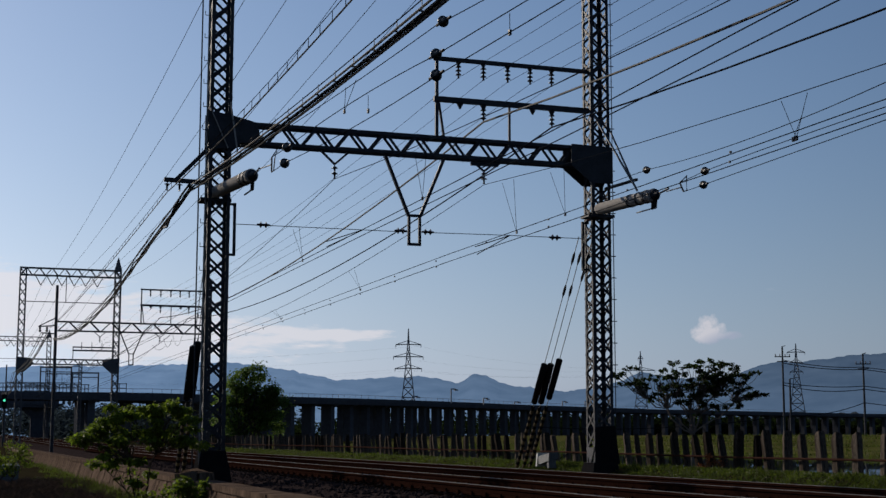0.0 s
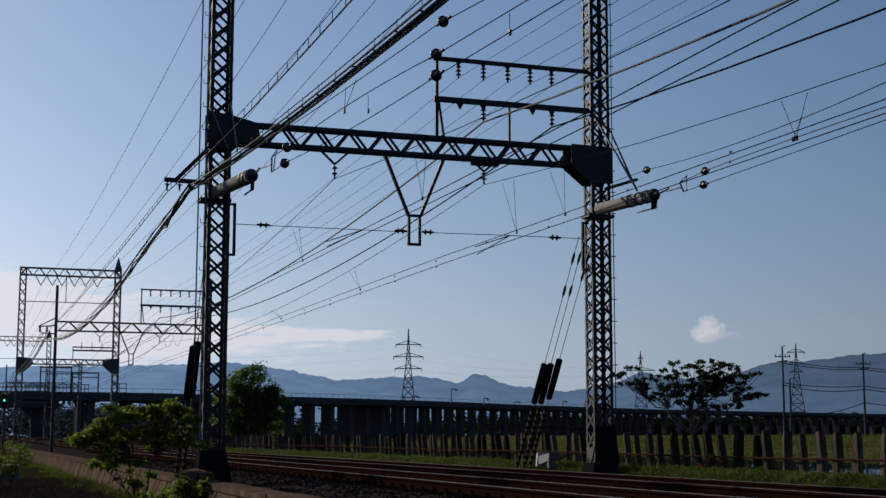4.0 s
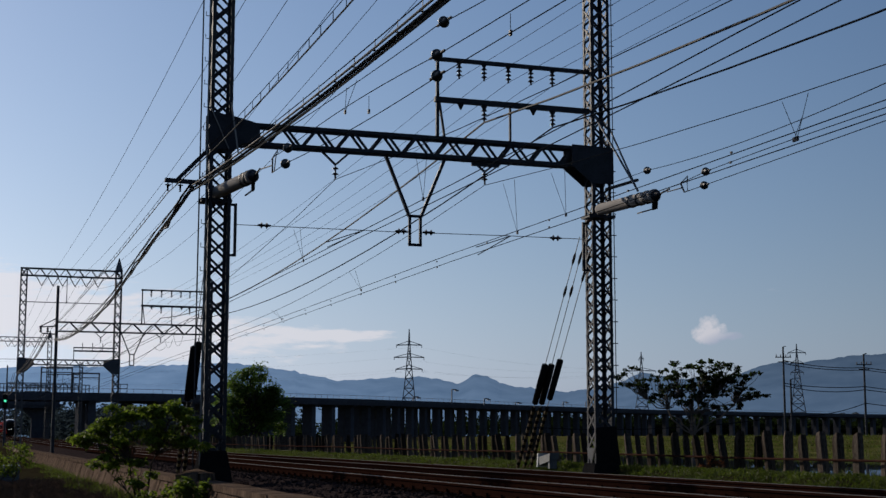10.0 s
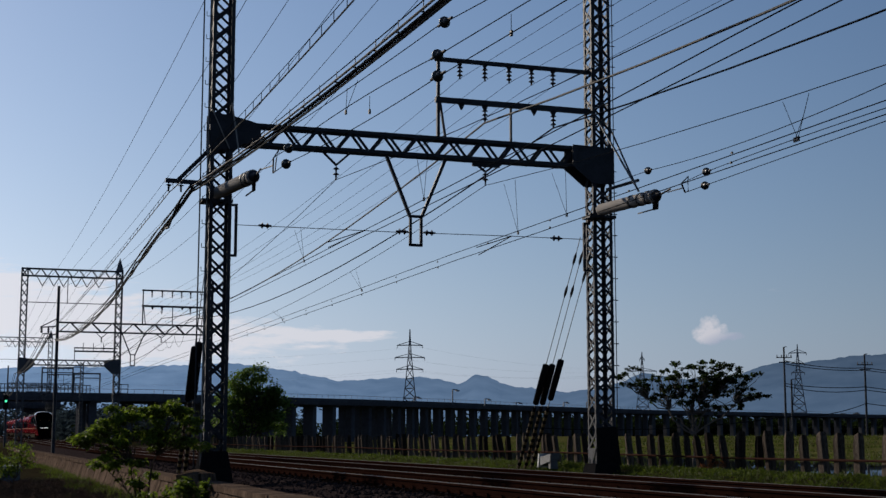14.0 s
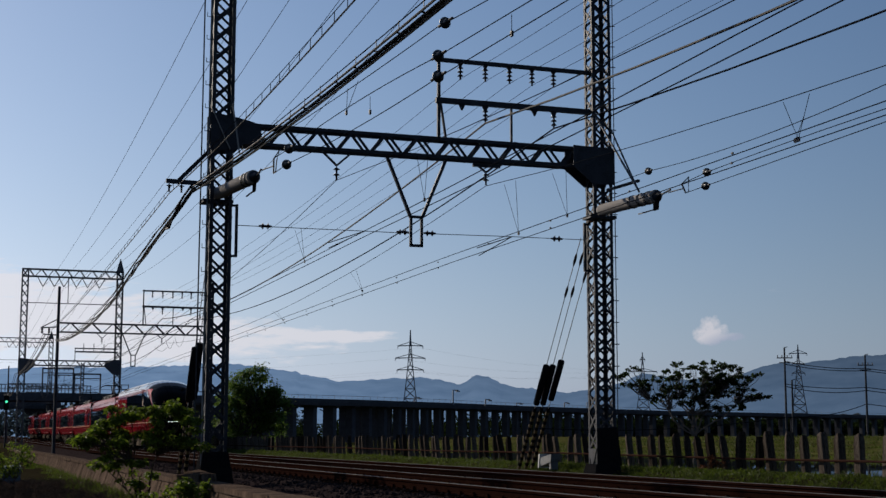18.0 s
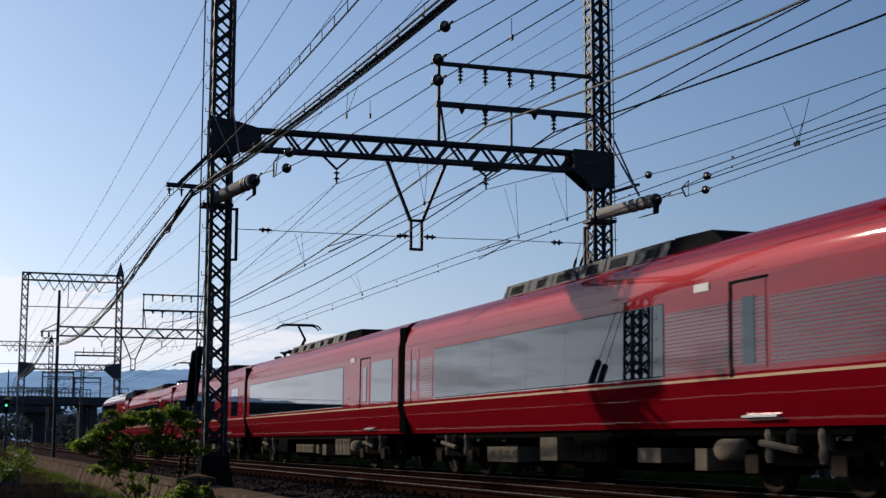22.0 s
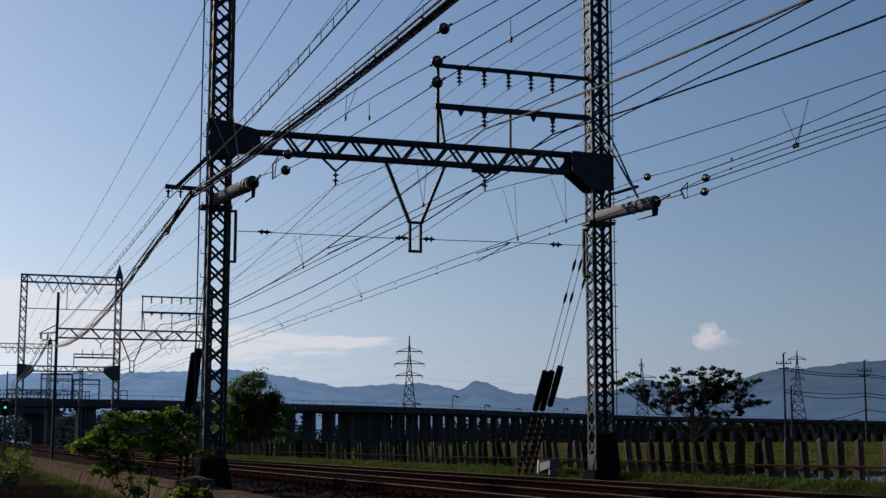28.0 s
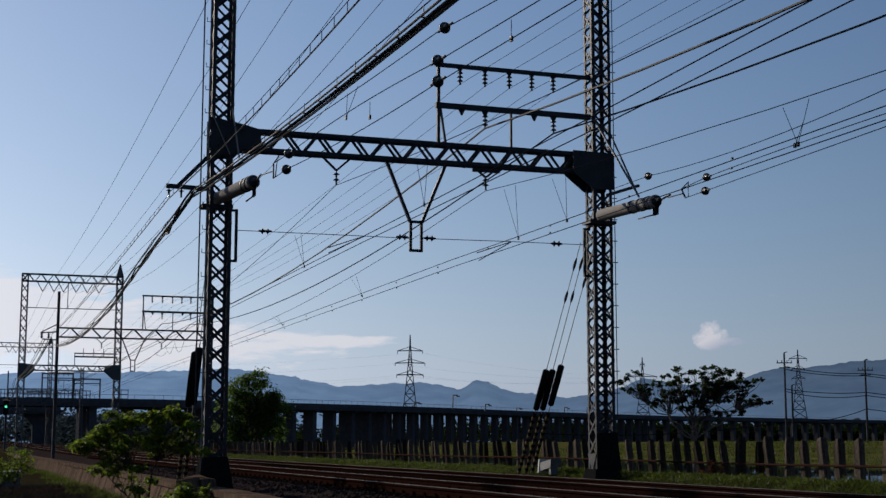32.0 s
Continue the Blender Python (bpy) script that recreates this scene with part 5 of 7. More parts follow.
yoke((5.52, 28.0, 6.12), (5.55, 27.0, 6.17), (5.55, 27.0, 5.87))
yoke((14.17, 27.0, 5.98), (14.1, 26.26, 6.04), (14.1, 26.1, 5.82))


def disc_insulator(p, d, r=0.115):
    """A strain insulator of two fat discs on a wire that runs along d."""
    d = Vector(d).normalized()
    a, b = Vector(p) - d * 0.13, Vector(p) + d * 0.13
    t = thing("strain_insulator", "dark round strain insulator on the wire", "insulator", (0, 0, 0), "strain insulators")
    part("disc", Shape().turned(a, b, [(0, 0.03), (0.28, 0.035), (0.34, r * 0.8), (0.40, r), (0.48, r), (0.54, r * 0.55), (0.60, r * 0.6), (0.66, 0.05), (1, 0.03)], 24), DISC, t, "", True)
    part("clamp", Shape().tube([a - d * 0.12, a], 0.022, 6), STEEL, t)
    part("clamp", Shape().tube([b, b + d * 0.12], 0.022, 6), STEEL, t)


for p, d, r in (((5.65, 26.05, 6.19), (0.09, -1, 0), 0.095), ((5.65, 26.25, 5.92), (0.09, -1, 0), 0.095), ((6.3, 19.0, 6.23), (0.1, -1, 0), 0.088), ((6.3, 19.0, 5.92), (0.1, -1, 0), 0.088),
                ((6.54, 19.4, 6.86), (0.1, -1, 0), 0.088), ((14.3, 28.17, 6.67), (-0.16, -1, -0.07), 0.085), ((14.0, 25.0, 6.06), (-0.18, -1, -0.07), 0.085), ((14.0, 25.07, 5.79), (-0.18, -1, -0.06), 0.085)):
    disc_insulator(p, d, r)


# droppers and clips on the wires
def dropper(a, b, double=True):
    t = thing("dropper", "fine dropper wire between messenger and contact wire", "dropper", (0, 0, 0), "dropper wires")
    part("stem", Shape().tube([a, b], 0.005, 4), WIRE, t)
    if double:
        part("stem", Shape().tube([(a[0], a[1] - 0.7, a[2] - 0.03), b], 0.005, 4), WIRE, t)
    part("clip", Shape().box(b[0] - 0.015, b[0] + 0.015, b[1] - 0.03, b[1] + 0.03, b[2] - 0.035, b[2] + 0.035), STEEL, t)


for y, zm in ((17.75, 5.73), (26.6, 6.22), (29.4, 6.47), (43.0, 5.95), (55.0, 5.73)):
    dropper((11.45, y + 0.35, zm), (11.95, y + 0.75, 5.42 - (0.14 if y < 20 else 0)), True)
for y, zm in ((24.6, 5.98), (35.0, 6.02)):
    dropper((7.85, y + 0.35, zm), (8.4, y + 1.6, 5.38), True)
for y, zm in ((21.6, 6.2), (16.6, 6.17)):
    x = 6.0 + (21.6 - y) * 0.1
    dropper((x, y, zm), (x, y, zm - 0.26), False)
dropper((11.7, 17.94, 5.51), (11.95, 18.58, 5.28), False)
dropper((6.12, 23.5, 6.79), (5.93, 22.85, 6.2), True)
for i in range(17):
    t = thing("wire_spacer", "small spacer clip between twin contact wires", "spacer", (0, 0, 0), "wire spacers")
    y = 20.5 + i * 3.9
    part("clip", Shape().box(11.95, 11.98, y - 0.02, y + 0.02, 5.43, 5.465), STEEL, t)
    part("clip", Shape().box(12.0, 12.03, y + 0.1, y + 0.14, 5.29, 5.325), STEEL, t)

# steady wires across the track at the portal
st = thing("steady_wire", "taut cross wire with insulators steadying the contact wires", "steady wire")
part("wire", Shape().tube([(5.55, YP, 5.41), (8.5, YP, 5.42), (9.6, YP, 5.42)], 0.009, 5), GALV, st)
part("wire", Shape().tube([(9.87, YP, 5.43), (12.0, YP, 5.46), (13.95, YP, 5.47)], 0.009, 5), GALV, st)
for x in (6.2, 9.4, 10.06, 13.25):
    part("insulator", Shape().turned((x - 0.15, YP, 5.42 + (x - 6) * 0.006), (x + 0.15, YP, 5.42 + (x - 6) * 0.006), [(0, 0.02), (0.2, 0.03), (0.3, 0.075), (0.4, 0.03), (0.6, 0.03), (0.7, 0.075), (0.8, 0.03), (1, 0.02)], 10), PORCELAIN, st)
part("pull_off", Shape().bar((8.5, YP, 5.42), (8.15, YP + 2.0, 5.4), 0.018), WIRE, st)
part("pull_off", Shape().bar((8.5, YP, 5.42), (8.15, YP + 2.0, 5.27), 0.016), WIRE, st)
part("pull_off", Shape().bar((12.1, YP, 5.46), (11.95, YP + 2.0, 5.44), 0.018), WIRE, st)
part("pull_off", Shape().bar((12.1, YP, 5.46), (12.0, YP + 2.0, 5.25), 0.016), WIRE, st)


# bundle of black cables and a lashed cable on the outer arm
def bundle():
    rnd = random.Random(17)
    b = thing("cable_bundle", "thick bundle of black cables lashed to a messenger wire", "cable bundle")
    for dx, dz, r, m in ((0, 0, 0.020, CABLE), (0.05, 0.03, 0.017, CABLE), (-0.045, 0.03, 0.016, CABLE), (0.03, -0.04, 0.021, CABLE), (0.0, 0.10, 0.008, WIRE)):
        near = sagging((4.55 + dx, YP, 6.15 + dz), (5.0 + dx * 1.3, Y0 + 20, 5.7 + dz), 0.5 if dz < 0.1 else 0.43, 22)
        far = sagging((4.55 + dx, YP, 6.15 + dz), (5.08 + dx * 0.8, YB, 6.62 + dz), (0.9 if dz < 0.1 else 0.8) + dx * 0.9, 44)
        far = [p + Vector((-0.10 * math.sin(min(1.0, i / 14) * math.pi) + rnd.gauss(0, 0.006), 0, rnd.gauss(0, 0.011))) for i, p in enumerate(far)]
        part("cable", Shape().tube(near, r, 6), m, b)
        part("cable", Shape().tube(far, r * 1.15, 6), m, b)
    near = sagging((4.55, YP, 6.15), (5.0, Y0 + 20, 5.7), 0.5, 40)
    for p in near[2:34]:
        part("tie", Shape().bar(p + Vector((-0.05, 0, 0.035)), p + Vector((0.055, 0, 0.035)), 0.02, 0.012), BLACK, b)
        part("hanger", Shape().bar(p + Vector((0, 0, 0.0)), p + Vector((0, 0, 0.19)), 0.009), STEEL, b)
    part("drop_loop", Shape().tube([(4.5, YP - 0.2, 6.2), (4.42, YP + 0.5, 6.05), (4.36, YP + 1.4, 5.8), (4.36, YP + 2.2, 5.6), (4.42, YP + 3.2, 5.72)], 0.026, 6), CABLE, b)
    l = thing("lashed_cable", "slim cable lashed to a messenger wire with short hangers", "cable")
    near_lo, near_hi = sagging((4.06, YP, 6.05), (4.15, Y0 + 20, 6.6), 0.52, 60), sagging((4.06, YP, 6.17), (4.15, Y0 + 20, 6.7), 0.49, 60)
    far_lo, far_hi = sagging((4.06, YP, 6.05), (4.85, YB, 7.25), 0.2, 60), sagging((4.06, YP, 6.15), (4.85, YB, 7.33), 0.18, 60)
    for lo, hi in ((near_lo, near_hi), (far_lo, far_hi)):
        part("cable", Shape().tube(lo, 0.012, 5), CABLE, l)
        part("messenger", Shape().tube(hi, 0.006, 5), WIRE, l)
        for p, q in list(zip(lo, hi))[1:-1]:
            part("hanger", Shape().bar(p, q, 0.009), WIRE, l)


bundle()

# the cables go on from a bracket on the next pole
br = thing("cable_bracket", "dark steel bracket with insulators carrying cables on a pole", "bracket")
part("arm", Shape().bar((4.15, YB - 0.5, 7.32), (5.2, YB - 0.5, 7.40), 0.09, 0.07), STEEL, br)
part("strut", Shape().bar((4.2, YB - 0.5, 7.35), (5.2, YB - 0.5, 7.9), 0.06), STEEL, br)
part("lower_arm", Shape().bar((4.3, YB - 0.5, 6.95), (5.2, YB - 0.5, 6.90), 0.07), STEEL, br)
for x in (4.25, 4.65):
    part("insulator", Shape().turned((x, YB - 0.5, 7.32), (x, YB - 0.5, 6.98), [(0, 0.03), (0.3, 0.08), (0.5, 0.04), (0.7, 0.09), (1, 0.03)], 8), STEEL, br)
for x, z, r in ((4.75, 6.92, 0.035), (4.62, 6.85, 0.03), (4.45, 6.95, 0.022), (4.3, 6.9, 0.016)):
    wire("feeder_cable", "black cable running on from the bracket on the pole", [((x, YB - 0.5, z), (x - 0.15, 132.6, z - 0.45), 0.55), ((x - 0.15, 132.6, z - 0.45), (x + 0.4, 190, z - 0.6), 0.9)], r, CABLE, "cables beyond the pole", category="cable")
# slack jumpers between the wires near the next pole
for x, y, z, w, d in ((12.0, 87.5, 7.1, 0.5, 1.6), (11.3, 86.0, 6.6, 0.35, 1.0), (10.9, 88.0, 6.3, 0.6, 0.5)):
    wire("jumper_wire", "slack looped jumper between overhead wires", [((x, y, z), (x + w, y - 1.0, z - 0.1), d * 0.5)], 0.010, group="jumper wires", n=10)


# ---- guy stays with black tubes and striped guards ----
def guy(a, b, t0, t1, g0, clips):
    g = thing("guy_stay", "steel guy wire with a black tube and a yellow-black striped guard", "guy wire", (0, 0, 0), "guy stays")
    a, b = Vector(a), Vector(b)
    part("strand", Shape().tube([a, b], 0.010, 5), GALV, g)
    d = b - a
    part("tube", Shape().turned(a + d * t0, a + d * t1, [(0, 0.05), (0.02, 0.085), (0.5, 0.088), (0.98, 0.08), (1, 0.05)], 10), BLACK, g, "matt black tube", True)
    k = 20
    for i in range(k):
        p, q = a + d * (g0 + (1 - g0) * i / k), a + d * (g0 + (1 - g0) * (i + 1) / k)
        part("guard_band", Shape().tube([p, q], 0.05, 8), YELLOW if i % 2 else BLACK, g)
    for t in clips:
        part("turnbuckle", Shape().turned(a + d * t, a + d * (t + 0.05), [(0, 0.012), (0.3, 0.035), (0.7, 0.035), (1, 0.012)], 8), STEEL, g)


for xt, xb, z in ((13.82, 14.2, 4.98), (13.98, 14.40, 4.99), (14.2, 14.58, 5.0)):
    top_end = Vector((xt, YP + 0.25, z)) * 1.1 - Vector((xb, 35.9, -0.05)) * 0.1
    less = 0.02 if xt > 14 else 0.0
    guy(top_end, (xb, 35.9, -0.05), 0.525 - less, 0.70 - less, 0.718, (0.06, 0.13 if xt > 14 else 0.19))
for dx, z, yb in ((-0.12, 5.2, 35.2), (0.08, 5.4, 35.5)):
    guy((5.05 + dx * 0.3, YP + 0.25, z), (5.15 + dx, yb, -0.1), 0.45, 0.68, 0.72, (0.07,))

# long stay rods on the far column
stay = thing("stay_rod", "pale steel stay rods from the column to the balancer", "stay rod")
part("rod", Shape().bar((14.2, YP - 0.26, 8.45), (14.45, YP - 2.0, 6.35), 0.05, 0.02), GALV, stay)
part("rod", Shape().bar((14.62, YP - 0.1, 8.3), (14.5, YP - 1.9, 6.35), 0.04, 0.02), GALV, stay)
part("bracket", Shape().bar((14.5, YP - 0.2, 6.68), (14.75, YP - 1.4, 6.72), 0.06), STEEL, stay)
stay = thing("stay_rod", "pale steel stay rods on the near portal column", "stay rod")
part("rod", Shape().bar((XL - 0.25, YP - 0.28, 7.95), (XL + 0.16, YP - 0.3, 7.05), 0.05, 0.02), TANK, stay)
part("rod", Shape().bar((XL + 0.2, YP - 0.28, 8.1), (XL + 0.32, YP - 0.6, 6.9), 0.03, 0.02), TANK, stay)


# ---- fence of old sleepers ----
FENCE_X = 16.2


def build_fence():
    rnd = random.Random(11)
    fence = thing("sleeper_fence", "fence of weathered upright wooden sleepers with a rusty steel rail", "fence")
    meshes = []
    for i in range(9):
        s = Shape()
        w, d = rnd.uniform(0.07, 0.1), rnd.uniform(0.065, 0.09)
        h = rnd.uniform(0.77, 0.87)
        t = rnd.uniform(-0.01, 0.07)
        g = rnd.uniform(0.04, 0.2)
        low = [(-d, -w, -0.3), (d, -w, -0.3), (d, w, -0.3), (-d, w, -0.3)]
        mid = [(-d, -w * 0.95, h - g), (d * 0.96, -w * 0.92, h - g * 0.6), (d * 0.95, w * 0.95, h - g), (-d, w * 0.92, h - g)]
        high = [(-d * 0.8, -w * 0.7, h + t), (d * 0.7, -w * 0.8, h + t * 0.6), (d * 0.7, w * 0.6, h - t), (-d * 0.8, w * 0.65, h - t * 0.4)]
        s.hexa(low + mid).hexa(mid + high)
        meshes.append(s.mesh("post", OLD_WOOD))
    y = 18.0
    i = 0
    while y < 150 and i < 190:
        ob = new("post", meshes[rnd.randrange(9)])
        ob.parent = fence
        ob.matrix_basis = pose(FENCE_X + rnd.uniform(-0.05, 0.05), y, -0.02, rnd.gauss(-2, 3.5), rnd.gauss(-3, 3), rnd.gauss(-6, 8))
        y += rnd.choice((0.55, 0.6, 0.64, 0.66, 0.7, 0.78))
        i += 1
    for a, b in ((16, 38), (38, 62), (62, 100), (100, 150)):
        part("fence_rail", Shape().tube([(FENCE_X - 0.13, a, 0.33), (FENCE_X - 0.14, (a + b) / 2, 0.30), (FENCE_X - 0.13, b, 0.33)], 0.026, 6), RUST, fence, "rusty steel rail")


build_fence()


# ---- viaduct ----
def build_viaduct():
    rows = [(-150, 196), (-60, 212), (26, 231), (70, 271), (130, 335), (200, 400), (300, 440), (460, 480), (800, 540), (1500, 640)]
    v = thing("viaduct", "long grey concrete road viaduct on wall-like piers across the plain", "viaduct")

    def top(x):
        """The deck climbs gently away from the railway."""
        return 7.55 + 1.1 * min(1.0, max(0.0, (x - 20) / 80)) + 0.85 * min(1.0, max(0.0, (x - 100) / 100))
    pts = []
    for (ax, ay), (bx, by) in zip(rows, rows[1:]):
        for k in range(6):
            pts.append((ax + (bx - ax) * k / 6, ay + (by - ay) * k / 6))
    pts.append(rows[-1])
    deck, par = Shape(), Shape()
    dirs = [Vector((bx - ax, by - ay, 0)).normalized() for (ax, ay), (bx, by) in zip(pts, pts[1:])]
    mitre = [(p + q).normalized() for p, q in zip(dirs[:1] + dirs, dirs + dirs[-1:])]
    mitre = [Vector((d.y, -d.x, 0)) for d in mitre]
    for (ax, ay), (bx, by), na, nb in zip(pts, pts[1:], mitre, mitre[1:]):
        a, b = Vector((ax, ay, 0)), Vector((bx, by, 0))
        def prism(sh, off0, off1, z0, z1):
            q = [a + na * off0, a + na * off1, b + nb * off1, b + nb * off0]
            lift = [top(p.x) for p in (a, a, b, b)]
            sh.hexa([p + Vector((0, 0, z0 + t)) for p, t in zip(q, lift)] + [p + Vector((0, 0, z1 + t)) for p, t in zip(q, lift)])
        prism(deck, -5, 5, -1.2, -0.55)
        prism(par, 4.7, 5.1, -0.75, 0.0)
        prism(par, -5.1, -4.7, -0.75, 0.0)
    part("deck", deck, VIADUCT, v)
    part("parapet", par, VIADUCT, v, "pale parapet")
    dist = 2.5
    for (ax, ay), (bx, by) in zip(pts, pts[1:]):
        l = math.hypot(bx - ax, by - ay)
        d = Vector(((bx - ax) / l, (by - ay) / l, 0))
        while dist < l and ax < 520:
            x, y = ax + d.x * dist, ay + d.y * dist
            m = Matrix.Translation((x, y, 0)) @ Matrix.Rotation(math.atan2(d.y, d.x), 4, "Z")
            if 2.5 < x < 17.0:
                dist += 2.0
                continue
            s = Shape()
            s.box(-0.6, 0.6, -3.4, -2.0, -1, top(x) - 1.3, m).box(-0.6, 0.6, 2.0, 3.4, -1, top(x) - 1.3, m).box(-0.7, 0.7, -4.2, 4.2, top(x) - 1.5, top(x) - 1.19, m)
            part("pier", s, VIADUCT, v)
            dist += 9.0 if x < 34 else 6.6
        dist -= l
    hp = Shape().box(13.2, 16.9, 298, 301, -1, 4.7)
    hp.hexa([(13.2, 298, 4.6), (16.9, 298, 4.6), (16.9, 301, 4.6), (13.2, 301, 4.6), (11.5, 298, 6.2), (17.8, 298, 6.2), (17.8, 301, 6.2), (11.5, 301, 6.2)])
    hp.box(11.5, 17.8, 298, 301, 6.2, 6.7)
    part("pier", hp, VIADUCT, v, "broad hammerhead pier")
    part("deck", Shape().box(-60, 18.4, 295, 304, 6.6, 9.2).box(-60, 19.2, 294.7, 304.3, 7.1, 7.4), VIADUCT, v, "second deck beyond the first")
    rs = Shape()
    edge = [(x + 4.9 * m.x, y + 4.9 * m.y) for (x, y), m in zip(pts, mitre)]
    for (ax, ay), (bx, by) in zip(edge, edge[1:]):
        rs.bar((ax, ay, top(ax) + 0.6), (bx, by, top(bx) + 0.6), 0.06)
        for k in range(5):
            x, y = ax + (bx - ax) * k / 5, ay + (by - ay) * k / 5
            rs.bar((x, y, top(x) - 0.1), (x, y, top(x) + 0.63), 0.05)
    part("guard_rail", rs, PYLON, v, "thin guard rail")


build_viaduct()


# ---- far hills ----
def build_hills():
    # the hills emit a hazy blue in place of real air between
    m = glow("far hills with painted blue haze", (0.155, 0.215, 0.36), 1.0)
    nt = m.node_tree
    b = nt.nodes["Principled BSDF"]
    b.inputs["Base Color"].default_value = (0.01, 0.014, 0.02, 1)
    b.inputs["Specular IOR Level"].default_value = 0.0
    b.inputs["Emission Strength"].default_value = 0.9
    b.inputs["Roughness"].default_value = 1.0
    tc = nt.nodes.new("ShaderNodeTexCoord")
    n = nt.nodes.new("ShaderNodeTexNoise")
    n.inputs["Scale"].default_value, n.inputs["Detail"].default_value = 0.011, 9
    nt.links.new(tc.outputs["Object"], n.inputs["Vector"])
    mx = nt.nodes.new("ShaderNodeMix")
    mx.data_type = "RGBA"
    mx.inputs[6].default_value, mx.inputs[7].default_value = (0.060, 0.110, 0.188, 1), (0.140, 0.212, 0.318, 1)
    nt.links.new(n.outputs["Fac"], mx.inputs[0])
    # haze is painted as glow: emission weakens away from the sun, darkening the right
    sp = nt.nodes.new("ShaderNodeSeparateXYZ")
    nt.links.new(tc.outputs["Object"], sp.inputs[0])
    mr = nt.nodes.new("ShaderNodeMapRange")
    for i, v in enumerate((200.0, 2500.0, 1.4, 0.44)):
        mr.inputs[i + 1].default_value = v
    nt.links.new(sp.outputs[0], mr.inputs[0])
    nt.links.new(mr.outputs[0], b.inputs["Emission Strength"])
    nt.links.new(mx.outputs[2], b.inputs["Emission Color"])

    def ridge_height(deg):
        """Height of the crest in metres at 4.2 km, by the bearing from the track."""
        table = [(-180, 90), (-60, 60), (-20, 80), (-12, 140), (-6, 180), (0, 195), (6, 205), (10, 219), (11.7, 206), (13.5, 182), (14.4, 170), (16.5, 176), (17.9, 182), (19.2, 160), (19.9, 189), (21.6, 151),
                 (23.5, 139), (24.6, 142), (26.6, 189), (28.0, 176), (29.8, 170), (31.4, 214), (33.4, 222), (34.8, 236), (36.2, 241), (40, 220), (60, 160), (120, 120), (180, 90)]
        for (a, p), (c, q) in zip(table, table[1:]):
            if deg <= c:
                t = (deg - a) / (c - a)
                return p + (q - p) * (t * t * (3 - 2 * t) * 0.5 + t * 0.5)
        return 100
    s = Shape()
    k = 0
    for i in range(-1440, 1441):
        deg = i * 0.125
        h = ridge_height(deg) + 6 * noise.noise(Vector((deg * 1.3, 0, 0))) + 4 * noise.noise(Vector((deg * 4, 0, 0))) + 2.2 * noise.noise(Vector((deg * 13, 0, 0)))
        a = radians(deg)
        for r, z in ((3300, -10), (3700, h * 0.45 + 14 * noise.noise(Vector((deg * 0.6, 4, 0)))), (4200, h), (4400, h * 0.5)):
            s.v.append((math.sin(a) * r, math.cos(a) * r, z))
    s.f = [(4 * j + i, 4 * j + 4 + i, 4 * j + 5 + i, 4 * j + 1 + i) for j in range(2880) for i in range(3)]
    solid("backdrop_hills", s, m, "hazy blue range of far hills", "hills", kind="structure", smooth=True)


build_hills()


# ---- pylons ----
def pylon(x, y, z, h, w, arms, turn=20):
    p = thing("power_pylon", "tall hazy lattice power pylon on the far plain", "pylon", (x, y, z), "power pylons")
    p.rotation_euler = (0, 0, radians(turn))
    r = max(0.22, h * 0.0055)

    def half(t):
        return w * (1 - t) ** 1.5 * 0.5 + w * 0.09 * (1 - t) + 0.05
    n = 11
    for sx in (-1, 1):
        for sy in (-1, 1):
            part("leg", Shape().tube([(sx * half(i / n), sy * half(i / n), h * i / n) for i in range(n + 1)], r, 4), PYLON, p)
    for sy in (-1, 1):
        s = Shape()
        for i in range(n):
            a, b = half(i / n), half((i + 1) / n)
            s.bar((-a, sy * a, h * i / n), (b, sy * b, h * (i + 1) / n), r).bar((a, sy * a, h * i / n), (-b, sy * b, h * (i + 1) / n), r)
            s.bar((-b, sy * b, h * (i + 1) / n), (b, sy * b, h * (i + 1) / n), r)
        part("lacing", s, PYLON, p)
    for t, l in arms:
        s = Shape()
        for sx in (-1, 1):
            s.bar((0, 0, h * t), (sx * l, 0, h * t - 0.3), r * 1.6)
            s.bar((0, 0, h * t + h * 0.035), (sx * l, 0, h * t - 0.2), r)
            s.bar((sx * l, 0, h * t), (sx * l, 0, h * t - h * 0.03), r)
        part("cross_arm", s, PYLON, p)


pylon(267.0, 861.0, 1.0, 68.5, 12, ((0.633, 8.4), (0.742, 9.4), (0.855, 8.0)), -17)
pylon(407.5, 816, 1.0, 54.5, 12, ((0.78, 9.0), (0.92, 1.5)), -26)
pylon(501.0, 784, 1.0, 59.5, 12, ((0.70, 4.0), (0.80, 4.0), (0.91, 5.5)), -32)
build_sleepers()


# ---- plants ----
def leaf_card(s, p, d, n, l, w):
    """One leaf: two quads folded along the midrib."""
    side = d.cross(n)
    if side.length < 1e-4:
        side = Vector((1, 0, 0))
    side = side.normalized() * w / 2
    tip, mid = p + d * l - n * l * 0.25, p + d * l * 0.5
    k = len(s.v)
    s.v += [tuple(p), tuple(mid + side - n * w * 0.15), tuple(tip), tuple(mid - side - n * w * 0.15)]
    s.f += [(k, k + 1, k + 2), (k, k + 2, k + 3)]


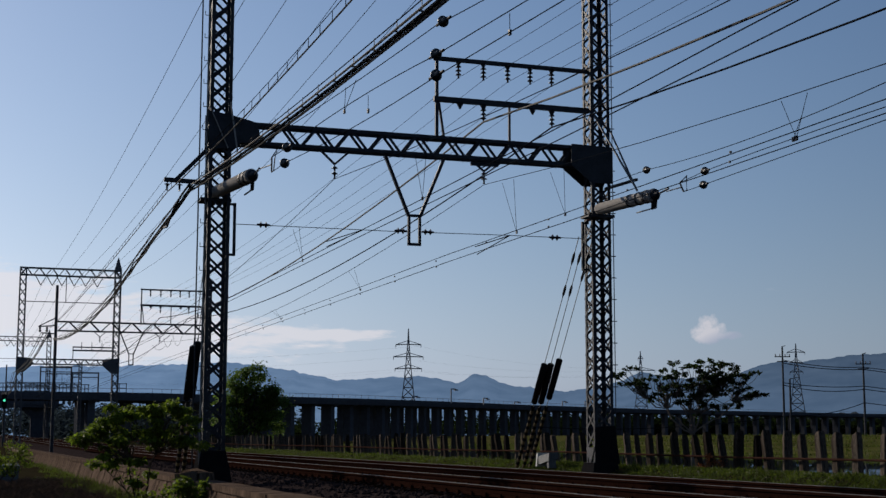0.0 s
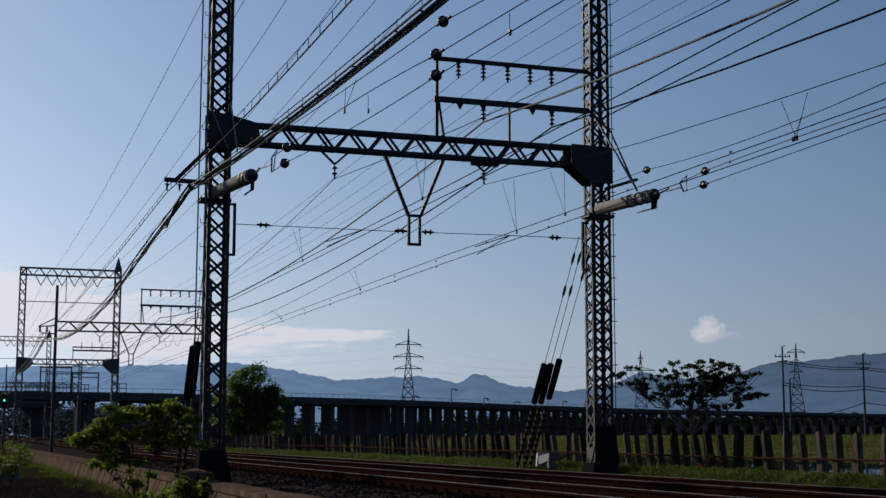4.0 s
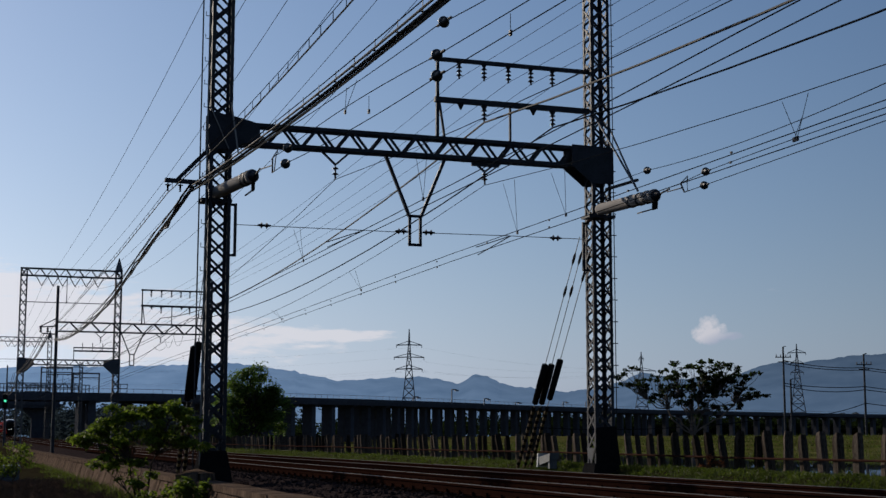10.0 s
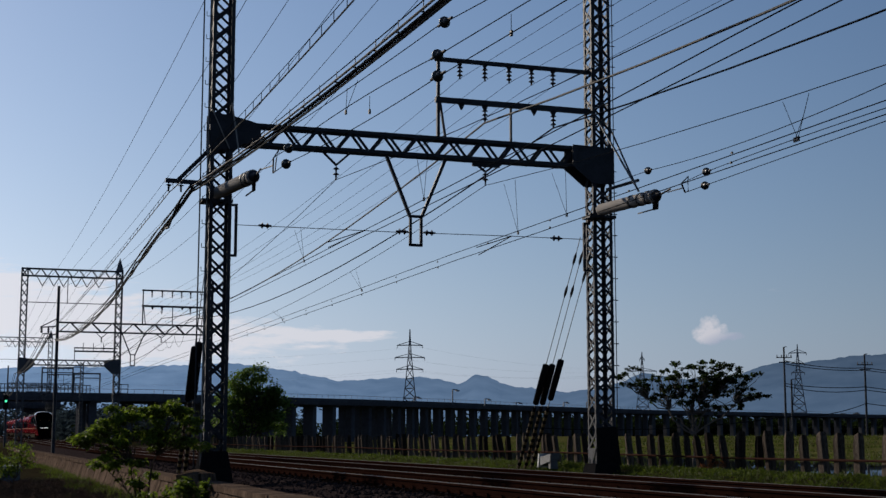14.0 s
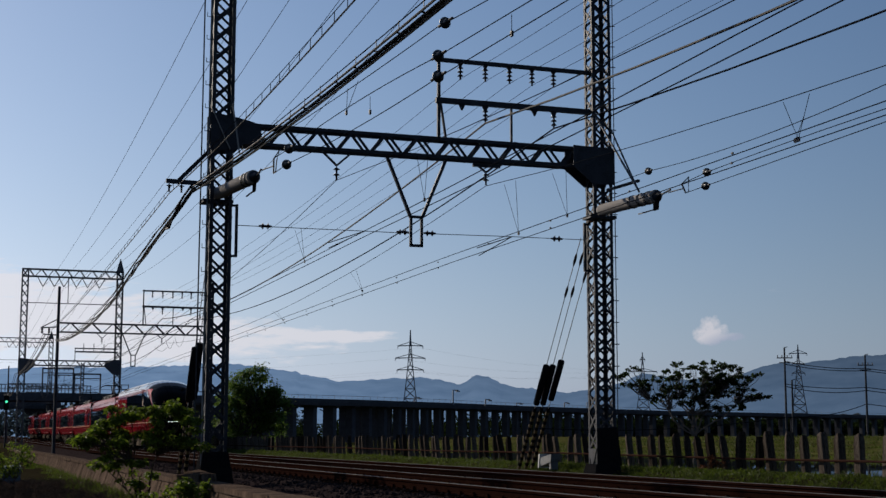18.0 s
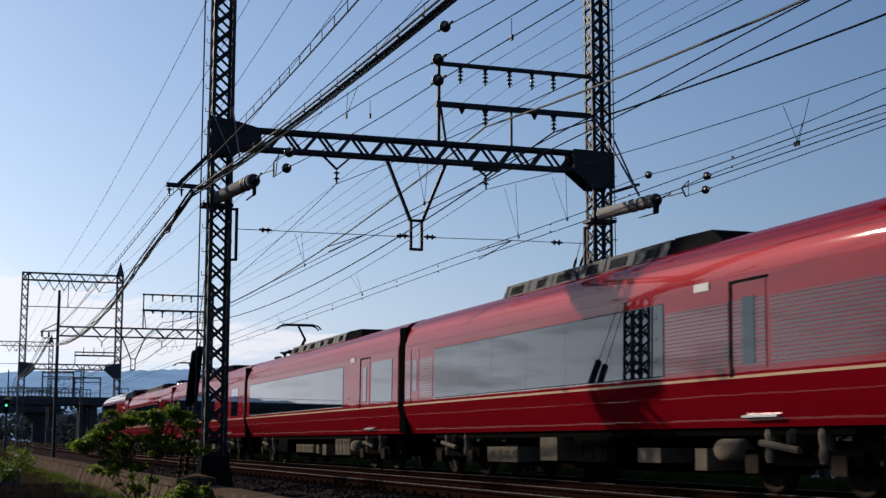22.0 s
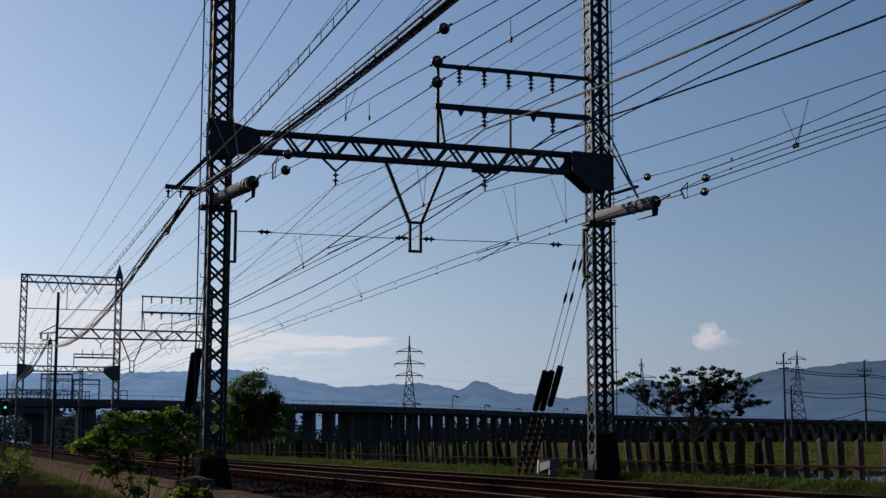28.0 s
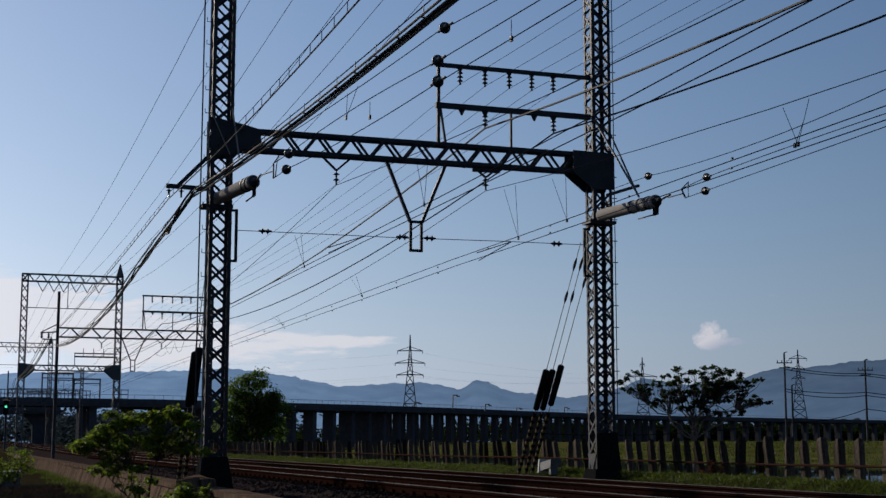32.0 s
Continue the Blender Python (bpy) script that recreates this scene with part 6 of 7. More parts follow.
def leaf_clump(s, rnd, c, r, count, l, w, droop=0.4, flat=0.7):
    for _ in range(count):
        v = Vector((rnd.gauss(0, 1), rnd.gauss(0, 1), rnd.gauss(0, 1)))
        v = v.normalized() * r * rnd.random() ** 0.5
        p = Vector(c) + Vector((v.x, v.y, v.z * flat))
        d = Vector((rnd.gauss(0, 1), rnd.gauss(0, 1), rnd.gauss(0, 0.5) - droop)).normalized()
        n = Vector((rnd.gauss(0, 0.5), rnd.gauss(0, 0.5), 1)).normalized()
        leaf_card(s, p, d, n, l * rnd.uniform(0.6, 1.2), w * rnd.uniform(0.7, 1.2))


def limb(s, rnd, a, b, r0, r1, n=5, wob=0.06):
    a, b = Vector(a), Vector(b)
    k = (b - a).length * wob
    pts = [a] + [a + (b - a) * (i / n) + Vector((rnd.uniform(-k, k), rnd.uniform(-k, k), rnd.uniform(-k, k))) for i in range(1, n)] + [b]
    s.tube(pts, r0, 6, r1)
    return pts


SWAYING = []


def plant(name, label, category, base, stems, clump_r, per, leaf, bark, leaf_l, leaf_w, seed, groups=4, r0=0.05, droop=0.4, knot=0.0, flat=0.7, fill=0.5):
    """A tree or bush: a trunk, limbs to each clump of leaves; the crown is split in parts that sway on their own."""
    rnd = random.Random(seed)
    t = thing(name, label, category, base)
    trunk = Shape()
    crowns = [Shape() for _ in range(groups)]
    tw = [Shape() for _ in range(groups)]
    seen = set()
    start = Vector((0, 0, -0.05))
    if knot:
        start = Vector((0.04, -0.03, knot))
        limb(trunk, rnd, (0, 0, -0.05), start, r0 * 1.7, r0 * 1.4, 5, 0.05)
    for i, (fork, tip) in enumerate(stems):
        if fork not in seen:
            seen.add(fork)
            limb(trunk, rnd, start + Vector((rnd.uniform(-0.03, 0.03), rnd.uniform(-0.03, 0.03), 0)), fork, r0, r0 * 0.6, 5, 0.08)
        pts = limb(tw[i % groups], rnd, fork, tip, r0 * 0.55, r0 * 0.15, 5, 0.07)
        leaf_clump(crowns[i % groups], rnd, tip, clump_r * rnd.uniform(0.7, 1.15), per, leaf_l, leaf_w, droop, flat)
        for q in pts[2:-1]:
            if rnd.random() < fill:
                leaf_clump(crowns[i % groups], rnd, q, clump_r * 0.5, per // 4, leaf_l, leaf_w, droop, flat)
    part("trunk", trunk, bark, t, "slender grey-brown stems")
    for c, w in zip(crowns, tw):
        limb_ob = part("limb", w, bark, t)
        part("crown", c, leaf, limb_ob, "clumps of small leaves")
        SWAYING.append((limb_ob, rnd.uniform(0.5, 1.2), rnd.uniform(0, 6)))
    return t


def shrub_stems(rnd, count, lo, hi, z0, z1, forks, depth=0.7, skew=0.0):
    out = []
    for i in range(count):
        u = rnd.uniform(lo, hi)
        z = z0 + (z1 - z0) * rnd.random() ** 0.8 * (1 - 0.45 * abs((u - (lo + hi) / 2 - skew) / ((hi - lo) / 2)) ** 2)
        f = forks[i % len(forks)]
        # u runs across the view: mostly along the track, a little across it
        out.append((f, (u * 0.95 + rnd.uniform(-0.1, 0.1), -u * 0.32 + rnd.uniform(-depth, depth), z)))
    return out


rnd = random.Random(21)


def massed_stems(rnd, forks, masses, depth, near):
    """Tips of limbs in loose masses: each is (across, height, half width, half height, count); each limb springs from the fork nearest below."""
    out = []
    for lat0, z0, dl, dz, n in masses:
        for i in range(n):
            lat = lat0 + dl * max(-1.5, min(1.5, rnd.gauss(0, 0.7)))
            z = z0 + dz * max(-1.5, min(1.5, rnd.gauss(0, 0.7)))
            f = min(forks, key=lambda q: abs(q[0] - lat * near) + (9 if q[2] > z - 0.1 else 0) + 0.3 * abs(z - q[2]))
            # across the view: mostly along x, a little against y
            out.append((f, (lat * 0.95, -lat * 0.32 + rnd.uniform(-depth, depth), z)))
    return out


plant("shrub", "bright green broad-leaved shrub at the foot of the retaining wall", "shrub", (3.55, 29.6, -0.78),
      massed_stems(rnd, [(-0.35, 0.0, 0.45), (0.1, 0.05, 0.6), (0.35, -0.1, 0.45), (-0.25, 0.1, 1.0), (0.25, 0.15, 1.15), (-0.05, 0.0, 0.3)],
                   [(-1.3, 1.48, 0.22, 0.1, 8), (-0.88, 1.7, 0.24, 0.12, 9), (-0.4, 1.93, 0.22, 0.12, 8), (0.1, 2.08, 0.25, 0.08, 8), (0.55, 2.08, 0.25, 0.1, 7), (0.25, 1.66, 0.3, 0.13, 7),
                    (0.8, 1.42, 0.2, 0.12, 5), (-0.5, 1.55, 0.25, 0.1, 4), (-0.6, 0.98, 0.42, 0.1, 6), (-0.1, 0.72, 0.25, 0.1, 3), (0.9, 1.85, 0.14, 0.15, 3)], 0.45, 0.45),
      0.19, 105, LEAF_SHRUB, BARK, 0.105, 0.062, 31, 5, 0.022, 0.35, 0.0, 0.45, 0.15)
plant("shrub", "low green weeds and shrub beside the path", "shrub", (1.25, 41.5, -0.78),
      shrub_stems(rnd, 22, -1.3, 0.7, 0.5, 1.45, [(-0.2, 0, 0.3), (0.2, 0, 0.4)], 0.5), 0.25, 60, LEAF_SHRUB, BARK, 0.11, 0.05, 32, 2, 0.02, 0.3)
plant("tree", "dense mid-green roadside tree behind the tracks", "tree", (17.8, 91.5, -0.1),
      shrub_stems(rnd, 80, -2.1, 2.1, 0.6, 5.6, [(-0.5, 0.2, 1.2), (0.4, 0, 1.6), (0.1, 0.1, 2.2), (-0.2, 0.2, 2.8), (0.7, 0.1, 2.0)], 1.3, -0.3),
      0.62, 105, LEAF_TREE, BARK, 0.24, 0.12, 33, 5, 0.11, 0.3)


def umbrella_tree():
    """The spreading tree behind the fence: bare forked limbs, a flat top of separate dark clumps."""
    rnd = random.Random(8)
    forks = [(-1.2, 0.38, 1.95), (-0.62, 0.2, 1.68), (-0.28, 0.1, 2.0), (-0.02, 0.0, 1.55), (0.2, -0.06, 1.8), (0.66, -0.2, 2.02), (1.2, -0.38, 1.84)]
    masses = [(-2.15, 2.6, 0.15, 0.05, 6), (-1.65, 2.82, 0.08, 0.05, 3), (-1.58, 2.4, 0.24, 0.12, 14), (-1.3, 2.2, 0.14, 0.08, 6), (-0.85, 2.55, 0.2, 0.12, 12), (-1.1, 1.98, 0.18, 0.07, 5),
              (-0.45, 2.98, 0.05, 0.03, 3), (-0.34, 2.68, 0.18, 0.1, 11), (-0.5, 2.22, 0.28, 0.16, 26), (-0.12, 2.42, 0.2, 0.12, 14), (0.08, 2.9, 0.14, 0.04, 6), (0.1, 2.04, 0.2, 0.1, 8),
              (0.47, 3.0, 0.12, 0.04, 5), (0.52, 2.68, 0.22, 0.12, 16), (0.68, 2.38, 0.36, 0.22, 64), (0.92, 2.95, 0.1, 0.05, 5), (1.16, 2.87, 0.14, 0.05, 6), (1.1, 2.5, 0.22, 0.14, 18),
              (1.48, 2.64, 0.2, 0.1, 12), (1.75, 2.68, 0.1, 0.05, 5), (1.4, 2.2, 0.14, 0.06, 6), (1.72, 2.05, 0.18, 0.08, 11), (1.97, 2.08, 0.07, 0.05, 4), (1.24, 1.76, 0.18, 0.06, 5),
              (0.36, 1.8, 0.24, 0.1, 9), (-0.37, 1.88, 0.2, 0.1, 6), (0.85, 1.66, 0.2, 0.06, 5), (0.28, 1.45, 0.14, 0.05, 3)]
    return plant("tree", "spreading tree with pale forked trunk and dark leaf clumps", "tree", (19.85, 36.6, -0.1), massed_stems(rnd, forks, masses, 0.5, 0.75), 0.095, 34, LEAF_UMBRELLA, PALE_BARK, 0.08, 0.07, 34, 6, 0.03, 0.1, 0.95, 0.5, 0.05)


umbrella_tree()


def grass_strip():
    rnd = random.Random(2)
    s = Shape()

    def blade(x, y, z, h, bend=0.35, wide=1.0):
        a = rnd.uniform(0, 6.28)
        w = rnd.uniform(0.005, 0.011) * (1 + h) * wide
        lean = Vector((rnd.gauss(0, bend), rnd.gauss(0, bend), 1)) * h
        k = len(s.v)
        s.v.extend([(x - math.cos(a) * w, y - math.sin(a) * w, z), (x + math.cos(a) * w, y + math.sin(a) * w, z), (x + lean.x, y + lean.y, z + lean.z)])
        s.f.append((k, k + 1, k + 2))
    for _ in range(100000):
        y = 14 + 76 * rnd.random() ** 1.7
        x = 13.9 + 2.1 * rnd.random()
        m = noise.noise(Vector((x * 1.6, y * 1.3, 1.0))) + 0.5 * noise.noise(Vector((x * 4, y * 3.5, 7.0)))
        mound = (0.03 + 0.20 * max(0, m + 0.25)) * smooth_step(13.8, 14.4, x) * (1 - 0.75 * smooth_step(14.9, 15.5, x))
        blade(x, y, ground_z(x, y) - 0.01 + mound * rnd.random() ** 0.5, rnd.uniform(0.03, 0.075), 0.7, 1.5)
    for _ in range(17000):
        y = 20 + 60 * rnd.random() ** 1.5
        x = rnd.uniform(2.0, 4.25)
        m = noise.noise(Vector((x * 1.0, y * 0.4, 5.0)))
        if m < 0.22 - (x - 3.3) * 0.6:
            continue
        blade(x, y, ground_z(x, y) - 0.01, rnd.uniform(0.06, 0.26))
    for _ in range(9000):
        y = 20 + 60 * rnd.random() ** 1.3
        x = rnd.uniform(16.4, 19.0)
        blade(x, y, ground_z(x, y) - 0.01, rnd.uniform(0.05, 0.2))
    for _ in range(2500):
        x, y = rnd.uniform(19.5, 46), 24 + 70 * rnd.random()
        blade(x, y, WATER_Z - 0.01, rnd.uniform(0.06, 0.2))
    for _ in range(22000):
        y = 30 + 150 * rnd.random()
        x = 47.5 + 8 * rnd.randrange(7) + rnd.gauss(0, 0.7)
        blade(x, y, ground_z(x, y) - 0.02, rnd.uniform(0.15, 0.5), 0.5, 3.0)
    solid("grass", s, GRASS, "fresh green grass along the track, fence and path", "grass", kind="stuff")


grass_strip()


def far_woods():
    rnd = random.Random(6)
    s = Shape()
    for i in range(700):
        t = rnd.random()
        x = -150 + 900 * t + rnd.uniform(-12, 12)
        y = 290 + 0.33 * (x + 150) + rnd.uniform(0, 120)
        h = rnd.uniform(3.0, 7.5)
        if 0 < x < 19 and y < 462:
            continue
        leaf_clump(s, rnd, (x, y, ground_z(x, y) + h * 0.5), h * 0.75, 60, 1.4, 0.9, 0.2)
    for i in range(420):
        x = -40 + 340 * rnd.random()
        y = (231 + (x - 26) * 0.93 if x > 26 else 231 + (x - 26) * 0.22) + rnd.uniform(9, 30)
        if 1 < x < 18:
            continue
        h = rnd.uniform(6.0, 9.0) if x > 115 else rnd.uniform(2.6, 5.4) if x > 30 else rnd.uniform(2.5, 6.0)
        leaf_clump(s, rnd, (x, y, ground_z(x, y) + h * 0.45), h * 0.6, 46, 0.9, 0.6, 0.2)
    for i in range(480):
        x = 165 + 270 * rnd.random()
        y = (400 + (x - 200) * 0.4 if x < 300 else 440 + (x - 300) * 0.25) + rnd.uniform(10, 34)
        h = rnd.uniform(7.0, 9.8)
        leaf_clump(s, rnd, (x, y, ground_z(x, y) + h * 0.42), h * 0.62, 80, 1.5, 1.2, 0.2)
    for i in range(640):
        x, y = -95 + rnd.uniform(-25, 25), -60 + 0.9 * i + rnd.uniform(-6, 6)
        h = rnd.uniform(2.2, 4.6)
        leaf_clump(s, rnd, (x, y, ground_z(x, y) + h * 0.4), h * 0.7, 40, 1.6, 1.0, 0.2)
    # unseen row added left of the view to darken what far cars mirror
    for i in range(130):
        x, y = rnd.uniform(-26, -12), rnd.uniform(190, 460)
        h = rnd.uniform(5.0, 9.0)
        leaf_clump(s, rnd, (x, y, ground_z(x, y) + h * 0.45), h * 0.6, 50, 1.1, 0.8, 0.2)
    solid("far_woods", s, LEAF_DARK, "dark trees beyond the viaduct and unseen left of the track", "trees", kind="stuff")
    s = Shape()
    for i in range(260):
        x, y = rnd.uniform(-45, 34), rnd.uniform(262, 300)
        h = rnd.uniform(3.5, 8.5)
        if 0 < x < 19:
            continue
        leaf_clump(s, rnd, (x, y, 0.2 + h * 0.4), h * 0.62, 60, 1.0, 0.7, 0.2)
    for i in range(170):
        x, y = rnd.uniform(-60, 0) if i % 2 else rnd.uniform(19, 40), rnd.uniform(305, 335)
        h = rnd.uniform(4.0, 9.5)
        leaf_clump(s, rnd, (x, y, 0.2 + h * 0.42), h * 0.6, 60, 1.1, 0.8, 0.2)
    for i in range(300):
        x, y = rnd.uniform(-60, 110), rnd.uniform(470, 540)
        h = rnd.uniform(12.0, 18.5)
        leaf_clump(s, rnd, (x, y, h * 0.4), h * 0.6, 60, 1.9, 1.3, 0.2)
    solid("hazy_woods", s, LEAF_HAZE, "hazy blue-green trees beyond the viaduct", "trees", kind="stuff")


far_woods()


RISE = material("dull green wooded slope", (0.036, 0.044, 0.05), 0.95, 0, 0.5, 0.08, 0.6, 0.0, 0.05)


def wooded_rise():
    """A low wooded rise on the plain beyond the viaduct."""
    s = Shape()
    n = 120
    for i in range(n):
        x = 380 + 2.0 * i
        top = 13.0 * min(1, i / 14) ** 0.7 * min(1, (n - 1 - i) / 20) ** 0.7 + 1.2 * math.sin(x * 0.13)
        top += 1.3 * noise.noise(Vector((x * 0.25, 0, 0))) + 0.9 * noise.noise(Vector((x * 0.8, 3, 0)))
        y = 655 + (429 - x) * 0.3
        for dy, z in ((-14, -1), (-8, top * 0.55), (0, top), (12, top * 0.7), (30, -1)):
            s.v.append((x, y + dy, max(z, -1) + 0.8 * noise.noise(Vector((x * 0.6, dy, 9)))))
    s.f = [(5 * j + i, 5 * j + 5 + i, 5 * j + 6 + i, 5 * j + 1 + i) for j in range(n - 1) for i in range(4)]
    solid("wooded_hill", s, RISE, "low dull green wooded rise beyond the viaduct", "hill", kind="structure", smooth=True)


wooded_rise()

# dry litter on the path
LITTER = material("reddish-brown dry litter", (0.07, 0.047, 0.035), 0.9, 0, 0.6, 3.0, 30.0, 0.3)
rnd = random.Random(9)
s = Shape()
for _ in range(6000):
    x, y = rnd.uniform(0.8, 4.0), 22 + 30 * rnd.random()
    z = ground_z(x, y)
    a = rnd.uniform(0, 6.28)
    l = rnd.uniform(0.1, 0.45)
    s.bar((x, y, z + 0.01), (x + math.cos(a) * l, y + math.sin(a) * l, z + rnd.uniform(0.02, 0.16)), 0.008)
solid("dry_stalks", s, LITTER, "dry brown stalks lying on the path", "stalks", kind="stuff")


# ---- small things ----
def utility_pole(x, y, h, arms=True):
    p = thing("utility_pole", "dark slender utility pole with short cross arms in the field", "utility pole", (x, y, 0.5), "utility poles")
    part("pole", Shape().tube([(0, 0, -0.3), (0, 0, h)], 0.16, 8, 0.11), STEEL, p)
    if arms:
        part("cross_arm", Shape().bar((-0.9, 0.4, h - 1.3), (0.9, -0.4, h - 1.3), 0.12), STEEL, p)
        part("cross_arm", Shape().bar((-0.6, 0.3, h - 1.9), (0.6, -0.3, h - 1.9), 0.12), STEEL, p)
        for u in (-0.8, -0.3, 0.3, 0.8):
            part("insulator", Shape().bar((u, -u * 0.44, h - 1.3), (u, -u * 0.44, h - 0.95), 0.09), PORCELAIN, p)
    part("cap", Shape().bar((0, 0, h), (0.35, -0.15, h + 0.1), 0.1), STEEL, p)


utility_pole(98.6, 157.4, 11.8)
utility_pole(99.7, 157.6, 7.7, False)
utility_pole(108.4, 154.3, 10.9)
for z0, z1, sag in ((10.6, 9.7, 0.35), (10.2, 9.4, 0.3), (7.7, 7.3, 0.3), (7.4, 6.9, 0.5), (3.6, 5.2, 0.6)):
    wire("service_wire", "thin service wire between the field poles", [((70, 170, z0 - 1.5), (98.6, 157.4, z0 * 0.97), 0.8) if z0 < 4 else ((98.6, 157.4, z0), (98.6, 157.4, z0), 0), ((98.6, 157.4, z0), (108.4, 154.3, z1), sag), ((108.4, 154.3, z1), (150, 140, z1), 1.6)], 0.05, group="service wires", n=8)

# lamp posts and signs on the viaduct
for x, y, h in ((100, 300, 3.2), (112, 312, 1.6), (150, 354, 2.2), (162, 366, 2.6), (170, 374, 2.2), (88, 290, 1.2), (128, 333, 1.4)):
    p = thing("viaduct_lamp", "small grey lamp post on the viaduct edge", "lamp post", (x + 2, y - 3, 8.2), "viaduct lamp posts")
    part("pole", Shape().bar((0, 0, 0), (0, 0, h), 0.22), PYLON, p)
    part("arm", Shape().bar((0, 0, h), (1.3, 0.5, h), 0.22), PYLON, p)
    part("lamp_head", Shape().box(0.9, 1.7, 0.2, 0.8, h - 0.35, h - 0.1), PYLON, p)

# railway signal showing green
sg = thing("railway_signal", "dark railway signal head showing a green light", "signal", (4.2, 157.0, -0.3))
part("mast", Shape().tube([(0, 0, 0), (0, 0, 5.6)], 0.09, 8), STEEL, sg)
part("head", Shape().box(-0.25, 0.25, -0.15, 0.15, 4.0, 5.5), BLACK, sg)
part("lens", Shape().turned((0, -0.14, 4.85), (0, -0.22, 4.85), [(0, 0.13), (1, 0.12)], 14), glow("green signal light", (0.1, 0.9, 0.45), 1.1), sg, "lit green lens")

# pale sloping metal box by the far column
bx = thing("trackside_box", "pale grey sloping metal box in the grass beside the track", "box", (14.45, 34.3, 0.0))
part("end_plate", Shape().hexa([(-0.16, 0.42, -0.02), (0.16, 0.42, -0.02), (0.16, 0.50, -0.02), (-0.16, 0.50, -0.02), (-0.14, 0.40, 0.33), (0.14, 0.40, 0.33), (0.14, 0.48, 0.33), (-0.14, 0.48, 0.33)]), WHITE, bx, "white end plate")
part("body", Shape().hexa([(-0.13, -0.3, 0.14), (0.13, -0.3, 0.2), (0.13, 0.4, 0.02), (-0.13, 0.4, 0.02), (-0.13, -0.33, 0.34), (0.13, -0.33, 0.36), (0.13, 0.4, 0.24), (-0.13, 0.4, 0.24)]), GALV, bx)
part("foot", Shape().box(-0.1, 0.1, -0.25, -0.14, -0.05, 0.2), GALV, bx)

# blue-grey cabinet beside the path
BLUE_METAL = material("faded blue-grey metal", (0.0326, 0.0462, 0.0626), 0.55, 0.0, 0.3, 4.0, 30.0, 0.1)
cb = thing("path_cabinet", "faded blue-grey metal box with a lid beside the path", "cabinet", (1.45, 50.5, -0.8))
part("body", Shape().box(-0.9, 0.45, -0.3, 0.3, 0.0, 0.5), BLUE_METAL, cb)
part("lid", Shape().hexa([(-0.95, -0.35, 0.5), (0.5, -0.35, 0.5), (0.5, 0.35, 0.52), (-0.95, 0.35, 0.52), (-0.9, -0.3, 0.58), (0.45, -0.3, 0.58), (0.45, 0.3, 0.62), (-0.9, 0.3, 0.62)]), BLUE_METAL, cb)
part("handrail", Shape().tube([(-0.9, 0, 0.6), (-0.9, 0, 0.85), (0.4, 0, 0.85), (0.4, 0, 0.6)], 0.02, 6), GALV, cb)

# railing and small frames on the viaduct above the tracks
rl = thing("viaduct_railing", "dark steel railing panels along the viaduct edge over the railway", "railing", (0, 0, 0))
for i in range(29):
    x = 3.0 + i * 0.56
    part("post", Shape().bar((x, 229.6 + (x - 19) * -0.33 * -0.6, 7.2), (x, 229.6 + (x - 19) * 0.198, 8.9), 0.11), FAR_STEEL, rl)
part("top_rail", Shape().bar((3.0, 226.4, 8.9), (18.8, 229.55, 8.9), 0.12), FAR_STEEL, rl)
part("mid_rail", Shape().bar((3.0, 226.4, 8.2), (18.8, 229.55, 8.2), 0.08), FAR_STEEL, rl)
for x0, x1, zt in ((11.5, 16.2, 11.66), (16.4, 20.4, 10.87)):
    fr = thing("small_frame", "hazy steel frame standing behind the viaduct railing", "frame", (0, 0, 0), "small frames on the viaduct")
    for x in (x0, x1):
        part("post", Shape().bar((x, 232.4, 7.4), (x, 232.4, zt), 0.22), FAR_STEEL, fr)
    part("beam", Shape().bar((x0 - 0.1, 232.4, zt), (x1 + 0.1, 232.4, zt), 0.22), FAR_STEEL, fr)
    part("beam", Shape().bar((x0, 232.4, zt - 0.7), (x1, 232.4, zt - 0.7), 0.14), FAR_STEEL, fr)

# broken kerb blocks and low weeds at the foot of the near column
for x, y, z, l, w, h, a in ((4.55, 29.35, -0.13, 0.5, 0.34, 0.2, 12), (4.35, 28.6, -0.2, 0.42, 0.3, 0.24, -20), (4.62, 28.75, -0.13, 0.3, 0.4, 0.16, 30), (4.3, 29.6, -0.3, 0.3, 0.3, 0.3, 5)):
    m = pose(x, y, z, 3, -4, a)
    sh = Shape().hexa([m @ Vector(q) for q in ((-w / 2, -l / 2, 0), (w / 2, -l / 2, 0), (w / 2, l / 2, 0), (-w / 2, l / 2, 0), (-w * 0.44, -l * 0.46, h), (w * 0.47, -l * 0.42, h * 0.9), (w * 0.43, l * 0.46, h), (-w * 0.46, l * 0.44, h * 0.86))])
    solid("kerb_block", sh, CONCRETE, "broken brown concrete block at the column foot", "block", "loose blocks")
plant("weed", "low dark green weeds against the retaining wall", "weed", (4.05, 26.9, -0.78),
      shrub_stems(rnd, 14, -0.7, 0.6, 0.35, 0.75, [(-0.15, 0, 0.15), (0.15, 0, 0.2)], 0.4), 0.16, 60, LEAF_SHRUB, BARK, 0.11, 0.06, 35, 2, 0.012, 0.2)

DRY_LEAF = leaf_material("dry reddish leaves", (0.09, 0.035, 0.014))
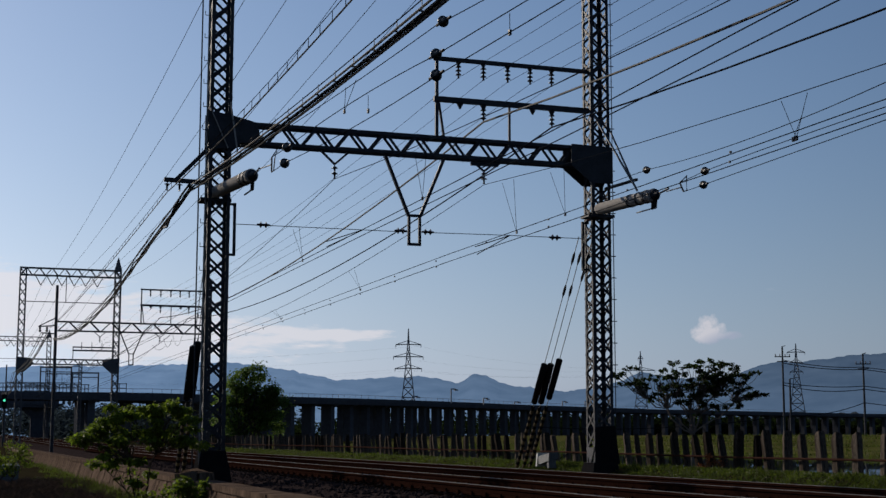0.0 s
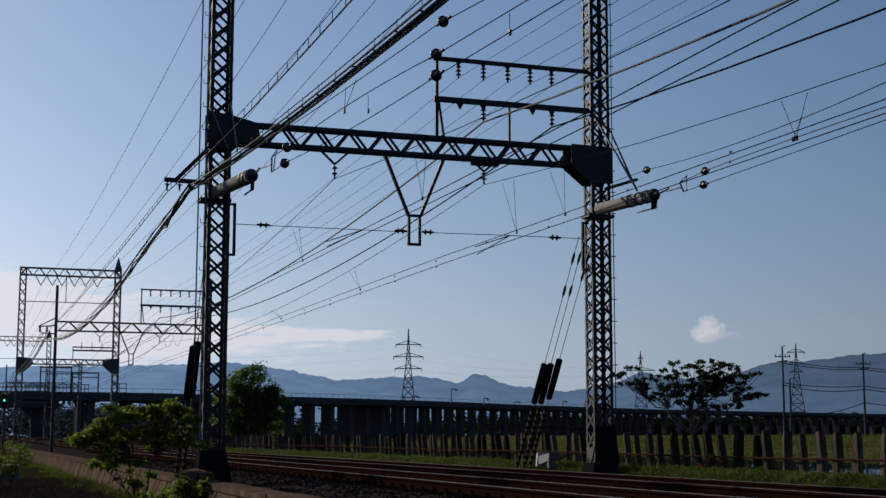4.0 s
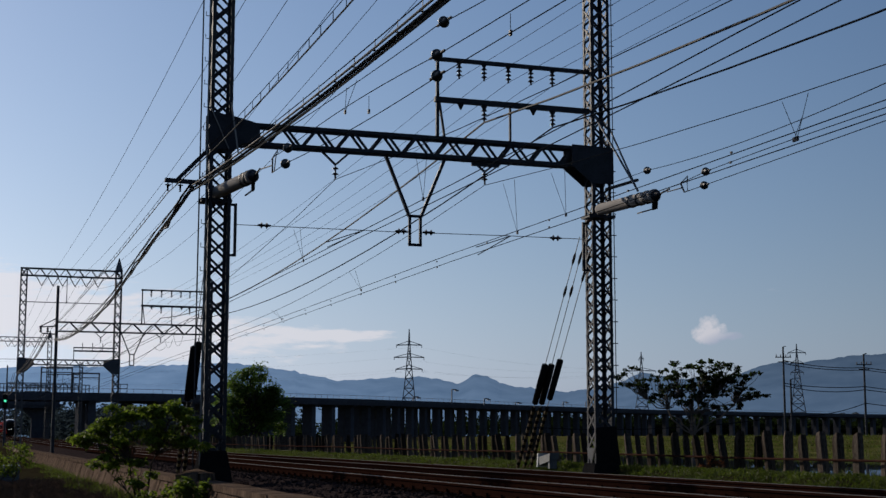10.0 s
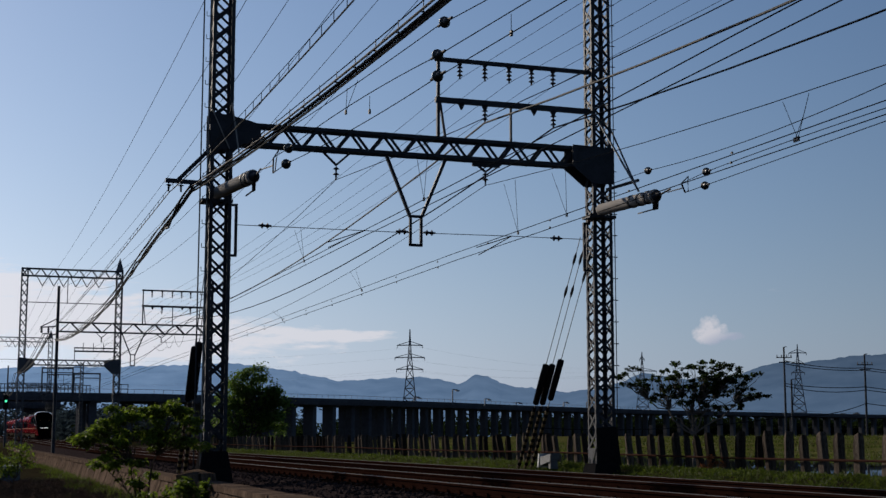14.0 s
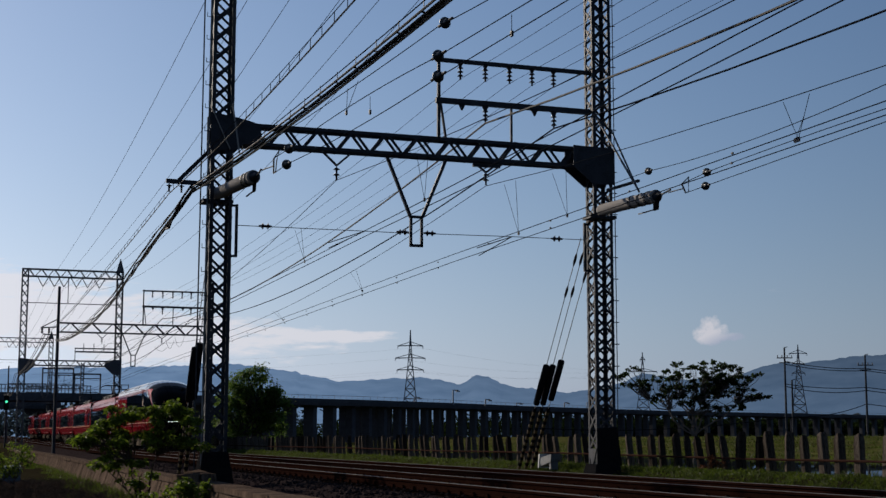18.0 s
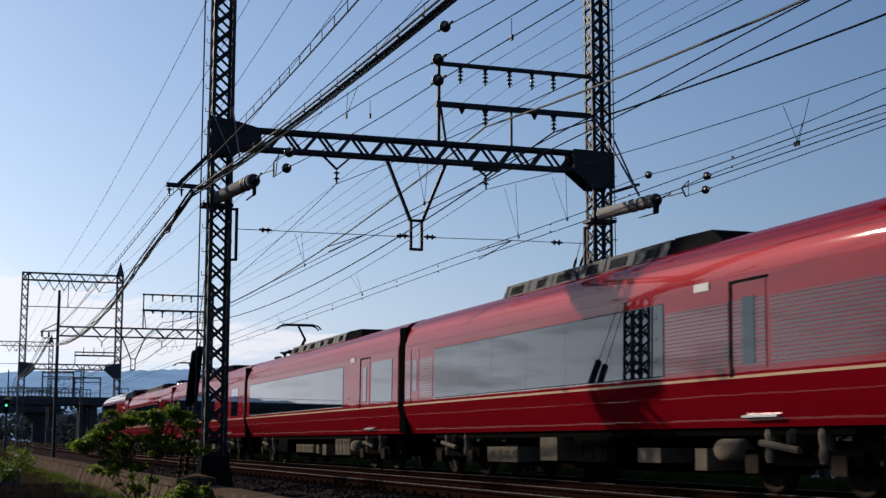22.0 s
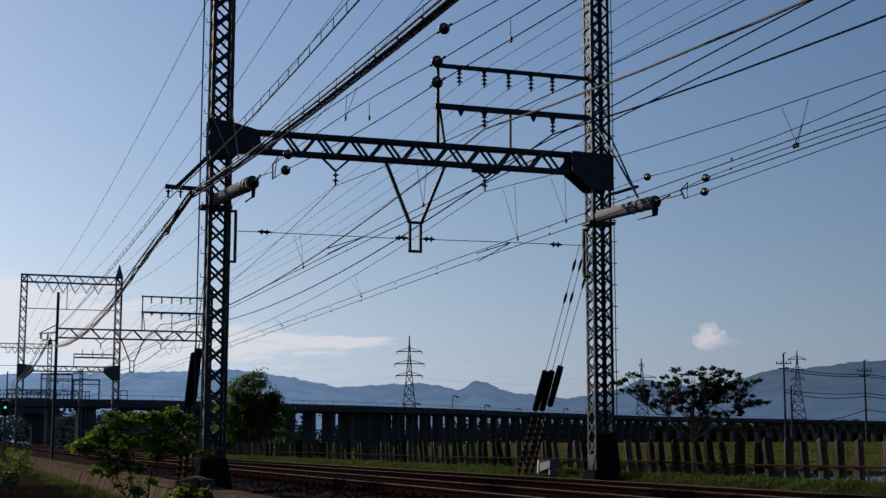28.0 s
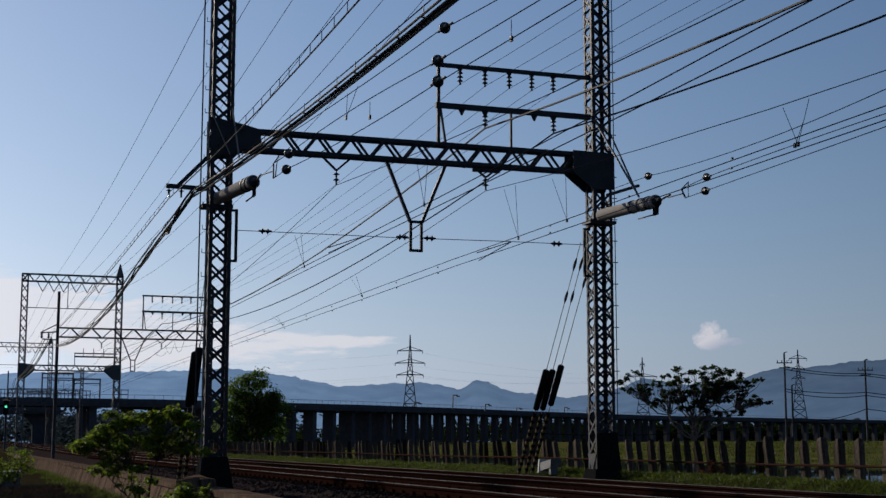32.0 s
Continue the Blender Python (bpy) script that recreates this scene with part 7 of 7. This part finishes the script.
# dry reddish weed at the fence, a white stone in the grass
plant("weed", "dry reddish-brown weed at the foot of the fence", "weed", (15.85, 28.2, -0.05),
      shrub_stems(rnd, 9, -0.4, 0.4, 0.12, 0.42, [(-0.1, 0, 0.08), (0.1, 0, 0.1)], 0.2), 0.10, 34, DRY_LEAF, BARK, 0.08, 0.025, 36, 2, 0.008, 0.1)
solid("stone", Shape().hexa([(13.55, 21.4, -0.28), (13.7, 21.42, -0.28), (13.71, 21.6, -0.28), (13.57, 21.58, -0.28), (13.59, 21.45, -0.08), (13.67, 21.46, -0.11), (13.66, 21.55, -0.1), (13.6, 21.54, -0.07)]), WHITE, "small white stone in the trackside grass", "stone")

# masts on the far ridge
for x, y, z, h in ((806.0, 4048.0, 181.0, 22.0), (818.0, 4045.0, 180.0, 15.0)):
    m = thing("radio_mast", "thin hazy mast on the ridge of the far hills", "mast", (x, y, z), "masts on the ridge")
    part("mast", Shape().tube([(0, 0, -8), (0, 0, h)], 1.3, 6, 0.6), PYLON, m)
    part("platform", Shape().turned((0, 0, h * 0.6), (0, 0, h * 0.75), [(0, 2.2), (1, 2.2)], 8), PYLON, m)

# long thin lines between the pylons
for du, z0, z1 in ((-8.0, 43.5, 42.0), (8.5, 43.5, 42.0), (-9.0, 51.0, 43.0), (7.5, 58.5, 44.0)):
    x0, y0 = 267.0 + du, 861.0 + du * 0.3
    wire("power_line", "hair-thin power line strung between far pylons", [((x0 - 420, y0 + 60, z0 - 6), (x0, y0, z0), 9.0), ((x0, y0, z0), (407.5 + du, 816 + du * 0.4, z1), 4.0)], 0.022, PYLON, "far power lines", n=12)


# ---- motion of the train and of the leaves in the wind ----
# metres by which the train lags behind its later even speed
LAG = [(0.0, 27.0), (10.0, 27.0), (10.5, 25.0), (11.5, 18.0), (12.5, 14.0), (13.0, 12.5), (14.0, 6.8), (15.0, 3.8), (16.5, 0.8), (17.5, 0.0)]


def gap_y(t):
    """Where the gap behind the first car stands along the track."""
    late = max(0.0, t - 20.0)
    lag = 0.0
    for (a, p), (b, q) in zip(LAG, LAG[1:]):
        if a <= t < b:
            lag = p + (q - p) * (t - a) / (b - a)
    return 38.28 + lag - 33.1 * (t - 20.0) - 0.03 * min(late, 6.0) ** 2


def motions():
    for k, c in enumerate(CARS):
        rows = []
        for t in [0.0, 6.0, 9.0, 10.0, 11.0, 12.0, 13.0, 14.0, 15.0, 16.0, 17.0, 17.5, 18.0, 18.5, 19.0, 19.5, 20.0, 21.0, 22.0, 23.0, 24.0, 25.0, 26.0, 28.0, 32.0]:
            y = gap_y(t) + (k - 0.5) * PITCH_CAR
            rows.append((t, pose(FAR_TRACK, y, grade(max(y, 0.0)), 0, 0, 180 if k == 7 else 0)))
        walk(c, rows)
    for ob, size, phase in SWAYING:
        rows = []
        for i in range(33):
            t = float(i)
            a = size * (math.sin(t * 1.7 + phase) + 0.6 * math.sin(t * 0.63 + phase * 2))
            b = size * 0.7 * math.sin(t * 1.3 + phase * 3)
            rows.append((t, pose(0, 0, 0, a, b, 0)))
        walk(ob, rows)


motions()
